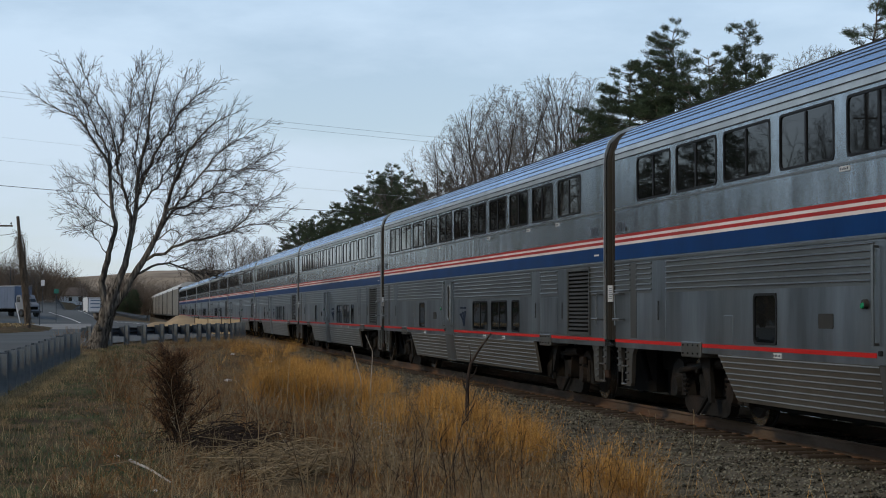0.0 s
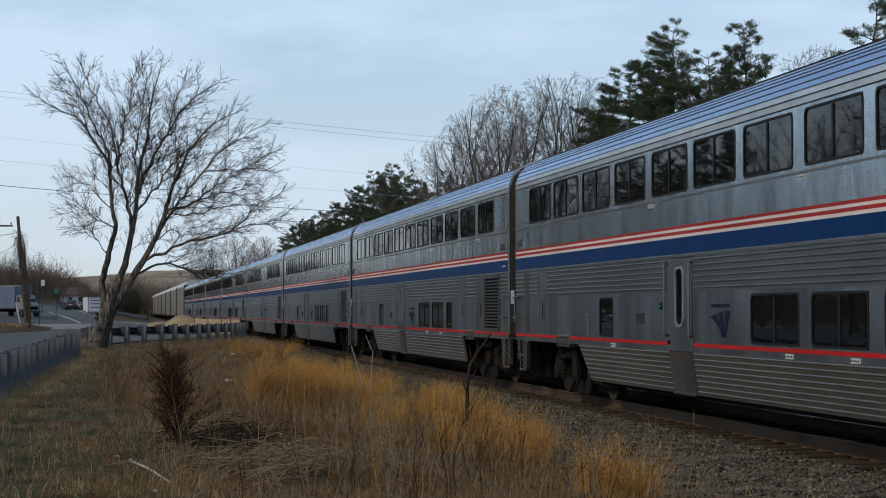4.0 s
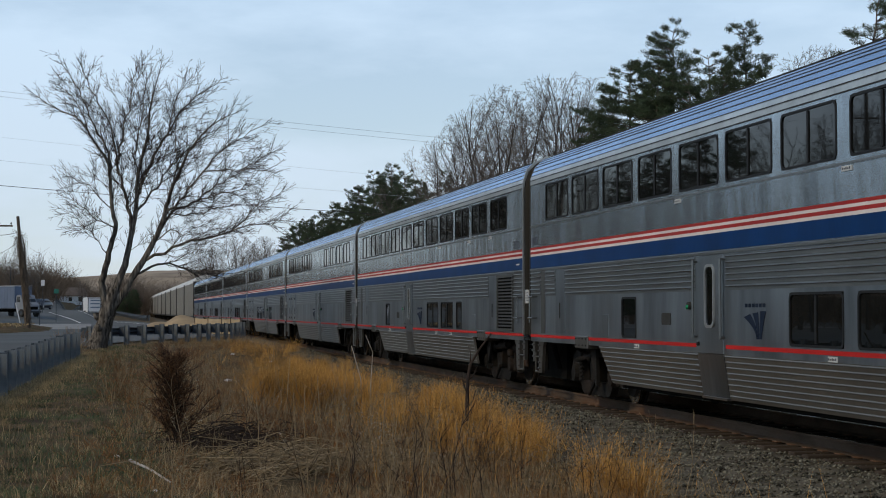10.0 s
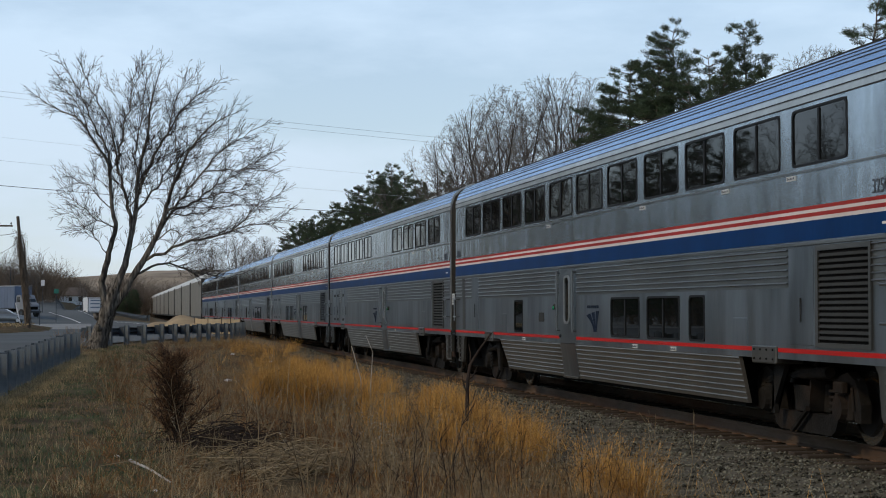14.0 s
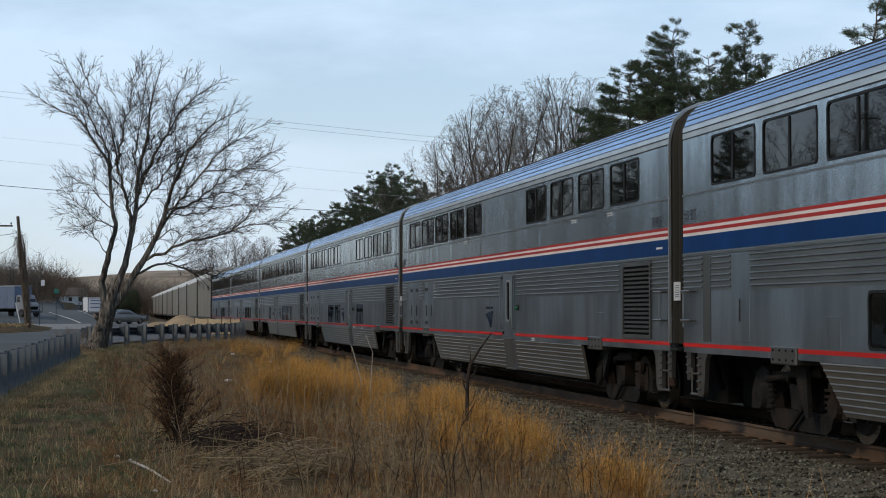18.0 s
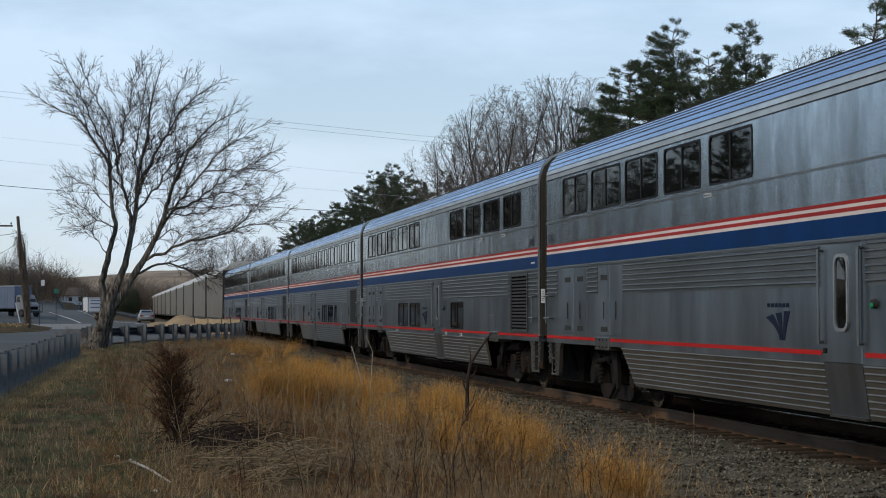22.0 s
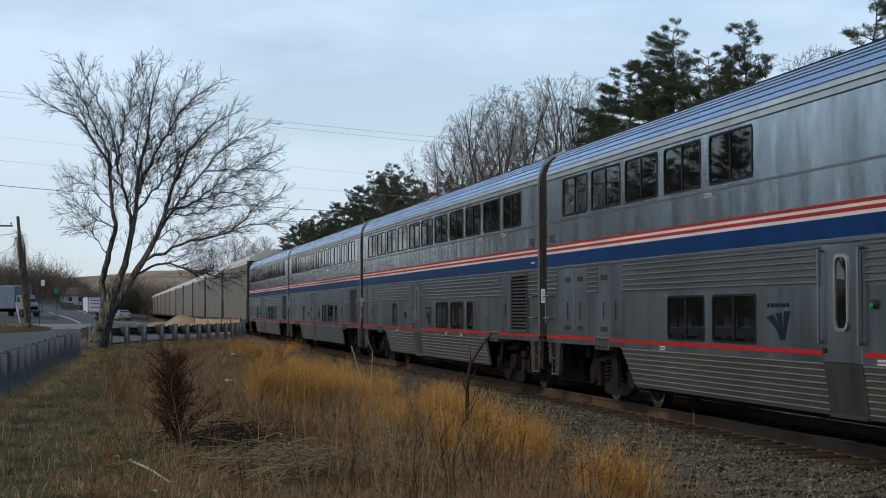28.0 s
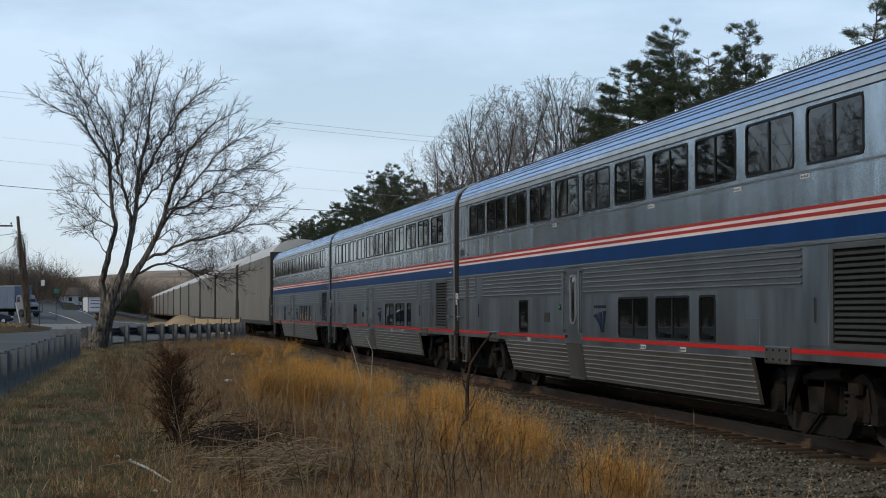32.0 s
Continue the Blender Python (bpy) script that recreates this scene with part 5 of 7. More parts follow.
def bare_tree(seed, height, name, group):
    """Leafless tree of the wood behind the track: ascending limbs under a rounded crown."""
    rnd = random.Random(seed)
    tree = thing(name, "tall leafless grey-brown tree in the trackside wood", "tree", group)
    out = [[], []]
    wide = rnd.uniform(0.25, 0.32) * height

    def inside(q):
        k = 1 + 0.16 * noise.noise((q.x * 0.5, q.y * 0.5, q.z * 0.5 + seed))
        return ((q.x ** 2 + q.y ** 2) / wide ** 2 + ((q.z - 0.60 * height) / (0.40 * height)) ** 2) < k or q.z < 0.4 * height
    for stem in range(rnd.choice((1, 2))):
        a0 = rnd.uniform(0, 6.283)
        p, d = Vector((0.25 * math.cos(a0) * stem, 0.25 * math.sin(a0) * stem, -0.3)), Vector((0.12 * math.cos(a0), 0.12 * math.sin(a0), 1)).normalized()
        for i in range(13):
            d = (d + Vector((rnd.gauss(0, 0.05), rnd.gauss(0, 0.05), 0.02))).normalized()
            q = p + d * height * 0.07
            if not inside(q):
                break
            r = height * 0.0105 * (1 - 0.07 * i)
            out[0].append((p[:], q[:], r, r * 0.92))
            p = q
            for _ in range((1 + i % 2) if i > 2 else 0):
                a, lean = rnd.uniform(0, 6.283), rnd.uniform(0.40, 1.05) * (1.1 - 0.04 * i)
                branch_out(out, rnd, q, Vector((lean * math.cos(a), lean * math.sin(a), 1)).normalized(), height * rnd.uniform(0.28, 0.40), r * 0.5, 0, inside)
    part("trunk", sticks("trunk", out[0], LIMB_BARK, 5), None, tree)
    tagged(part("crown", sticks("crown", out[1], FAR_TWIG, 3), None, tree, "bare twiggy crown"), kind="stuff")
    return tree


def pine(seed, height, name, label, group, bare=0.25, width=0.30, lumpy=0.5):
    """Ragged evergreen: trunk, level boughs with upturned ends, flat sprays clothed in needle tufts."""
    rnd = random.Random(seed)
    tree = thing(name, label, "tree", group)
    trunk = []
    p = Vector((0, 0, -0.3))
    n = int(height / 0.6)
    for i in range(n):
        q = p + Vector((rnd.gauss(0, 0.05), rnd.gauss(0, 0.05), height / n))
        trunk.append((p[:], q[:], 0.014 * height * (1 - 0.93 * i / n), 0.014 * height * (1 - 0.93 * (i + 1) / n)))
        p = q
    part("trunk", sticks("trunk", trunk, BARK, 7), None, tree)
    boughs, tips = [], []
    z = height * bare
    while z < height * 0.985:
        t = (z / height - bare) / (1 - bare)
        reach = height * width * (1 - t) ** 0.62 * (0.6 + 0.4 * min(1, t * 4 + 0.3))
        base = trunk[min(n - 1, int(z / height * n))][1]
        for k in range(rnd.randint(3, 5)):
            a = rnd.uniform(0, 6.283)
            lump = 1 + lumpy * noise.noise((math.cos(a) * 1.3, math.sin(a) * 1.3, z * 0.55 + seed))
            ln = max(0.35, reach * rnd.uniform(0.5, 1.1) * lump)
            c = Vector((base[0], base[1], z))
            d = Vector((math.cos(a), math.sin(a), rnd.uniform(-0.12, 0.16) + 0.5 * t * t))
            m = max(2, int(ln / 0.3))
            for i in range(m):
                d = (d + Vector((rnd.gauss(0, 0.10), rnd.gauss(0, 0.10), rnd.gauss(0.035 if i > m / 2 else -0.01, 0.05)))).normalized()
                e = c + d * (ln / m)
                boughs.append((c[:], e[:], 0.035 * (1 - 0.8 * i / m), 0.035 * (1 - 0.8 * (i + 1) / m)))
                if i >= m * 0.25:
                    for s in (-1, 1):
                        # flat side sprays, longest in the middle of the bough
                        w = (Vector((-d.y, d.x, 0)) * s + d * 0.9 + Vector((0, 0, rnd.gauss(0.10, 0.10)))).normalized() * rnd.uniform(0.25, 0.75) * (0.5 + 0.5 * min(1, ln / 2.5))
                        boughs.append((e[:], (e + w)[:], 0.010, 0.005))
                        for u in (0.35, 0.6, 0.8, 1.0):
                            tips.append((e + w * u, w.normalized(), rnd.uniform(0.09, 0.17)))
                c = e
            tips.append((c, d, 0.18))
        z += height * rnd.uniform(0.016, 0.032)
    tagged(part("bough_work", sticks("bough_work", boughs, BARK, 3), None, tree), kind="stuff")
    g = np.random.default_rng(seed)
    c = np.array([t[0][:] for t in tips])
    way = np.array([t[1][:] for t in tips])
    s = np.array([t[2] for t in tips])
    k = 20
    c = c[:, None] + g.normal(0, 0.075, (len(tips), k, 3))
    d = g.normal(0, 1, (len(tips), k, 3)) * np.array([1, 1, 0.7]) + np.array([0, 0, 0.45]) + 0.9 * way[:, None]
    d /= np.linalg.norm(d, axis=2)[..., None]
    side = np.cross(d, g.normal(0, 1, (len(tips), k, 3)))
    side /= np.linalg.norm(side, axis=2)[..., None]
    ln = s[:, None, None] * (0.6 + 0.7 * g.random((len(tips), k, 1)))
    w = 0.010 + 0.012 * g.random((len(tips), k, 1))
    v = np.stack((c - side * w, c + side * w, c + d * ln), 2)
    tagged(part("needles", numpy_mesh("needles", v.reshape(-1, 3), np.arange(len(tips) * k * 3).reshape(-1, 3), NEEDLE), None, tree, "dark green needle tufts"), kind="stuff")
    return tree


def stand(proto, places, own=True):
    """Copies of the prototypes at (x, y, scale); each prototype stands at its own first place."""
    used = set() if own else {p.name for p in proto}
    for i, (x, y, s) in enumerate(places):
        p = proto[i % len(proto)]
        m = pose(x, y, ground_z(x, y), 0, 0, (i * 77) % 360) @ Matrix.Diagonal((s, s, s, 1))
        if p.name in used:
            c = copy_thing(p, pose(0, 0, 0))
        else:
            used.add(p.name)
            c = p
        c.matrix_basis = m


WOOD = "leafless wood behind the track"
bare_protos = [bare_tree(seed, 15, "bare_tree", WOOD) for seed in (21, 22, 23, 24)]
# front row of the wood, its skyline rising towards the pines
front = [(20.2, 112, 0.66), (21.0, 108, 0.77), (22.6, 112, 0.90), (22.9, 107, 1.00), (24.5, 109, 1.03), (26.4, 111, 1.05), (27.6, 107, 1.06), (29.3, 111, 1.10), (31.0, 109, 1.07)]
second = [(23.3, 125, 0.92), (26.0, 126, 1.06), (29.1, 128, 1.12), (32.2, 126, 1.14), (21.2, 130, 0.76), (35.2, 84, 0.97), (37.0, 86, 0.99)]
rnd = random.Random(19)
deep = [(rnd.uniform(17, 25), rnd.uniform(160, 290), rnd.uniform(0.5, 0.72)) for _ in range(10)]
deep += [(rnd.uniform(14, 30), rnd.uniform(296, 350), rnd.uniform(0.75, 1.1)) for _ in range(14)]
west = [(rnd.uniform(-19, -10.5), rnd.uniform(298, 325), rnd.uniform(0.42, 0.66)) for _ in range(6)] + [(-6.0, 345, 0.55), (-7.2, 352, 0.45), (1.2, 335, 0.42), (-0.4, 330, 0.36), (2.6, 345, 0.4)]
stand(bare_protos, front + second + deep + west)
PINE_LABEL = "ragged dark green pine behind the railway track"
pine_protos = [pine(31, 16, "pine_tree", PINE_LABEL, "pines behind the track", 0.08, 0.34, 0.9), pine(32, 16, "pine_tree", PINE_LABEL, "pines behind the track", 0.12, 0.21, 0.6), pine(34, 16, "pine_tree", PINE_LABEL, "pines behind the track", 0.08, 0.34, 0.9)]
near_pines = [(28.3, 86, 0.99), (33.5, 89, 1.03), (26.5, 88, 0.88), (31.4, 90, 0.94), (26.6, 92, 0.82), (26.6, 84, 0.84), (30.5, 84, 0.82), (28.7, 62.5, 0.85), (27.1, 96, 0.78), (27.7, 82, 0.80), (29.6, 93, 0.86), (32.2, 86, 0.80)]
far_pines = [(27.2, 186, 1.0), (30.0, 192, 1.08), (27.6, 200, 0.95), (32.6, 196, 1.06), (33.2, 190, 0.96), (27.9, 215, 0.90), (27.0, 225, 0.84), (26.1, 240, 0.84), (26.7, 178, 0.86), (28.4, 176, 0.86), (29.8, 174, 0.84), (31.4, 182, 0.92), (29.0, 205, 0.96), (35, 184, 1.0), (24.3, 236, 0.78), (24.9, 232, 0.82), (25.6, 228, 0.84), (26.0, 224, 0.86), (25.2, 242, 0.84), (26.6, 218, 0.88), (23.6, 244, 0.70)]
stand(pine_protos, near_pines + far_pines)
cedar = pine(33, 6, "evergreen_bush", "dense dark evergreen bush beside the road", "roadside evergreens", 0.05, 0.34)
stand([cedar], [(1.9, 318, 0.8), (3.2, 322, 0.75), (0.6, 330, 0.7)])


# ---- far woods and hill ----
def thicket(name, n, xr, yr, hr, mat, label, seed, fan=0.5, per=9, rw=0.03):
    """Massed leafless scrub, one joined mesh of upright twigs."""
    g = random.Random(seed)
    segs = []
    for _ in range(n):
        x, y = g.uniform(*xr), g.uniform(*yr)
        z, h = ground_z(x, y), g.uniform(*hr)
        for _ in range(per):
            a = Vector((x + g.gauss(0, 0.3), y, z + h * g.uniform(0, 0.35)))
            b = a + Vector((g.gauss(0, fan), g.gauss(0, fan), 1)).normalized() * h * g.uniform(0.35, 0.7)
            segs.append((a[:], b[:], rw, rw * 0.5))
            for _ in range(5):
                c = a.lerp(b, g.uniform(0.2, 1.0))
                e = c + Vector((g.gauss(0, 1.1), g.gauss(0, 0.7), 0.8)).normalized() * h * g.uniform(0.12, 0.3)
                segs.append((c[:], e[:], rw * 0.45, rw * 0.2))
    return tagged(new(name, sticks(name, segs, mat, 3)), label, "woods", kind="stuff")


thicket("far_woods", 420, (-34, -11), (305, 400), (5, 10), BRUSH, "brown leafless woods on the far slope", 41, rw=0.045)
thicket("far_woods", 160, (-12, 0), (405, 470), (4, 8.5), BRUSH, "brown leafless woods on the far slope", 42, rw=0.045)
thicket("far_woods", 300, (0, 24), (400, 520), (6, 11), BRUSH, "brown leafless woods on the far slope", 43, rw=0.05)
thicket("trackside_scrub", 260, (13.8, 22), (90, 330), (1.5, 4.5), BRUSH, "brown leafless scrub along the far side of the track", 44, rw=0.025)
# scrub hidden behind the train, added to block light coming under it
thicket("trackside_scrub", 150, (13.6, 20), (14, 90), (1.5, 4.5), BRUSH, "brown leafless scrub along the far side of the track", 47, rw=0.02)

hill = Mesh()
hv = []
cols, rws = 120, 16
for j in range(rws):
    for i in range(cols):
        x = -420 + 900 * i / (cols - 1)
        y = 760 + 420 * j / (rws - 1)
        t = j / (rws - 1)
        h = 21 * math.sin(min(1, t * 1.15) * math.pi / 2) ** 1.3 * (1 + 0.14 * math.sin(x * 0.012 + 0.6) + 0.08 * math.sin(x * 0.031))
        h += 1.2 * noise.noise((x * 0.03, y * 0.03, 2)) + 0.4 * noise.noise((x * 0.2, y * 0.2, 9))
        hv.append((x, y, 2.0 + max(0, h)))
hill.add(hv, [(j * cols + i, j * cols + i + 1, (j + 1) * cols + i + 1, (j + 1) * cols + i) for j in range(rws - 1) for i in range(cols - 1)])
tagged(part("hill", hill, HILL, smooth=True), "tan leafless wooded hillside far behind, haze in its colour", "hill", kind="structure")


# trees across the road, outside the view but seen mirrored in the car windows
rnd = random.Random(29)
stand(bare_protos, [(rnd.uniform(-40, -18), rnd.uniform(52, 118), rnd.uniform(0.75, 1.05)) for _ in range(14)], own=False)
stand(bare_protos, [(rnd.uniform(-36, -20), rnd.uniform(120, 195), rnd.uniform(0.9, 1.2)) for _ in range(26)], own=False)
# unseen pines and far rows, added to darken what steel and glass mirror
stand(pine_protos, [(rnd.uniform(-36, -24), rnd.uniform(135, 185), rnd.uniform(0.85, 1.15)) for _ in range(7)], own=False)
far_side = [(-0.066 * y - 7 - 16 * rnd.random(), y, rnd.uniform(0.8, 1.1)) for y in range(198, 316, 8)]
stand(bare_protos, far_side, own=False)
thicket("roadside_woods", 520, (-60, -26), (20, 270), (2, 5), BRUSH, "brown leafless woods across the road", 46, rw=0.03)


# ---- field growth ----
def blades(name, base, height, width, lean, mat, label, category="grass", curl=0.5, seed=1, away=None):
    """Many thin bent blades in one mesh. base: (n, 3); height, width: (n,); lean: spread of the tilt."""
    g = np.random.default_rng(seed)
    n = len(base)
    a = g.random(n) * 2 * np.pi if away is None else away + g.normal(0, 0.5, n)
    tilt = np.abs(g.normal(0, lean, n))
    d = np.stack((np.cos(a) * np.sin(tilt), np.sin(a) * np.sin(tilt), np.cos(tilt)), -1)
    face = g.random(n) * np.pi
    side = np.stack((np.cos(face), np.sin(face), np.zeros(n)), -1) * width[:, None]
    h = height[:, None]
    mid = base + d * h * 0.55
    tipd = d + np.stack((np.cos(a), np.sin(a), -0.5 * np.ones(n)), -1) * (curl * g.random(n))[:, None]
    tip = mid + tipd / np.linalg.norm(tipd, axis=1)[:, None] * h * 0.45
    v = np.stack((base - side, base + side, mid - side * 0.8, mid + side * 0.8, tip), 1)
    f = np.array([(0, 1, 2), (1, 3, 2), (2, 3, 4)])[None] + (np.arange(n) * 5)[:, None, None]
    ob = new(name, numpy_mesh(name, v.reshape(-1, 3), f.reshape(-1, 3), mat))
    return tagged(ob, label, category, kind="stuff")


def on_ground(x, y):
    return np.stack((x, y, np.array([ground_z(a, b) - 0.01 for a, b in zip(x, y)])), -1)


def patchy(x, y, s, seed):
    return np.array([noise.noise((a * s, b * s, seed)) for a, b in zip(x, y)])


def scatter(n, seed, xr=(-5.0, 6.6), yr=(12.5, 90), near=1.6):
    """Points over the field, closer together near the camera, inside the fence."""
    g = np.random.default_rng(seed)
    y = yr[0] + (yr[1] - yr[0]) * g.random(n) ** near
    x = xr[0] + (xr[1] - xr[0]) * g.random(n)
    lim = np.array([edge_x(v) + 0.9 if v > 28 else -8.0 for v in y])
    ok = x > lim
    return x[ok], y[ok], g


def trodden(x, y):
    """Growth is low in the clearing where the cut brush lies."""
    return 1 - 0.6 * np.exp(-((x - 1.6) / 1.1) ** 2 - ((y - 17.5) / 4.0) ** 2)


def tufts(name, n, per, seed, xr, yr, keep, height, width, lean, mat, label, curl=1.2, near=1.7, spread=0.05):
    """Tussocks: blades splay outwards from common roots; keep(x, y, g) picks where they grow."""
    x, y, g = scatter(n, seed, xr, yr, near)
    k = keep(x, y, g)
    x, y = x[k], y[k]
    m = len(x)
    az = g.random((m, per)) * 2 * np.pi
    r = spread * np.sqrt(g.random((m, per)))
    size = (0.6 + 0.8 * g.random(m))[:, None]
    bx, by = x[:, None] + r * np.cos(az) * size * 1.5, y[:, None] + r * np.sin(az) * size * 1.5
    bz = np.repeat(on_ground(x, y)[:, 2], per)
    h = (height[0] + (height[1] - height[0]) * g.random((m, per))) * size * trodden(x, y)[:, None]
    base = np.stack((bx.ravel(), by.ravel(), bz), -1)
    w = width * (0.6 + 0.8 * g.random(m * per))
    return blades(name, base, h.ravel(), w, lean, mat, label, curl=curl, seed=seed, away=az.ravel())


# thatch of short lying stems
x, y, g = scatter(110000, 61, near=1.9)
k = patchy(x, y, 0.8, 1.0) - 0.3 * g.random(len(x)) > -0.28
x, y = x[k], y[k]
blades("dead_grass", on_ground(x, y), 0.05 + 0.14 * g.random(len(x)), 0.0015 + 0.002 * g.random(len(x)), 1.3, STRAW, "matted dead straw grass of the field", seed=61)
# long dead stems lying every way
x, y, g = scatter(26000, 60, (0.2, 5.8), near=1.8)
k = patchy(x, y, 0.7, 12.0) > -0.05
x, y = x[k], y[k]
b = on_ground(x, y) + np.stack((np.zeros(len(x)), np.zeros(len(x)), 0.10 * g.random(len(x))), -1)
blades("fallen_stems", b, (0.2 + 0.4 * g.random(len(x))) * trodden(x, y), 0.0012 + 0.0014 * g.random(len(x)), 2.2, STALK, "grey dead stems fallen in a tangle", curl=0.9, seed=60)
tufts("straw_tufts", 3000, 42, 67, (-4.5, 5.8), (12.5, 80), lambda x, y, g: patchy(x, y, 0.55, 1.0) - 0.4 * g.random(len(x)) > np.where(x < 0.4, 0.0, -0.22), (0.07, 0.20), 0.0015, 1.0, STRAW, "pale straw grass in low tufts")
# short green grass on the road side
tufts("green_grass", 4600, 40, 62, (-5.0, 1.3), (12.5, 90), lambda x, y, g: 1.4 * patchy(x, y, 0.55, 4.0) - 0.6 * (x - 0.15) - 0.3 * g.random(len(x)) > -0.4, (0.04, 0.12), 0.0024, 0.9, GREENGRASS, "short green grass in patches near the guardrail", spread=0.10)
# russet weeds in the middle
tufts("russet_weeds", 2600, 44, 63, (-0.6, 5.6), (12.5, 75), lambda x, y, g: patchy(x, y, 0.6, 8.0) + 0.16 * (x - 3) - 0.45 * g.random(len(x)) > -0.25, (0.10, 0.34), 0.0012, 0.95, RUSSET, "tangled russet dead weeds in tufts", curl=1.6)


# rank grass along the guardrail's foot
g = np.random.default_rng(65)
t = 24 + 36 * g.random(16000)
fx = np.interp(t, [p[1] for p in FENCE], [p[0] for p in FENCE]) + 0.12 + np.abs(g.normal(0, 0.36, 16000))
blades("verge_grass", on_ground(fx, t), 0.04 + 0.14 * g.random(16000), 0.002 + 0.002 * g.random(16000), 0.9, STRAW, "rank dry tan grass at the guardrail's foot", seed=66)


# orange broomsedge in clumps
def sedge_bed(clumps, seed):
    g = np.random.default_rng(seed)
    bs, hs, az = [], [], []
    for cx, cy, r, n, h in clumps:
        a = g.random(n) * 6.283
        q = r * np.sqrt(g.random(n))
        # each bed breaks up into tussocks
        tx, ty = cx + q * np.cos(a), cy + 1.6 * q * np.sin(a)
        t = np.stack((tx, ty), -1)
        seeds = t[g.integers(0, n, max(4, n // 150))]
        pick = seeds[g.integers(0, len(seeds), n)]
        off = g.normal(0, 0.085, (n, 2))
        t = pick + off
        az.append(np.arctan2(off[:, 1], off[:, 0]))
        bs.append(t)
        hs.append(h * (0.55 + 0.6 * g.random(n)))
    t, h = np.concatenate(bs), np.concatenate(hs)
    return on_ground(t[:, 0], t[:, 1]), h, g, np.concatenate(az)


beds = [(3.5, 33, 0.85, 5600, 0.95), (4.2, 35.5, 1.0, 4200, 0.95), (4.9, 31, 0.6, 600, 0.7), (4.3, 27.5, 0.5, 160, 0.7), (5.3, 26.5, 0.4, 620, 0.75),
        (4.6, 23.6, 0.30, 260, 0.7), (5.0, 22.0, 0.3, 150, 0.6), (5.25, 18.6, 0.14, 230, 0.7), (5.2, 17.2, 0.13, 260, 0.78),
        (5.6, 40, 0.8, 1300, 0.6), (4.9, 45, 1.0, 1200, 0.55), (5.9, 33, 0.5, 900, 0.7), (5.8, 28.5, 0.45, 800, 0.75), (5.6, 25, 0.4, 600, 0.7), (6.0, 31, 0.4, 700, 0.7), (5.4, 22.8, 0.35, 450, 0.7), (5.4, 52, 1.4, 900, 0.55), (5.7, 62, 1.6, 900, 0.6)]
b, h, g, away = sedge_bed([(cx, cy, r, int(n * 2.2), hh) for cx, cy, r, n, hh in beds], 71)
blades("broomsedge", b, h, 0.0010 + 0.0012 * g.random(len(b)), 0.50, SEDGE, "tall orange-tan broomsedge in tussocks", curl=2.6, seed=71, away=away)
# feathery tufts on the upper stems
pick = g.integers(0, len(b), 60000)
rise = (0.30 + 0.55 * g.random(60000)) * h[pick]
fan = 0.10 + 0.34 * (rise / h[pick]) ** 2
plume = b[pick] + np.stack((np.cos(away[pick]) * fan * h[pick] * 0.8 + g.normal(0, 0.03, 60000), np.sin(away[pick]) * fan * h[pick] * 0.8 + g.normal(0, 0.03, 60000), rise), -1)
blades("sedge_plumes", plume, 0.05 + 0.10 * g.random(60000), 0.0012 + 0.0010 * g.random(60000), 0.8, SEDGE, "feathery seed tufts of the broomsedge", curl=1.6, seed=73, away=away[pick])
x, y, g = scatter(700, 72, (2.6, 6.1))
blades("loose_sedge", on_ground(x, y), 0.3 + 0.5 * g.random(len(x)), 0.0015 + 0.0015 * g.random(len(x)), 0.35, SEDGE, "scattered orange-tan sedge stems", curl=0.6, seed=72)


# ---- weeds, shrubs, sticks ----
SEED_FLUFF = material("pale_seed_fluff", (0.42, 0.37, 0.30), 0.95, 0, 0.3, 6, 0, 30, island=0.6)


def weed(seed, height, branchy, mat, name, label, group, fluffy=False):
    rnd = random.Random(seed)
    out = [[], [], []]
    grow(out, rnd, (0, 0, -0.03), (rnd.uniform(-0.15, 0.15), rnd.uniform(-0.15, 0.15), 1), height, 0.005 + 0.002 * height, 0, 2, 0.03, (0.35, 0.85), 0.12, (branchy, branchy * 1.4, 0), 0.0022)
    plant = thing(name, label, "weed", group)
    part("stem", sticks("stem", out[0], mat, 5), None, plant)
    if out[1]:
        tagged(part("sprays", sticks("sprays", out[1] + out[2], mat, 3), None, plant), kind="stuff")
    if fluffy:
        g = np.random.default_rng(seed)
        c = np.array([q for _, q, _, _ in out[2]])[:, None]
        d = g.normal(0, 1, (len(c), 9, 3))
        d /= np.linalg.norm(d, axis=2)[..., None]
        w = np.cross(d, g.normal(0, 1, (len(c), 9, 3))) * 0.0018
        v = np.stack((c - w, c + w, c + d * 0.016), 2)
        tagged(part("seed_fluff", numpy_mesh("seed_fluff", v.reshape(-1, 3), np.arange(len(c) * 27).reshape(-1, 3), SEED_FLUFF), None, plant, "pale fluffy seed heads"), kind="stuff")
    return plant


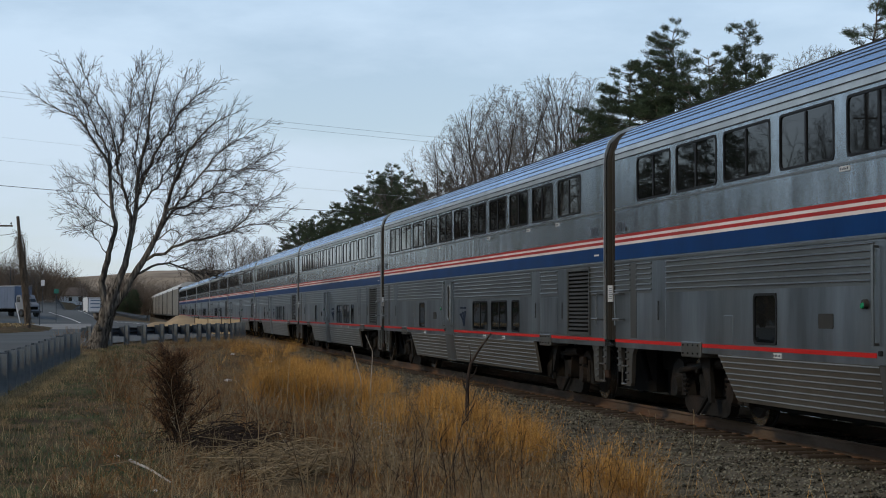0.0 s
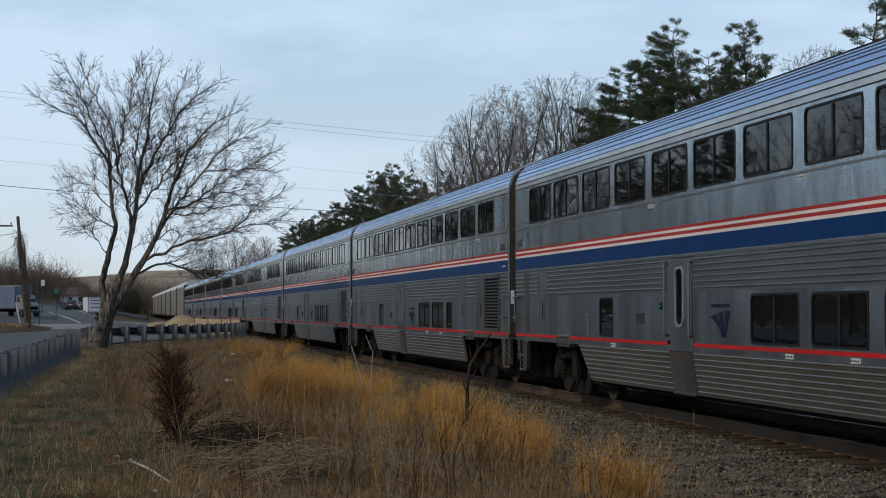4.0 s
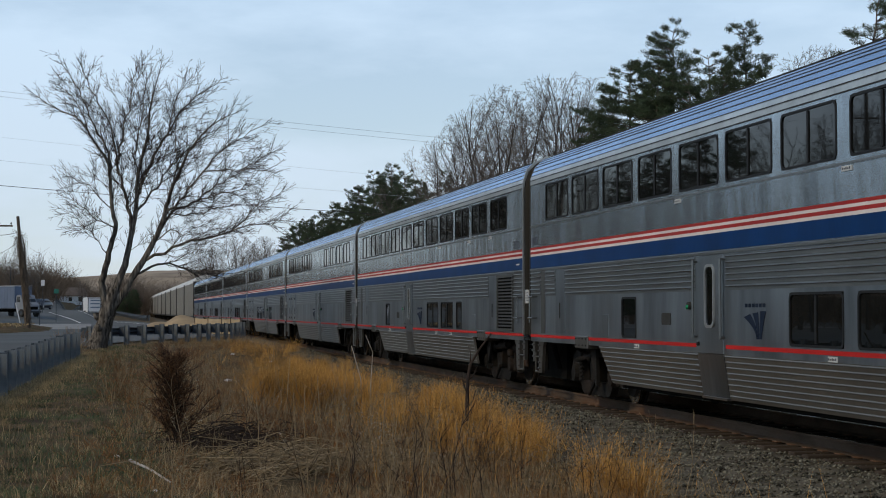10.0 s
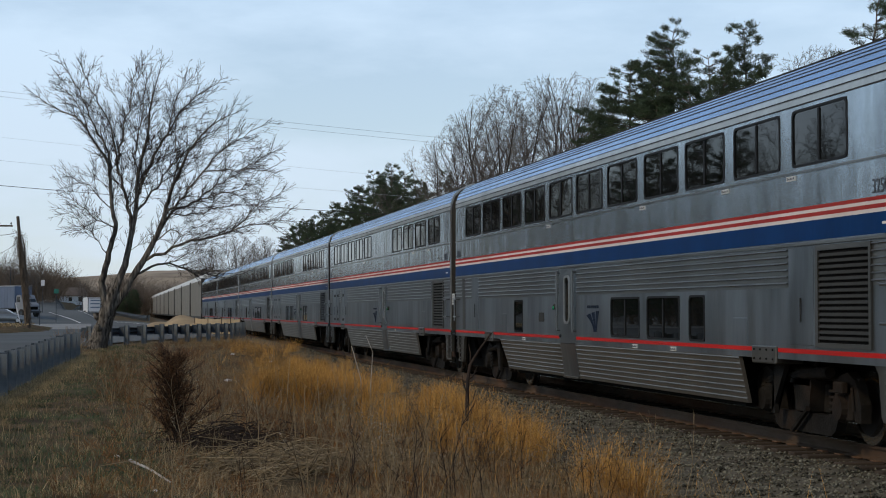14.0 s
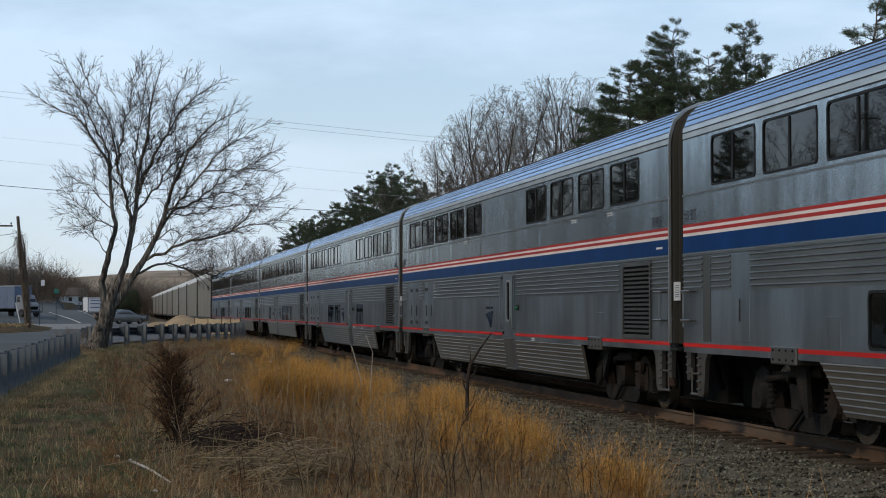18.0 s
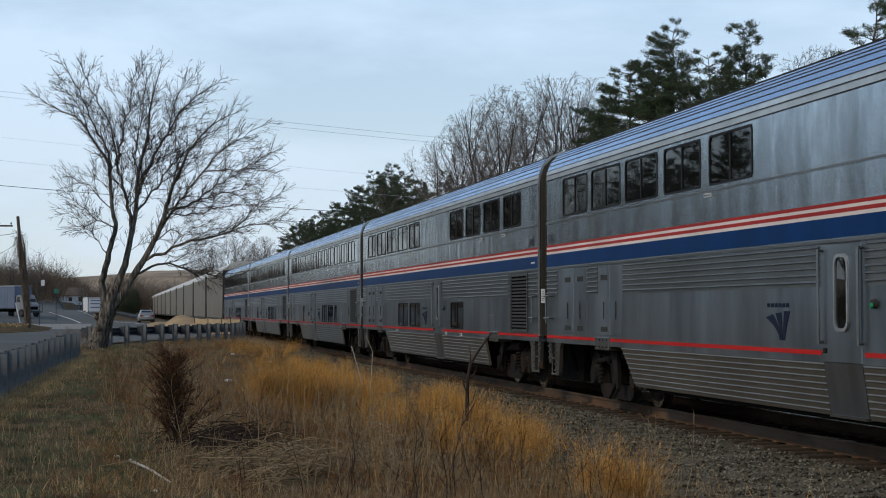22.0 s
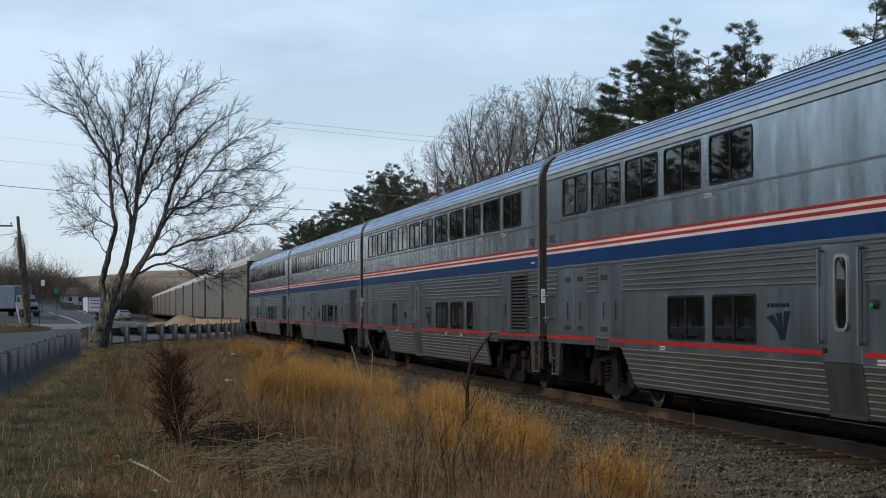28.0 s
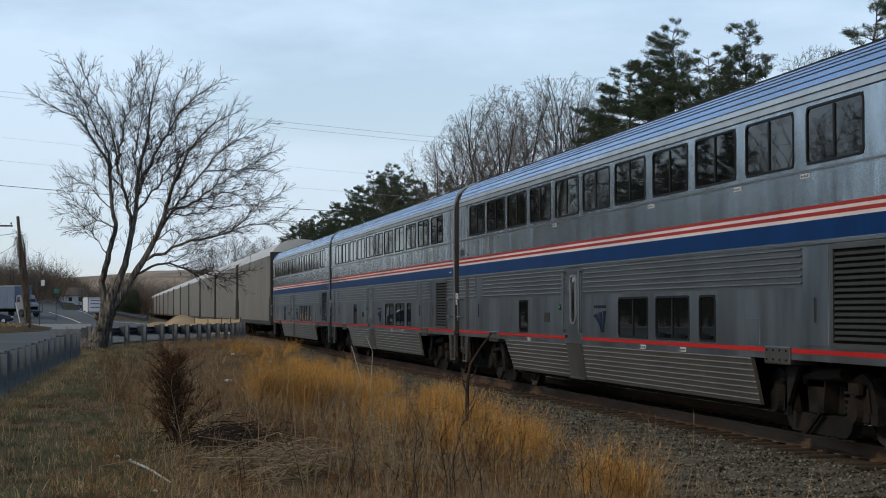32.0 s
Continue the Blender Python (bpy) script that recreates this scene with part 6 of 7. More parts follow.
def weed_mass(name, seed, n, xr, yr, height, mat, label, keep):
    """Low bushy weeds, all in one mesh: a few grown forms turned and scaled over the field."""
    forms = []
    for k in range(6):
        rnd = random.Random(seed + k)
        out = [[], [], []]
        for _ in range(3):
            grow(out, rnd, (rnd.gauss(0, 0.05), rnd.gauss(0, 0.05), -0.02), (rnd.gauss(0, 0.8), rnd.gauss(0, 0.8), 1), 0.8, 0.004, 0, 2, 0.02, (0.4, 0.95), 0.16, (5.5, 6.0, 0), 0.0016)
        forms.append(np.array([(*a, *b, r0, r1) for lev in out for a, b, r0, r1 in lev]))
    x, y, g = scatter(n, seed, xr, yr, 1.5)
    k = keep(x, y, g)
    base = on_ground(x[k], y[k])
    rows = []
    for i, p in enumerate(base):
        f = forms[i % 6].copy()
        a, sc = g.random() * 6.283, height * (0.5 + 0.8 * g.random()) * float(trodden(p[0], p[1]))
        c, d = math.cos(a) * sc, math.sin(a) * sc
        for o in (0, 3):
            fx, fy = f[:, o].copy(), f[:, o + 1].copy()
            f[:, o], f[:, o + 1], f[:, o + 2] = p[0] + fx * c - fy * d, p[1] + fx * d + fy * c, p[2] + f[:, o + 2] * sc
        rows.append(f)
    allrows = np.concatenate(rows)
    segs = [(r[0:3], r[3:6], r[6], r[7]) for r in allrows]
    return tagged(new(name, sticks(name, segs, mat, 3)), label, "weeds", kind="stuff")


weed_mass("russet_brush", 601, 620, (-0.5, 4.9), (13.5, 46), 0.5, RUSSET, "fine russet dead weeds in low tangled bushes", lambda x, y, g: patchy(x, y, 0.5, 8.0) - 0.3 * g.random(len(x)) > -0.32)
weed_mass("grey_brush", 611, 480, (0.6, 5.4), (13.5, 34), 0.55, STALK, "fine grey dead weeds in low tangled bushes", lambda x, y, g: patchy(x, y, 0.6, 3.0) - 0.3 * g.random(len(x)) > -0.25)
weeds_a = [weed(80 + i, 0.9, 7.0, STALK, "dead_weed", "grey branching dead weed with pale seed heads", "dead weeds", True) for i in range(4)]
weeds_b = [weed(90 + i, 0.9, 8.0, DEADWOOD, "dark_weed", "dark brown branching dead weed", "dark weeds") for i in range(3)]
rnd = random.Random(5)
stand(weeds_a, [(rnd.uniform(0.4, 5.4), 14 + 26 * rnd.random() ** 1.4, rnd.uniform(0.55, 1.15)) for _ in range(130)] + [(3.9, 29.5, 1.2), (4.1, 30.3, 1.3), (3.7, 28.8, 1.1), (4.3, 29.0, 1.15), (4.0, 28.0, 1.0), (3.5, 27.6, 1.05), (4.5, 27.0, 1.0)] + [(rnd.uniform(2.6, 5.0), rnd.uniform(17, 30), rnd.uniform(0.7, 1.2)) for _ in range(45)])
stand(weeds_b, [(rnd.uniform(0.9, 5.2), 14 + 22 * rnd.random() ** 1.3, rnd.uniform(0.5, 0.95)) for _ in range(70)] + [(rnd.uniform(3.2, 5.3), rnd.uniform(16, 24), rnd.uniform(0.6, 1.0)) for _ in range(30)] + [(5.0, 24.6, 1.05), (4.9, 24.8, 0.9), (5.08, 24.4, 0.8), (4.8, 25.2, 1.0)])


def shrub(seed, height, spread, n, mats, name, label):
    """Many-stemmed brown shrub with a dense heart of dead leaves."""
    rnd = random.Random(seed)
    plant = thing(name, label, "shrub")
    outs = [[], [], []]
    for i in range(n):
        a = rnd.uniform(0, 6.283)
        t = rnd.uniform(0.05, spread)
        grow(outs, rnd, (0.10 * math.cos(a), 0.10 * math.sin(a), -0.03), (t * math.cos(a), t * math.sin(a), 1), height * rnd.uniform(0.6, 1.05), 0.011, 0, 2, 0.03, (0.25, 0.6), 0.09, (9.0, 9.0, 0), 0.0018)
    tagged(part("stem_mass", sticks("stem_mass", outs[0], mats[0], 4), None, plant), kind="stuff")
    tagged(part("sprays", sticks("sprays", outs[1] + outs[2], mats[1], 3), None, plant), kind="stuff")
    ends = [s[1] for s in outs[1] + outs[2] if rnd.random() < 0.8]
    g = np.random.default_rng(seed)
    c = np.array(ends)
    d = g.normal(0, 1, (len(c), 3))
    d /= np.linalg.norm(d, axis=1)[:, None]
    s2 = np.cross(d, g.normal(0, 1, (len(c), 3)))
    s2 /= np.linalg.norm(s2, axis=1)[:, None]
    v = np.stack((c, c + d * 0.016 + s2 * 0.005, c + d * 0.036, c + d * 0.016 - s2 * 0.005), 1)
    tagged(part("dead_leaves", numpy_mesh("dead_leaves", v.reshape(-1, 3), np.arange(len(c) * 4).reshape(-1, 4), mats[2]), None, plant), kind="stuff")
    return plant


RUST_LEAF = material("rusty_dead_leaves", (0.15, 0.082, 0.044), 0.9, 0, 0.5, 2, 0, 10, island=1.0)


def dead_juniper(seed, height):
    """Small dead conifer: a cone of ascending boughs hung with browned sprays, darkest at the heart."""
    rnd = random.Random(seed)
    plant = thing("dead_juniper", "small dead brown juniper, bushy, standing in the field", "shrub")
    wood_, ends = [], []
    p = Vector((0, 0, -0.03))
    for i in range(14):
        q = p + Vector((rnd.gauss(0, 0.008), rnd.gauss(0, 0.008), height * 0.95 / 14))
        wood_.append((p[:], q[:], 0.022 * (1 - 0.06 * i), 0.022 * (1 - 0.06 * (i + 1))))
        for _ in range(8):
            t = (i + rnd.random()) / 14
            a = rnd.uniform(0, 6.283)
            reach = height * (0.46 * (1 - t) ** 0.5 + 0.10) * rnd.uniform(0.35, 1.2) * (1 + 0.5 * noise.noise((2 * math.cos(a), 2 * math.sin(a), 3 * t)))
            c, d = p.lerp(q, rnd.random()), Vector((math.cos(a), math.sin(a), rnd.uniform(0.8, 2.2)))
            for k in range(5):
                d = (d.normalized() + Vector((rnd.gauss(0, 0.16), rnd.gauss(0, 0.16), rnd.gauss(0.0, 0.14)))).normalized()
                e = c + d * reach / 5
                wood_.append((c[:], e[:], 0.005, 0.0035))
                for _ in range(5):
                    w = (d + Vector((rnd.gauss(0, 0.7), rnd.gauss(0, 0.7), rnd.gauss(0, 0.5)))).normalized() * rnd.uniform(0.04, 0.11)
                    wood_.append((e[:], (e + w)[:], 0.0020, 0.0013))
                    ends.append((e, w))
                c = e
        p = q
    tagged(part("stem_mass", sticks("stem_mass", wood_, DEADWOOD, 3), None, plant), kind="stuff")
    g = np.random.default_rng(seed)
    c = np.array([e[:] for e, w in ends])[:, None]
    w = np.array([v[:] for e, v in ends])[:, None]
    k = 7
    at = c + w * g.random((len(ends), k, 1))
    d = w / np.linalg.norm(w, axis=2)[..., None] + g.normal(0, 0.55, (len(ends), k, 3)) + np.array([0, 0, -0.15])
    d /= np.linalg.norm(d, axis=2)[..., None]
    side = np.cross(d, g.normal(0, 1, (len(ends), k, 3)))
    side /= np.linalg.norm(side, axis=2)[..., None]
    v = np.stack((at - side * 0.0022, at + side * 0.0022, at + d * (0.025 + 0.035 * g.random((len(ends), k, 1)))), 2)
    tagged(part("dead_sprays", numpy_mesh("dead_sprays", v.reshape(-1, 3), np.arange(len(ends) * k * 3).reshape(-1, 3), RUST_LEAF), None, plant, "browned scaly sprays"), kind="stuff")
    return plant


sh = dead_juniper(101, 1.06)
sh.matrix_basis = pose(0.70, 20.8, ground_z(0.70, 20.8))
sh2 = shrub(102, 0.62, 0.8, 22, (STALK, RUSSET, RUST_LEAF), "russet_shrub", "low russet dead shrub in the field")
stand([sh2], [(-0.1, 31, 1.0), (0.9, 36, 1.2), (0.2, 42, 1.3), (1.7, 44, 1.1), (1.4, 29, 0.8), (0.4, 24.8, 0.8), (2.0, 51, 1.2), (-0.2, 48, 1.0), (4.3, 55, 1.2), (5.2, 58, 1.3), (4.4, 63, 1.2)])
rnd = random.Random(41)
stand([sh2], [(rnd.uniform(-0.1, 2.6), rnd.uniform(20.5, 36), rnd.uniform(0.6, 1.1)) for _ in range(16)], own=False)


def bent_stick(name, label, pts, r0, r1, mat, category="stick"):
    n = len(pts) - 1
    ob = thing(name, label, category)
    part("stem", tube_path("stem", pts, [r0 + (r1 - r0) * i / n for i in range(n + 1)], mat, 6), None, ob)
    return ob


sapling = bent_stick("dead_sapling", "dark dead sapling bent over in the sedge", [(5.02, 25.0, -0.45), (5.05, 25.0, 0.2), (5.07, 25.05, 0.62), (5.12, 25.1, 0.86), (5.26, 25.1, 1.08), (5.42, 25.05, 1.31)], 0.034, 0.011, DEADWOOD)
for twig in ([(5.06, 25.02, 0.42), (4.99, 24.98, 0.60), (4.97, 25.0, 0.78)], [(5.07, 25.05, 0.62), (5.15, 25.0, 0.70), (5.19, 24.97, 0.82)], [(5.12, 25.1, 0.86), (5.13, 25.12, 1.02), (5.10, 25.15, 1.16)], [(5.05, 25.0, 0.22), (5.13, 24.95, 0.34), (5.17, 24.93, 0.50)]):
    part("twig", tube_path("twig", twig, [0.012, 0.008, 0.004], DEADWOOD, 5), None, sapling)
bent_stick("white_stem", "thin bleached bent stem", [(4.62, 33.0, -0.3), (4.60, 33, 0.35), (4.50, 33, 0.70), (4.42, 33, 0.98)], 0.010, 0.006, PALEWOOD)
bent_stick("white_stem", "thin bleached bent stem", [(4.80, 33.2, -0.3), (4.83, 33.2, 0.4), (4.86, 33.2, 0.85), (4.72, 33.2, 1.18)], 0.010, 0.005, PALEWOOD)
for i, (x, y, h, ln) in enumerate([(2.3, 24, 1.1, 0.06), (2.62, 22.5, 0.95, -0.05), (1.15, 21.0, 0.62, 0.16), (1.55, 21.5, 0.66, 0.12), (3.05, 20, 0.9, 0.02), (1.9, 18.5, 0.85, -0.04), (2.6, 16.5, 0.75, 0.05), (3.7, 23, 0.95, -0.1), (0.95, 33, 0.6, 0.25)]):
    z = ground_z(x, y)
    bent_stick("pale_stalk", "single pale dead stalk", [(x, y, z - 0.05), (x + ln * 0.3, y, z + h * 0.4), (x + ln, y + 0.02, z + h)], 0.007, 0.003, STALK)


def branched_stalk(seed, x, y, h, lean, mat, label, twigs):
    """Tall dead weed stalk: a kinked stem with a few bare ascending twigs."""
    rnd = random.Random(seed)
    plant = thing("tall_stalk", label, "weed", "tall dead stalks", at=pose(x, y, ground_z(x, y)))
    pts = [(lean * t * t + rnd.gauss(0, 0.012), rnd.gauss(0, 0.012), -0.05 + h * t) for t in (0, 0.18, 0.36, 0.55, 0.72, 0.87, 1.0)]
    part("stem", tube_path("stem", pts, [0.0065 - 0.0007 * i for i in range(7)], mat, 6), None, plant)
    for _ in range(twigs):
        i = rnd.randint(2, 5)
        c, a, ln = Vector(pts[i]), rnd.choice((0.0, 3.14)) + rnd.gauss(0, 0.6), h * rnd.uniform(0.15, 0.32)
        d = Vector((math.cos(a) * 0.6, math.sin(a) * 0.6, 1)).normalized() * ln
        bow = Vector((rnd.gauss(0, 0.02), rnd.gauss(0, 0.02), -0.03))
        part("twig", tube_path("twig", [c[:], (c + d * 0.5 + bow)[:], (c + d)[:]], [0.0036, 0.0028, 0.0016], mat, 5), None, plant)


for i, (x, y, h, lean) in enumerate([(1.66, 15.3, 1.08, -0.04), (1.76, 15.5, 0.86, 0.02), (1.25, 15.2, 0.95, -0.05), (1.89, 14.9, 0.92, -0.01), (2.75, 15.8, 0.34, 0.0), (2.05, 17.0, 0.75, 0.12), (2.7, 21.5, 0.8, 0.02), (0.55, 15.0, 0.5, 0.05), (3.3, 17.5, 0.7, 0.25)]):
    branched_stalk(300 + i, x, y, h, lean, STALK, "tall pale dead weed stalk with a few bare twigs", (3, 4, 6, 3, 0, 4, 3, 1, 2)[i])
for i, (x, y, h, lean) in enumerate([(2.57, 15.0, 0.80, 0.01), (2.94, 15.1, 1.0, 0.06), (2.98, 15.6, 0.8, -0.1), (2.2, 16.4, 0.7, 0.05), (3.4, 16.0, 0.6, -0.12), (2.45, 18.0, 0.8, -0.05)]):
    branched_stalk(330 + i, x, y, h, lean, DEADWOOD, "tall dark dead weed stalk with bare twigs", (4, 6, 5, 5, 4, 4)[i])
# brush piles
rnd = random.Random(9)
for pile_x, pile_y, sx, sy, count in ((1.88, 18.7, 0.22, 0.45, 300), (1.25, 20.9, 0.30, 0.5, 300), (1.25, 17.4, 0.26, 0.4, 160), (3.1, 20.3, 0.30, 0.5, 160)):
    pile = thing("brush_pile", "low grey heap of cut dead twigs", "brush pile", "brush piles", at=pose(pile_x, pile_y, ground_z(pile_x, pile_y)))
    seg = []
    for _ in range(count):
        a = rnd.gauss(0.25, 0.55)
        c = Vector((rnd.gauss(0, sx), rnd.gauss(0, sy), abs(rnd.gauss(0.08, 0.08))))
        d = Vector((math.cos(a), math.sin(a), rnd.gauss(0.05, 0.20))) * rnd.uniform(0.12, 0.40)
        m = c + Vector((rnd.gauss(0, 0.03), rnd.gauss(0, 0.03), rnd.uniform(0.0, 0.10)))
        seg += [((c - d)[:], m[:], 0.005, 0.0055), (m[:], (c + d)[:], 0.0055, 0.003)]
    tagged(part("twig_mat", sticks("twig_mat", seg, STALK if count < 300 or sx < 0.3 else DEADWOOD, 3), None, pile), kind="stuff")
bent_stick("fallen_branch", "pale fallen branch lying in grass", [(0.15, 18.3, ground_z(0.15, 18.3) + 0.06), (0.34, 17.3, ground_z(0.34, 17.3) + 0.05), (0.50, 16.2, ground_z(0.5, 16.2) + 0.04)], 0.016, 0.009, PALEWOOD)


def litter(x, y, s, label, seed):
    rnd = random.Random(seed)
    bm = bmesh.new()
    bmesh.ops.create_icosphere(bm, subdivisions=2, radius=s)
    for v in bm.verts:
        v.co = Vector((v.co.x * 1.3, v.co.y, v.co.z * 0.55)) * (1 + 0.5 * noise.noise(v.co * (2.2 / s) + Vector((seed, 0, 0))))
    m = Mesh().add([v.co[:] for v in bm.verts], [[v.index for v in f.verts] for f in bm.faces])
    bm.free()
    ob = part("litter", m, LITTER, at=pose(x, y, ground_z(x, y) + s * 0.5, 0, 0, rnd.uniform(0, 180)))
    return tagged(ob, label, "litter", "scattered litter")


litter(2.75, 43.5, 0.07, "crumpled white paper litter in the weeds", 1)
litter(5.3, 60, 0.06, "crumpled white plastic litter in the weeds", 2)
litter(4.9, 56, 0.05, "crumpled white plastic litter in the weeds", 3)
litter(0.02, 19.3, 0.03, "small white litter scrap in grass", 4)
litter(0.35, 15.6, 0.025, "small white litter scrap in grass", 5)
litter(4.0, 61, 0.06, "crumpled white plastic litter in the weeds", 6)

# ---- sand heaps and silt fence beside the far road ----
def heap(name, cx, cy, rx, ry, h, label, seed):
    m, n = Mesh(), 22
    vs = []
    for j in range(n):
        for i in range(n):
            u, v = 2 * i / (n - 1) - 1, 2 * j / (n - 1) - 1
            x, y = cx + rx * u, cy + ry * v
            r = min(1.0, math.hypot(u, v))
            k = (0.5 + 0.5 * math.cos(math.pi * r)) ** 0.8
            vs.append((x, y, ground_z(x, y) - 0.04 + h * k * (1 + 0.28 * noise.noise((x * 0.8, y * 0.5, seed)))))
    m.add(vs, [(j * n + i, j * n + i + 1, (j + 1) * n + i + 1, (j + 1) * n + i) for j in range(n - 1) for i in range(n - 1)])
    return tagged(part(name, m, SAND, smooth=True), label, "sand heap", "sand heaps")


heap("sand_mound", 4.4, 116.5, 2.2, 7, 1.12, "smooth tan sand heap beside the road", 1)
heap("sand_mound", 2.9, 120, 2.0, 6, 0.66, "low tan sand heap at the road edge", 3)
heap("sand_mound", 5.6, 113, 1.8, 6, 0.85, "smooth tan sand heap near the track", 4)
fence = thing("silt_fence", "low tan fabric fence on wooden stakes by the track", "fence")
fp = [(4.95, 112), (5.6, 108.5), (6.2, 104.5), (6.6, 102.5), (7.0, 100.2)]
for (x0, y0), (x1, y1) in zip(fp, fp[1:]):
    z0, z1 = ground_z(x0, y0), ground_z(x1, y1)
    vs = []
    for i in range(9):
        t = i / 8
        x, y, z = x0 + (x1 - x0) * t, y0 + (y1 - y0) * t, z0 + (z1 - z0) * t
        sag = 0.05 * math.sin(math.pi * t)
        b = 0.05 * math.sin(9 * t)
        vs += [(x + b, y, z), (x + b * 0.5, y, z + 0.92 - sag), (x + b * 0.5 + 0.012, y + 0.012, z + 0.92 - sag), (x + b + 0.012, y + 0.012, z)]
    part("fabric", Mesh().add(vs, [(4 * i + e, 4 * i + (e + 1) % 4, 4 * i + 4 + (e + 1) % 4, 4 * i + 4 + e) for i in range(8) for e in range(4)]), FABRIC, fence)
for x, y in fp:
    z = ground_z(x, y)
    part("stake", Mesh().box(x - 0.03, x + 0.03, y - 0.06, y - 0.015, z - 0.1, z + 1.0, 0.006), POLE_WOOD, fence)


# ---- poles, wires, signs ----
def cable(name, label, a, b, sag, r, mat):
    """A hanging wire from a to b."""
    a, b = Vector(a), Vector(b)
    n = 24
    pts = [a.lerp(b, i / n) - Vector((0, 0, 4 * sag * (i / n) * (1 - i / n))) for i in range(n + 1)]
    ob = new(name, tube_path(name, pts, [r] * (n + 1), mat, 5))
    return tagged(ob, label, "cable", "overhead wires")


def utility_pole(name, label, x, y, h, arms, r=0.14):
    z = ground_z(x, y)
    pole = thing(name, label, "utility pole", "roadside poles", at=pose(x, y, z))
    part("shaft", Mesh().tube((0, 0, -0.3), (0, 0, h), r, r * 0.7, 12), POLE_WOOD, pole)
    for az, half in arms:
        arm = part("crossarm", Mesh().box(-half, half, -0.06, 0.06, az - 0.06, az + 0.06, 0.01), POLE_WOOD, pole)
        for i in range(4):
            q = -half + 0.12 + i * (2 * half - 0.24) / 3
            part("insulator", Mesh().tube((q, 0, az + 0.06), (q, 0, az + 0.14), 0.025, 0.03, 8).tube((q, 0, az + 0.14), (q, 0, az + 0.26), 0.06, 0.035, 8), LOUVRE, arm)
    return pole


# high line crossing behind the tree, from a pole off to the left to one inside the wood
utility_pole("power_pole", "tall weathered wooden power pole with crossarms", -34.0, 112, 18.2, ((17.6, 1.3), (14.6, 1.0)), 0.2)
utility_pole("power_pole", "tall weathered wooden power pole hidden in trees", 41.0, 130, 13.1, ((12.7, 1.3),), 0.2)
za, zb = ground_z(-34, 112), ground_z(41, 130)
cable("power_line", "thin pale high-voltage wire", (-34.4, 112, za + 17.9), (40.2, 130, zb + 12.95), 0.40, 0.009, WIRE_FAR)
cable("power_line", "thin pale high-voltage wire", (-33.3, 112, za + 17.5), (41.8, 130, zb + 12.4), 0.42, 0.009, WIRE_FAR)
cable("power_line", "thin pale high-voltage wire", (-34.0, 112, za + 14.86), (41.0, 130, zb + 9.6), 0.35, 0.005, WIRE_FAR)
cable("power_line", "thin pale high-voltage wire", (-34.4, 112, za + 13.3), (41.0, 130, zb + 8.4), 0.45, 0.007, WIRE_FAR)
cable("telephone_cable", "dark sagging telephone cable", (-34.0, 112, za + 11.5), (41.0, 130, zb + 7.2), 0.55, 0.020, WIRE)

utility_pole("crossarm_pole", "wooden utility pole with a crossarm at the roadside", -8.75, 130, 8.1, ((7.55, 1.35),))


def vine_pole(x, y, h):
    """Old pole stump wrapped in dead vines."""
    rnd = random.Random(3)
    z = ground_z(x, y) + 0.2
    pole = thing("vine_pole", "old wooden pole wrapped in dead brown vines", "utility pole", "roadside poles", at=pose(x, y, z))
    part("shaft", Mesh().tube((0.12, 0, -0.4), (-0.60, 0, h), 0.18, 0.10, 12), POLE_WOOD, pole)
    seg = []
    for k in range(85):
        a, q, zt = rnd.uniform(0, 6.283), 0.0, rnd.uniform(h * 0.3, h * 0.80)
        p = Vector((0.10, 0, 0)) + Vector((0.22 * math.cos(a), 0.22 * math.sin(a), rnd.uniform(0, h * 0.4)))
        while p.z < zt:
            a += rnd.uniform(-0.3, 0.5)
            r = 0.19 + 0.10 * rnd.random() * (p.z / h)
            n = Vector((0.12 - 0.72 * p.z / h + r * math.cos(a), r * math.sin(a), p.z + rnd.uniform(0.2, 0.4)))
            seg.append((p[:], n[:], 0.022, 0.018))
            p = n
    for k in range(320):
        zt = h * rnd.uniform(0.60, 0.86)
        a = rnd.uniform(0, 6.283)
        c = Vector((0.12 - 0.72 * zt / h, 0, zt))
        d = Vector((math.cos(a), math.sin(a), rnd.uniform(-1.2, 0.8)))
        e = c + d * rnd.uniform(0.15, 0.55)
        seg.append((c[:], e[:], 0.012, 0.006))
        if rnd.random() < 0.5:
            seg.append((e[:], (e + Vector((rnd.gauss(0, 0.1), 0, -rnd.uniform(0.2, 0.9))))[:], 0.007, 0.004))
    tagged(part("vine_tangle", sticks("vine_tangle", seg, BRUSH, 3), None, pole, "tangled dead brown vines"), kind="stuff")


vine_pole(-5.75, 117, 7.35)
vz = ground_z(-5.75, 117)
cable("service_wire", "dark slack service wire", (-8.9, 130, ground_z(-8.75, 130) + 6.9), (-6.22, 117, vz + 6.55), 0.12, 0.018, WIRE)
cable("service_wire", "dark slack service wire", (-8.75, 130, ground_z(-8.75, 130) + 5.4), (-6.18, 117, vz + 6.0), 0.16, 0.016, WIRE)
cable("service_wire", "dark slack service wire", (-8.7, 130, ground_z(-8.75, 130) + 3.2), (-6.19, 117, vz + 6.1), 0.30, 0.014, WIRE)


def road_sign(x, y, h, w, sh, mat, label):
    z = ground_z(x, y)
    s = thing("road_sign", label, "road sign", "road signs", at=pose(x, y, z))
    part("sign_post", Mesh().tube((0, 0, -0.2), (0, 0, h), 0.035, n=8), GALV, s)
    part("sign_panel", Mesh().box(-w / 2, w / 2, -0.06, -0.035, h - sh, h, 0.008), mat, s)


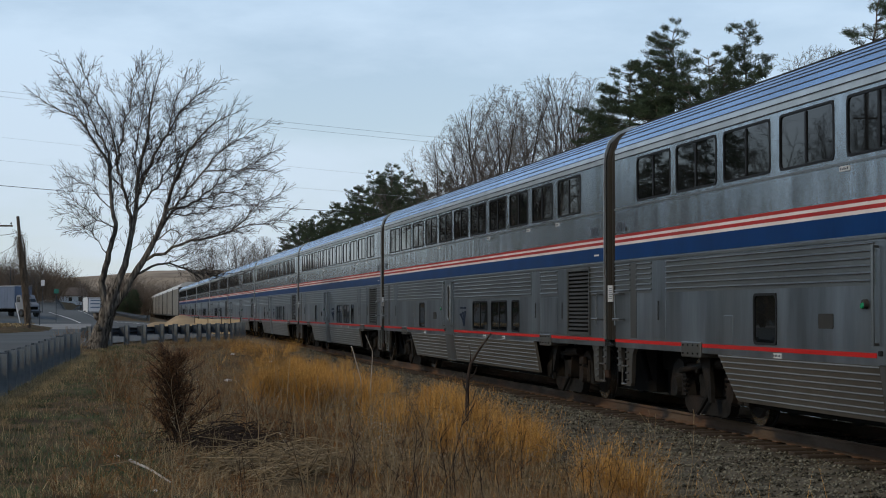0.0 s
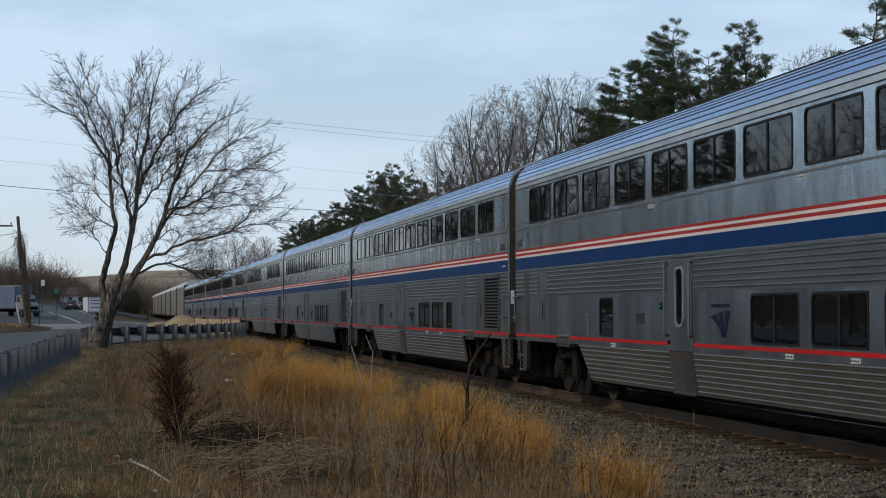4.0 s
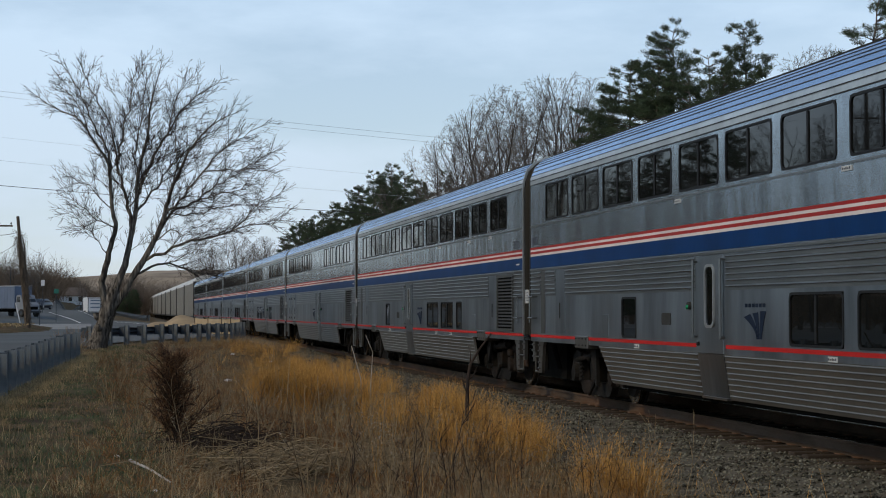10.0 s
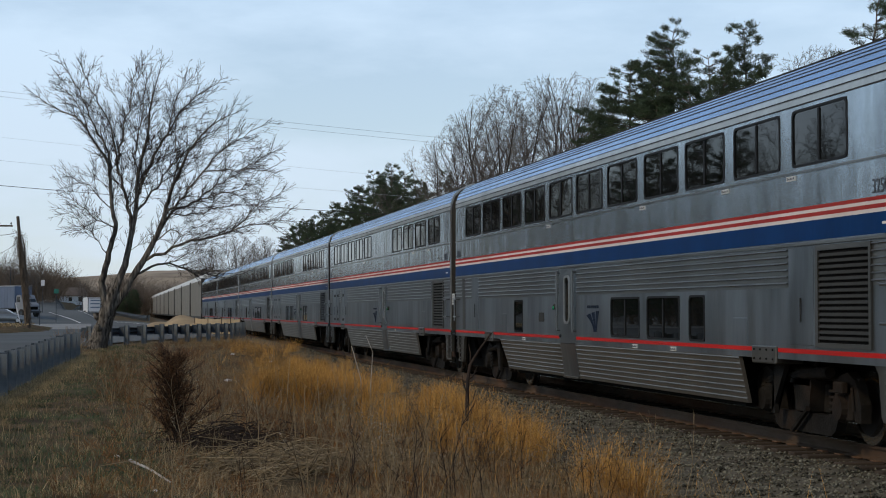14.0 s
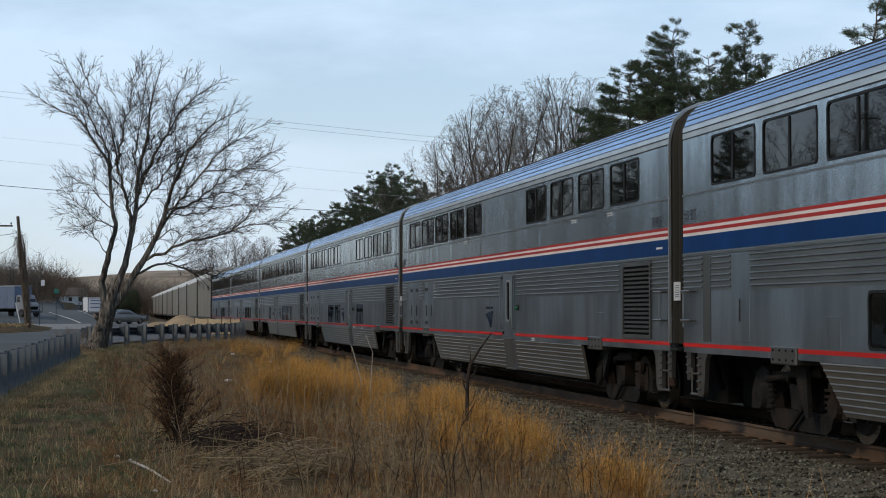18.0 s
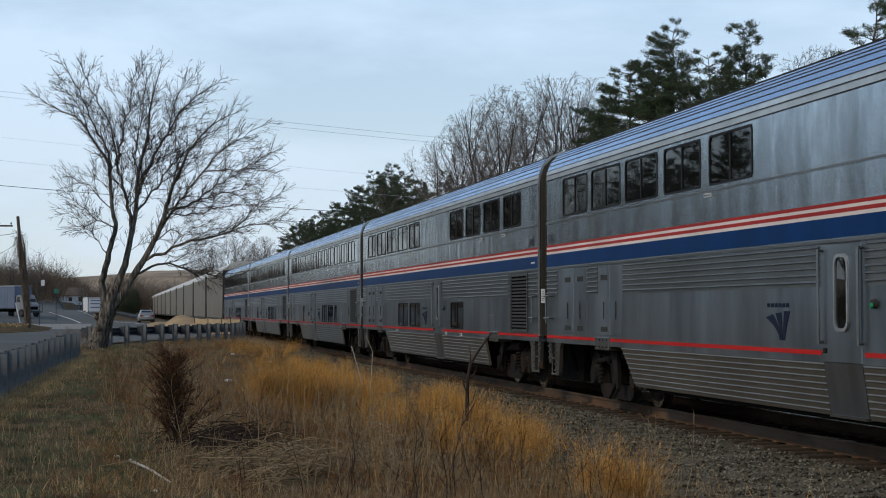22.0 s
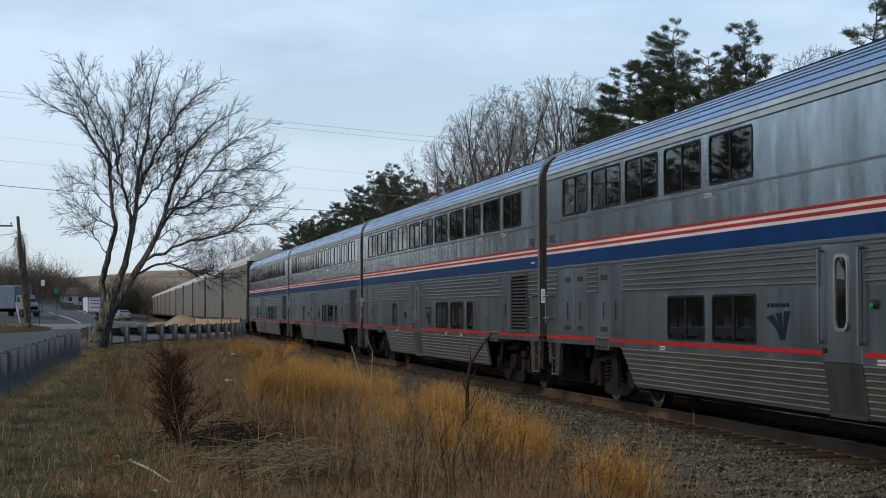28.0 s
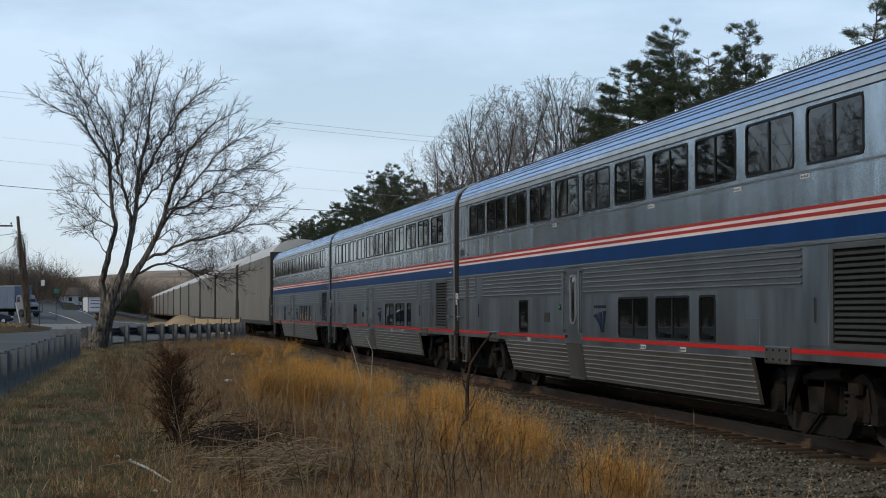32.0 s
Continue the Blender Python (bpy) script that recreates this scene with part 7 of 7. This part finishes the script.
road_sign(-6.75, 205, 3.85, 0.55, 0.52, GREEN_SIGN, "green road sign on a thin steel post")
road_sign(-9.35, 232, 4.3, 0.45, 0.75, WHITE, "white upright road sign on a steel post")
tagged(new("marker_post", Mesh().tube((-7.05, 168, ground_z(-7.05, 168) - 0.2), (-7.05, 168, ground_z(-7.05, 168) + 2.2), 0.04, n=8).data("marker_post", GALV)), "thin grey steel post at the junction", "post", "roadside posts")
tagged(new("leaning_post", Mesh().tube((-8.55, 165, ground_z(-8.55, 165) - 0.2), (-9.1, 165, ground_z(-8.55, 165) + 2.15), 0.05, n=8).data("leaning_post", WHITE)), "leaning white marker post at the junction", "post", "roadside posts")
tagged(new("marker_post", Mesh().tube((-16.2, 280, ground_z(-16.2, 280) - 0.2), (-16.2, 280, ground_z(-16.2, 280) + 6.2), 0.05, n=8).data("marker_post", GALV)), "slim grey lamp standard far off", "post", "roadside posts")
beam_line([(-4.9, 263), (-6.6, 276), (-8.3, 292), (-9.6, 310), (-10.8, 330)], 3.8, "pale steel guardrail climbing the far road")


# ---- vehicles ----
PAINT_SILVER = material("champagne_paint", (0.27, 0.275, 0.27), 0.32, 0.5, 0.06, 1, 0, 20)
PAINT_DARK = material("dark_grey_paint", (0.035, 0.038, 0.045), 0.3, 0.4, 0.08, 1, 0, 20)
PAINT_BLACK = material("black_blue_paint", (0.018, 0.022, 0.032), 0.3, 0.3, 0.08, 1, 0, 20)
CAR_GLASS = material("car_glass", (0.02, 0.024, 0.028), 0.05, 0, 0.1, 1, 0, 5, spec=0.8)
LAMP_RED = material("tail_lamp_red", (0.30, 0.015, 0.012), 0.3, 0, 0.1, 2, 0, 10)
LAMP_CLEAR = material("head_lamp_clear", (0.65, 0.66, 0.66), 0.15, 0.3, 0.05, 2, 0, 10)
CHROME = material("bright_alloy", (0.55, 0.55, 0.55), 0.3, 0.9, 0.08, 2, 0, 10)


def loft(sections):
    """A body from cross-sections (x, [(y, z), ...]) of equal count, capped at both ends."""
    m = Mesh()
    n = len(sections[0][1])
    m.add([(x, y, z) for x, ring_ in sections for y, z in ring_],
          [(j * n + i, j * n + (i + 1) % n, (j + 1) * n + (i + 1) % n, (j + 1) * n + i) for j in range(len(sections) - 1) for i in range(n)] + [tuple(range(n - 1, -1, -1)), tuple((len(sections) - 1) * n + i for i in range(n))])
    return m


car_wheels = []


def sedan(label, paint):
    """A four-door car, nose along +x, wheels on z = 0."""
    car = thing("sedan", label, "car", "road traffic")

    def sec(x, w, zb, zt, tuck=0.9):
        return (x, [(-w, zb), (w, zb), (w * 1.03, zb + (zt - zb) * 0.5), (w * tuck, zt), (-w * tuck, zt), (-w * 1.03, zb + (zt - zb) * 0.5)])
    body = loft([sec(-2.36, 0.72, 0.38, 0.84), sec(-2.28, 0.80, 0.27, 0.98), sec(-1.75, 0.88, 0.22, 1.03), sec(-1.0, 0.89, 0.2, 1.0), sec(0.6, 0.89, 0.2, 0.97), sec(1.2, 0.88, 0.22, 0.92), sec(2.0, 0.84, 0.25, 0.78), sec(2.33, 0.72, 0.32, 0.64)])
    part("body", body, paint, car, smooth=True)
    cab = loft([sec(-1.78, 0.70, 0.99, 1.02, 1.0), sec(-1.05, 0.70, 0.97, 1.40, 0.86), sec(-0.5, 0.72, 0.96, 1.45, 0.84), sec(0.15, 0.72, 0.95, 1.43, 0.84), sec(1.05, 0.72, 0.92, 0.95, 1.0)])
    part("cabin", cab, paint, car, smooth=False)
    # glass
    part("rear_window", Mesh().add([(-1.72, -0.60, 1.045), (-1.72, 0.60, 1.045), (-1.10, 0.55, 1.385), (-1.10, -0.55, 1.385), (-1.70, -0.6, 1.03), (-1.70, 0.6, 1.03), (-1.08, 0.55, 1.37), (-1.08, -0.55, 1.37)], [(0, 1, 2, 3), (7, 6, 5, 4), (0, 4, 5, 1), (2, 6, 7, 3)]), CAR_GLASS, car)
    part("windscreen", Mesh().add([(1.00, -0.62, 0.985), (1.00, 0.62, 0.985), (0.22, 0.56, 1.415), (0.22, -0.56, 1.415), (0.98, -0.62, 0.97), (0.98, 0.62, 0.97), (0.2, 0.56, 1.40), (0.2, -0.56, 1.40)], [(3, 2, 1, 0), (4, 5, 6, 7), (0, 1, 5, 4), (2, 3, 7, 6)]), CAR_GLASS, car)
    for s in (-1, 1):
        for pts in ([(-1.30, 1.03), (-0.52, 1.02), (-0.50, 1.38), (-1.00, 1.36)], [(-0.42, 1.02), (0.70, 1.0), (0.16, 1.37), (-0.40, 1.39)]):
            vs = []
            for off in (0.012, -0.01):
                vs += [(x, s * (0.72 + off - 0.115 * (z - 0.97) / 0.45), z) for x, z in pts]
            part("side_window", Mesh().add(vs, [(0, 1, 2, 3), (7, 6, 5, 4), (0, 4, 5, 1), (1, 5, 6, 2), (2, 6, 7, 3), (3, 7, 4, 0)]), CAR_GLASS, car)
        part("tail_lamp", Mesh().box(-2.40, -2.25, min(s * 0.48, s * 0.80), max(s * 0.48, s * 0.80), 0.74, 0.90, 0.02), LAMP_RED, car, "red tail lamp")
        part("head_lamp", Mesh().box(2.12, 2.32, min(s * 0.46, s * 0.78), max(s * 0.46, s * 0.78), 0.58, 0.70, 0.02), LAMP_CLEAR, car, "clear head lamp")
        part("mirror", Mesh().box(0.62, 0.78, min(s * 0.86, s * 1.02), max(s * 0.86, s * 1.02), 0.96, 1.08, 0.02), paint, car)
        for x in (-1.38, 1.40):
            if "car_wheel" not in shared:
                shared["car_tyre"] = Mesh().wheel(-0.11, 0.11, 0.31, 0.31, n=20).data("wheel", TYRE)
                rim = Mesh().wheel(-0.115, 0.115, 0.17, 0.17, n=14)
                for i in range(5):
                    a = i * 1.2566
                    rim.tube((0.11, 0, 0), (0.118, 0.19 * math.cos(a), 0.19 * math.sin(a)), 0.03, 0.03, 5)
                shared["car_rim"] = rim.data("rim", CHROME)
                shared["car_wheel"] = True
            at = Matrix.Translation((x, s * 0.78, 0.31)) @ Matrix.Rotation(radians(90), 4, "Z")
            w = part("wheel", shared["car_tyre"], None, car, at=at)
            part("rim", shared["car_rim"], None, w)
            car_wheels.append((w, car.name, x, s * 0.78))
    part("rear_bumper", Mesh().box(-2.43, -2.22, -0.78, 0.78, 0.36, 0.60, 0.05), paint, car)
    part("plate_bar", Mesh().box(-2.415, -2.38, -0.25, 0.25, 0.68, 0.80), WHITE, car)
    return car


silver = sedan("champagne-silver four-door sedan on the road", PAINT_SILVER)
dark_a = sedan("dark grey sedan driving away over the crest", PAINT_DARK)
dark_b = sedan("black sedan coming up over the crest", PAINT_BLACK)
dark_c = sedan("dark sedan nosing into the junction", PAINT_BLACK)


CAB_GREY = material("dull_grey_paint", (0.20, 0.215, 0.24), 0.45, 0.1, 0.1, 1, 0, 20)


def box_truck(x, y, turn):
    z = ground_z(x, y) + 0.05
    tr = thing("box_truck", "box truck with pale blue-grey cargo body parked off the junction", "truck", at=pose(x, y, z, 0, 0, turn))
    box = part("cargo_box", Mesh().box(-4.3, 1.3, -1.2, 1.2, 0.95, 3.65, 0.04), BOX_GREY, tr, "pale blue-grey cargo box")
    part("box_roof", Mesh().box(-4.34, 1.34, -1.24, 1.24, 3.66, 3.74, 0.02), WHITE, box)
    part("box_rail", Mesh().box(-4.32, 1.32, -1.225, -1.203, 0.95, 1.08), GALV, box)
    for i in range(9):
        part("box_rib", Mesh().box(-4.0 + i * 0.62, -3.95 + i * 0.62, -1.222, -1.203, 1.1, 3.6), BOX_GREY, box)
    def sec(xx, w, zb, zt):
        return (xx, [(-w, zb), (w, zb), (w, zb + 0.9 * (zt - zb)), (w * 0.9, zt), (-w * 0.9, zt), (-w, zb + 0.9 * (zt - zb))])
    cab = part("cab", loft([sec(1.45, 1.05, 0.65, 2.6), sec(2.2, 1.05, 0.6, 2.62), sec(2.75, 1.02, 0.6, 1.75), sec(3.45, 0.95, 0.6, 1.5), sec(3.6, 0.88, 0.65, 1.3)]), CAB_GREY, tr, "grey cab")
    part("windscreen", Mesh().add([(2.74, -0.9, 1.80), (2.74, 0.9, 1.80), (2.24, 0.86, 2.52), (2.24, -0.86, 2.52), (2.70, -0.9, 1.78), (2.70, 0.9, 1.78), (2.2, 0.86, 2.5), (2.2, -0.86, 2.5)], [(3, 2, 1, 0), (4, 5, 6, 7), (0, 1, 5, 4), (2, 3, 7, 6)]), CAR_GLASS, cab)
    part("side_window", Mesh().box(1.65, 2.3, -1.065, -1.04, 1.75, 2.4, 0.01), CAR_GLASS, cab)
    part("grille", Mesh().box(3.55, 3.63, -0.6, 0.6, 0.85, 1.2, 0.02), UNDER, cab)
    for s in (-0.78, 0.78):
        part("head_lamp", Mesh().box(3.50, 3.62, s - 0.12, s + 0.12, 0.95, 1.18, 0.02), LAMP_CLEAR, cab)
    part("bumper", Mesh().box(3.55, 3.75, -1.0, 1.0, 0.5, 0.72, 0.03), GALV, cab)
    part("chassis", Mesh().box(-4.2, 3.0, -0.5, 0.5, 0.6, 0.94), UNDER, tr)
    wm = Mesh().wheel(-0.14, 0.14, 0.46, 0.46, n=20).data("wheel", TYRE)
    rm = Mesh().wheel(-0.15, 0.15, 0.24, 0.24, n=14).data("rim", GALV)
    for xx in (-2.9, 2.6):
        for s in (-1, 1):
            w = part("wheel", wm, None, tr, at=Matrix.Translation((xx, s * 0.98, 0.46)) @ Matrix.Rotation(radians(90), 4, "Z"))
            part("rim", rm, None, w)


box_truck(-11.7, 216, -55)


def box_trailer(x, y, turn):
    z = ground_z(x, y) + 0.05
    tr = thing("box_trailer", "small white enclosed box trailer at the roadside", "trailer", at=pose(x, y, z, 0, 0, turn))
    part("box", Mesh().box(-0.95, 0.95, -0.1, 3.0, 0.35, 2.45, 0.05), WHITE, tr, "white box")
    for zz in (1.0, 1.5, 1.95):
        part("panel_bar", Mesh().box(-0.55, 0.75, -0.115, -0.1, zz, zz + 0.16), BOX_GREY, tr)
    part("door_frame", ring([(-0.9, 0.4), (0.9, 0.4), (0.9, 2.4), (-0.9, 2.4)], [(-0.82, 0.48), (0.82, 0.48), (0.82, 2.32), (-0.82, 2.32)], 0.12, 0.10), GALV, tr, at=Matrix.Rotation(radians(-90), 4, "Z"))
    wm = Mesh().wheel(-0.1, 0.1, 0.32, 0.32, n=18).data("wheel", TYRE)
    for s in (-1, 1):
        part("wheel", wm, None, tr, at=(s * 0.98, 1.5, 0.32))
    part("hitch", Mesh().box(-0.08, 0.08, 3.0, 4.0, 0.42, 0.52), GALV, tr)
    part("jack", Mesh().tube((0, 3.8, 0.0), (0, 3.8, 0.6), 0.04, n=8), GALV, tr)


box_trailer(-2.95, 246, 12)


def house(x, y):
    z = ground_z(x, y)
    h = thing("house", "low house with brown shingle roof and white gable", "house", at=pose(x, y, z - 0.7, 0, 0, 20) @ Matrix.Diagonal((0.8, 0.8, 0.8, 1)))
    part("wall", Mesh().slab([(-3.2, 0), (3.2, 0), (3.2, 2.7), (0, 4.6), (-3.2, 2.7)], -5, 5), WHITE, h, "white boarded walls")
    for s in (-1, 1):
        part("roof", Mesh().add([(-5.4, 0, 4.75), (5.4, 0, 4.75), (5.4, s * 3.7, 2.5), (-5.4, s * 3.7, 2.5), (-5.4, 0, 4.62), (5.4, 0, 4.62), (5.4, s * 3.7, 2.37), (-5.4, s * 3.7, 2.37)],
                                [(0, 1, 2, 3), (7, 6, 5, 4), (0, 4, 5, 1), (1, 5, 6, 2), (2, 6, 7, 3), (3, 7, 4, 0)]), ROOFING, h)
    for xx in (-3.2, 0.4, 3.2):
        w = part("window", Mesh().box(xx - 0.5, xx + 0.5, -3.25, -3.18, 1.0, 2.1, 0.01), CAR_GLASS, h)
        part("sill", Mesh().box(xx - 0.6, xx + 0.6, -3.32, -3.2, 0.9, 0.98), WHITE, w)
    part("chimney", Mesh().box(-1.4, -0.8, 0.4, 1.0, 3.8, 5.5, 0.02), ROOFING, h)


house(-11.0, 392)
# stones and leaf litter on the dirt island
x, y, g = np.random.default_rng(88).uniform(-11, -5.6, 900), np.random.default_rng(89).uniform(108, 128, 900), None
z = np.array([ground_z(a, b) + 0.45 for a, b in zip(x, y)])
blades("leaf_litter", np.stack((x, y, z), -1), np.full(900, 0.12), np.full(900, 0.03), 1.45, STRAW, "pale dead leaves strewn on the dirt island", "leaves", seed=90)
stand([sh2], [(-1.9, 63.5, 1.3), (-1.5, 66.5, 1.5), (-1.2, 61, 1.0)], own=False)

# ways of the cars: seconds, x, y
SILVER_WAY = [(0.0, -34.0, 181.0), (8.0, -30.0, 181.0), (11.5, -20.5, 181.0), (14, -11.07, 181), (15.2, -8.03, 180.3), (16.5, -4.51, 180), (17, -2.95, 180), (17.5, -0.87, 180.2), (18, 0.83, 181), (18.5, 1.87, 182.6), (19, 2.71, 184.8), (19.5, 3.34, 187.5), (20, 3.57, 190.5), (21, 3.62, 196.5), (22, 3.38, 202.5), (23, 3.11, 208), (24, 3.1, 214), (25, 3.02, 220), (26.3, 2.34, 228.5), (27.5, 1.46, 236.5), (28.5, 0.35, 243.5), (29, -0.18, 247), (30, -1.38, 254), (31, -3.14, 262), (32, -4.14, 268)]
DARK_A_WAY = [(0, -17.36, 212), (1.2, -12.87, 224), (2.6, -9.07, 240), (3.2, -7.73, 247), (3.8, -6.47, 255), (4.5, -5.3, 268), (5, -4.06, 274), (6, -2.1, 284), (7, -1.75, 286.5), (32.0, -1.7, 287)]
DARK_B_WAY = [(0, -1.2, 312), (2.2, -1.6, 306), (3.4, -3.2, 296), (4.5, -5.2, 285), (5.5, -5.96, 275), (6.4, -6.05, 268), (7, -6.21, 264), (7.5, -6.45, 260.5), (8.2, -6.9, 256), (8.7, -7.6, 253), (9.2, -8.59, 250), (9.7, -9.39, 246.5), (10.3, -10.93, 242), (11.2, -13.93, 236), (12.5, -19.37, 228), (14.0, -36.0, 221.0), (32.0, -37.0, 220.5)]
DARK_C_WAY = [(0.0, -30.0, 176.0), (27.0, -29.5, 176.0), (29.5, -22.0, 176.0), (31.0, -14.9, 176.0), (32.0, -12.2, 176.0)]


def drive(car, stops, first_heading):
    """Rows for a car on the road from (t, x, y); it points the way it goes."""
    rows, turn = [], first_heading
    for i, (t, x, y) in enumerate(stops):
        a, b = stops[max(0, i - 1)], stops[min(len(stops) - 1, i + 1)]
        if math.hypot(b[1] - a[1], b[2] - a[2]) > 0.3:
            turn = math.degrees(math.atan2(b[2] - a[2], b[1] - a[1]))
        lift = 0.075 if 128 < y < 178 else 0.05
        ahead = ground_z(x + 1.3 * math.cos(radians(turn)), y + 1.3 * math.sin(radians(turn)))
        behind = ground_z(x - 1.3 * math.cos(radians(turn)), y - 1.3 * math.sin(radians(turn)))
        pitch = -math.degrees(math.atan2(ahead - behind, 2.6))
        rows.append((t, Matrix.Translation((x, y, (ahead + behind) / 2 + lift)) @ pose(0, 0, 0, 0, 0, turn) @ pose(0, 0, 0, 0, pitch, 0)))
    walk(car, rows)
    # wheels
    steps = [(stops[0][0], 0.0)]
    for (t0, x0, y0), (t1, x1, y1) in zip(stops, stops[1:]):
        d = math.hypot(x1 - x0, y1 - y0)
        n = max(1, int(d / 0.31 / radians(80)) + 1)
        s0 = steps[-1][1]
        steps += [(t0 + (t1 - t0) * k / n, s0 + d * k / n) for k in range(1, n + 1)]
    for w, owner, x, y in car_wheels:
        if owner == car.name:
            walk(w, [(t, Matrix.Translation((x, y, 0.31)) @ Matrix.Rotation(s / 0.31, 4, "Y") @ Matrix.Rotation(radians(90), 4, "Z")) for t, s in steps])


def motions():
    """The train rolls towards the camera, wheels turning; road traffic goes its way."""
    times = [2.0 * i for i in range(17)]
    for car, y in train:
        walk(car, [(t, pose(TRACK_X, y - travelled(t), 0)) for t in times])
    span, n = travelled(32.0), 222
    turns = []
    t = 0.0
    for i in range(n + 1):
        want = span * i / n
        for _ in range(4):
            t -= (travelled(t) - want) / (4.638 - 0.0125 * t)
        turns.append((min(32.0, max(0.0, t)), want))
    for ws, j in shared["spins"] + shared["rack_spins"]:
        walk(ws, [(t, Matrix.Translation((0, j, 0.457)) @ Matrix.Rotation(s / 0.457, 4, "X")) for t, s in turns])
    drive(silver, SILVER_WAY, 0)
    drive(dark_a, DARK_A_WAY, 50)
    drive(dark_b, DARK_B_WAY, 200)
    drive(dark_c, DARK_C_WAY, 0)


motions()
